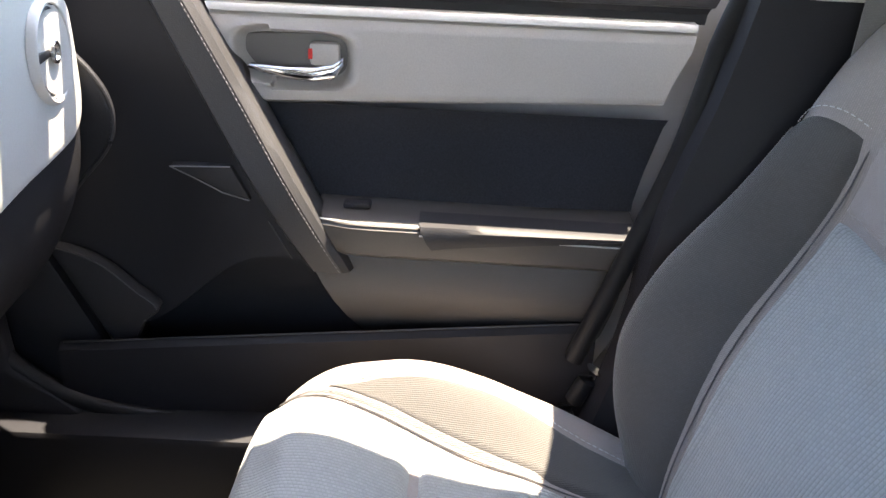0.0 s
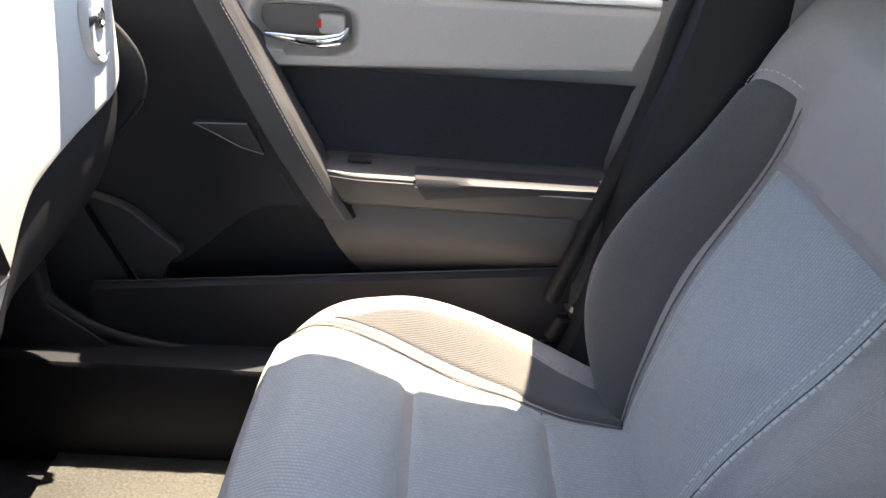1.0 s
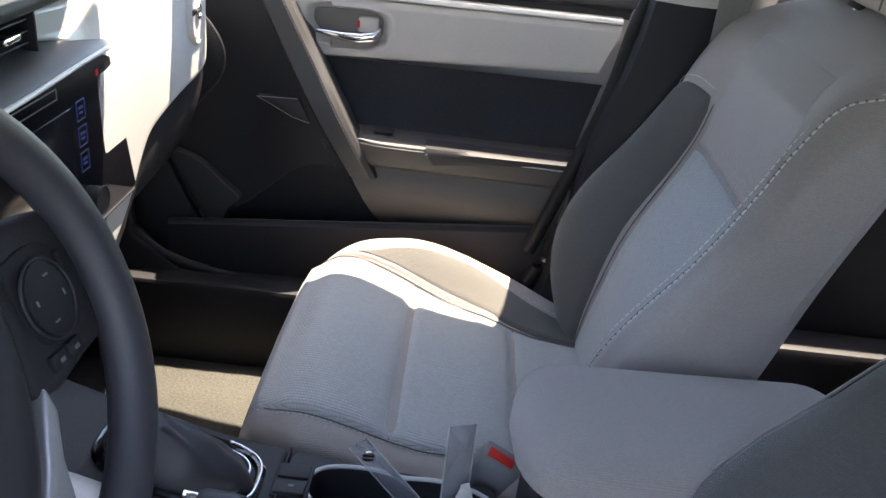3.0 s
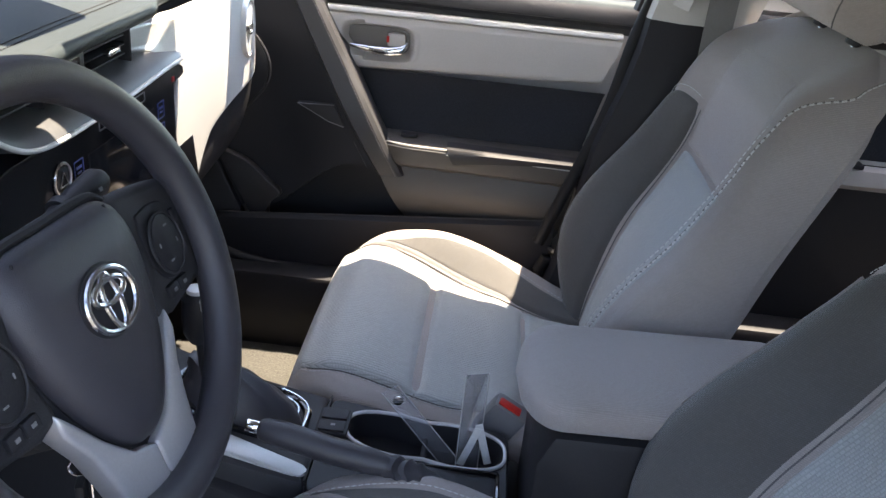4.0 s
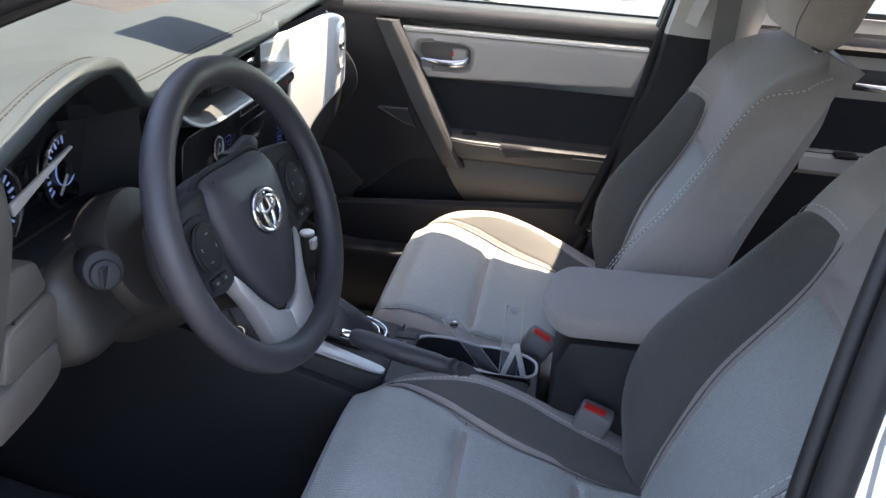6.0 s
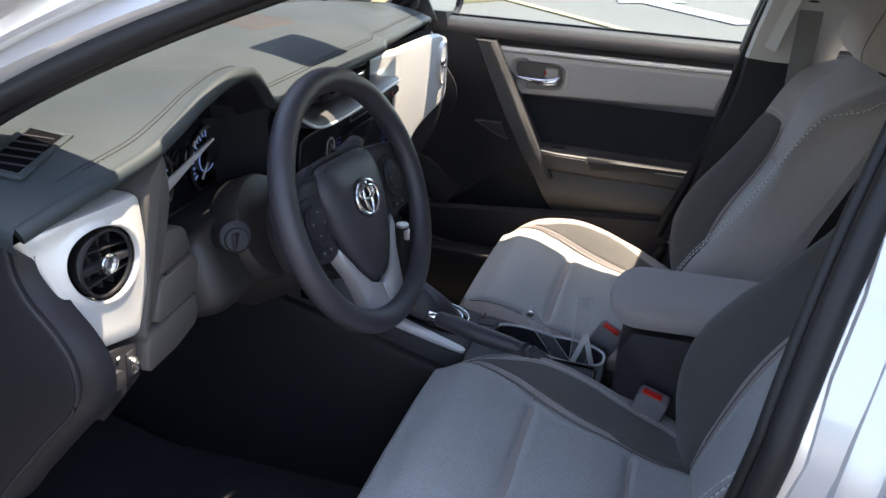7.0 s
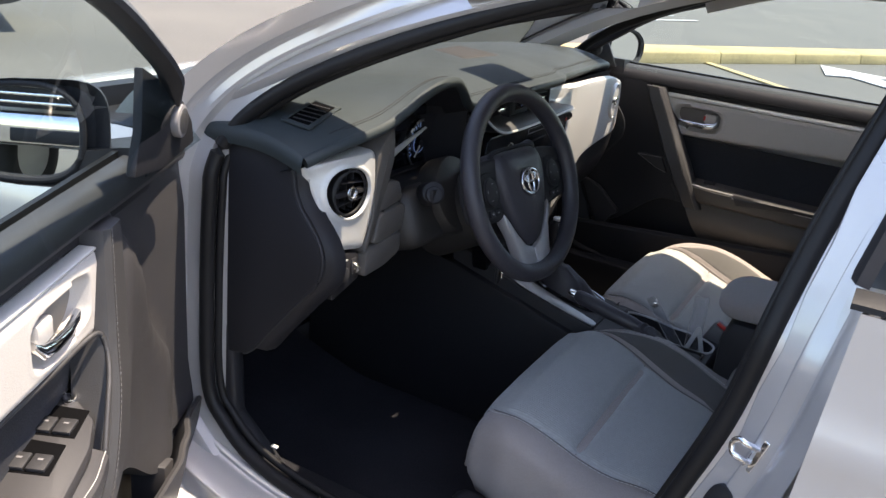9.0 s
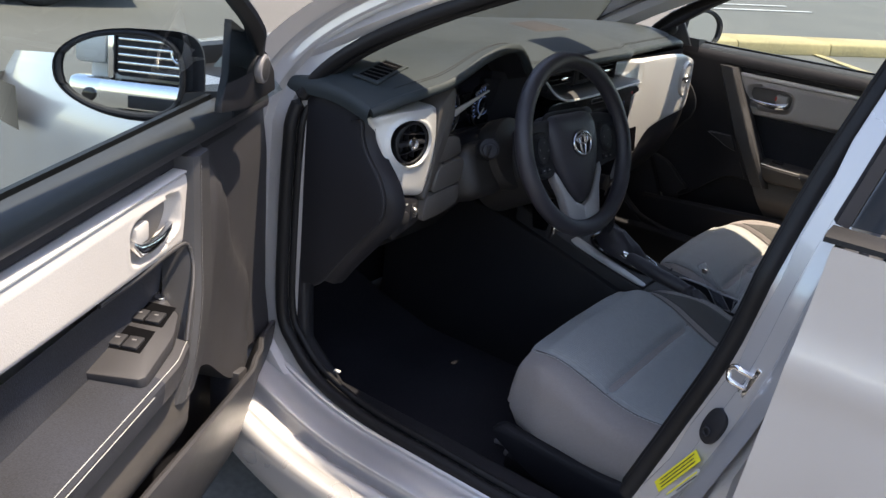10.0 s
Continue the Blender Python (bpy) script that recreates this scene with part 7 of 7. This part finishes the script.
parked_car("dark grey saloon parked across the asphalt", pose(-8.32, 1.70, 0, 0, 0, 61), GREYPAINT)
parked_car("white saloon parked behind on the asphalt", pose(9.5, 4.0, 0, 0, 0, 75), WHITEPAINT)
parked_car("white saloon parked further behind on the asphalt", pose(12.5, 3.2, 0, 0, 0, 80), WHITEPAINT)


def pickup(m):
    t = thing("pickup_truck", "white pickup truck with chrome barred grille", "pickup truck", m)
    part("bonnet", box(-1.9, 0, 1.02, 1.1, 1.75, 0.30, 0.07, seg=3), WHITEPAINT, t)
    part("body", box(0.4, 0, 0.78, 5.4, 1.80, 0.62, 0.08, seg=3), WHITEPAINT, t)
    part("cab", prism([(-1.35, 1.1), (-0.7, 1.72), (0.9, 1.74), (1.1, 1.1)], "y", -0.80, 0.80, 0.06), WHITEPAINT, t)
    part("windscreen", prism([(-1.30, 1.16), (-0.74, 1.68), (-0.76, 1.70), (-1.36, 1.17)], "y", -0.70, 0.70, 0.0), GLOSS, t)
    g = part("grille", box(-2.46, 0, 0.93, 0.06, 1.10, 0.36, 0.03), BLACK, t, "black grille with chrome bars")
    for k in range(6):
        part("grille_bar", box(-2.50, 0, 0.79 + 0.055 * k, 0.03, 1.02, 0.020, 0.006), CHROME, g)
    part("grille_surround", merge(box(-2.49, 0, 1.125, 0.05, 1.16, 0.04, 0.012), box(-2.49, 0.57, 0.93, 0.05, 0.05, 0.40, 0.012), box(-2.49, -0.57, 0.93, 0.05, 0.05, 0.40, 0.012)), CHROME, g)
    part("badge", merge(ring(0.085, 0.012, pose(-2.525, 0, 0.93, 90, 0, 90), 32, 8, 0.7), ring(0.05, 0.01, pose(-2.525, 0, 0.945, 90, 0, 90), 28, 8, 0.45)), CHROME, g, "chrome oval badge")
    for s in (1, -1):
        part("headlight", box(-2.40, s * 0.76, 0.95, 0.16, 0.26, 0.26, 0.04), SILVER, t, "pale headlamp")
        part("bumper_corner", box(-2.42, s * 0.74, 0.62, 0.22, 0.34, 0.22, 0.05), CHROME, t)
        part("fog_lamp", disc(0.05, 0.04, pose(-2.54, s * 0.72, 0.60, 0, 90, 0), 20, 0.01), GLOSS, t)
    part("bumper", box(-2.46, 0, 0.62, 0.20, 1.3, 0.22, 0.05), CHROME, t, "chrome front bumper")
    part("bumper_intake", box(-2.56, 0, 0.58, 0.02, 0.8, 0.09, 0.01), BLACK, t)
    wheel_set(t, (-1.7, 1.7), 0.80, 0.38)
    return t


truck = pickup(pose(3.87, -6.85, 0, 0, 0, -35))
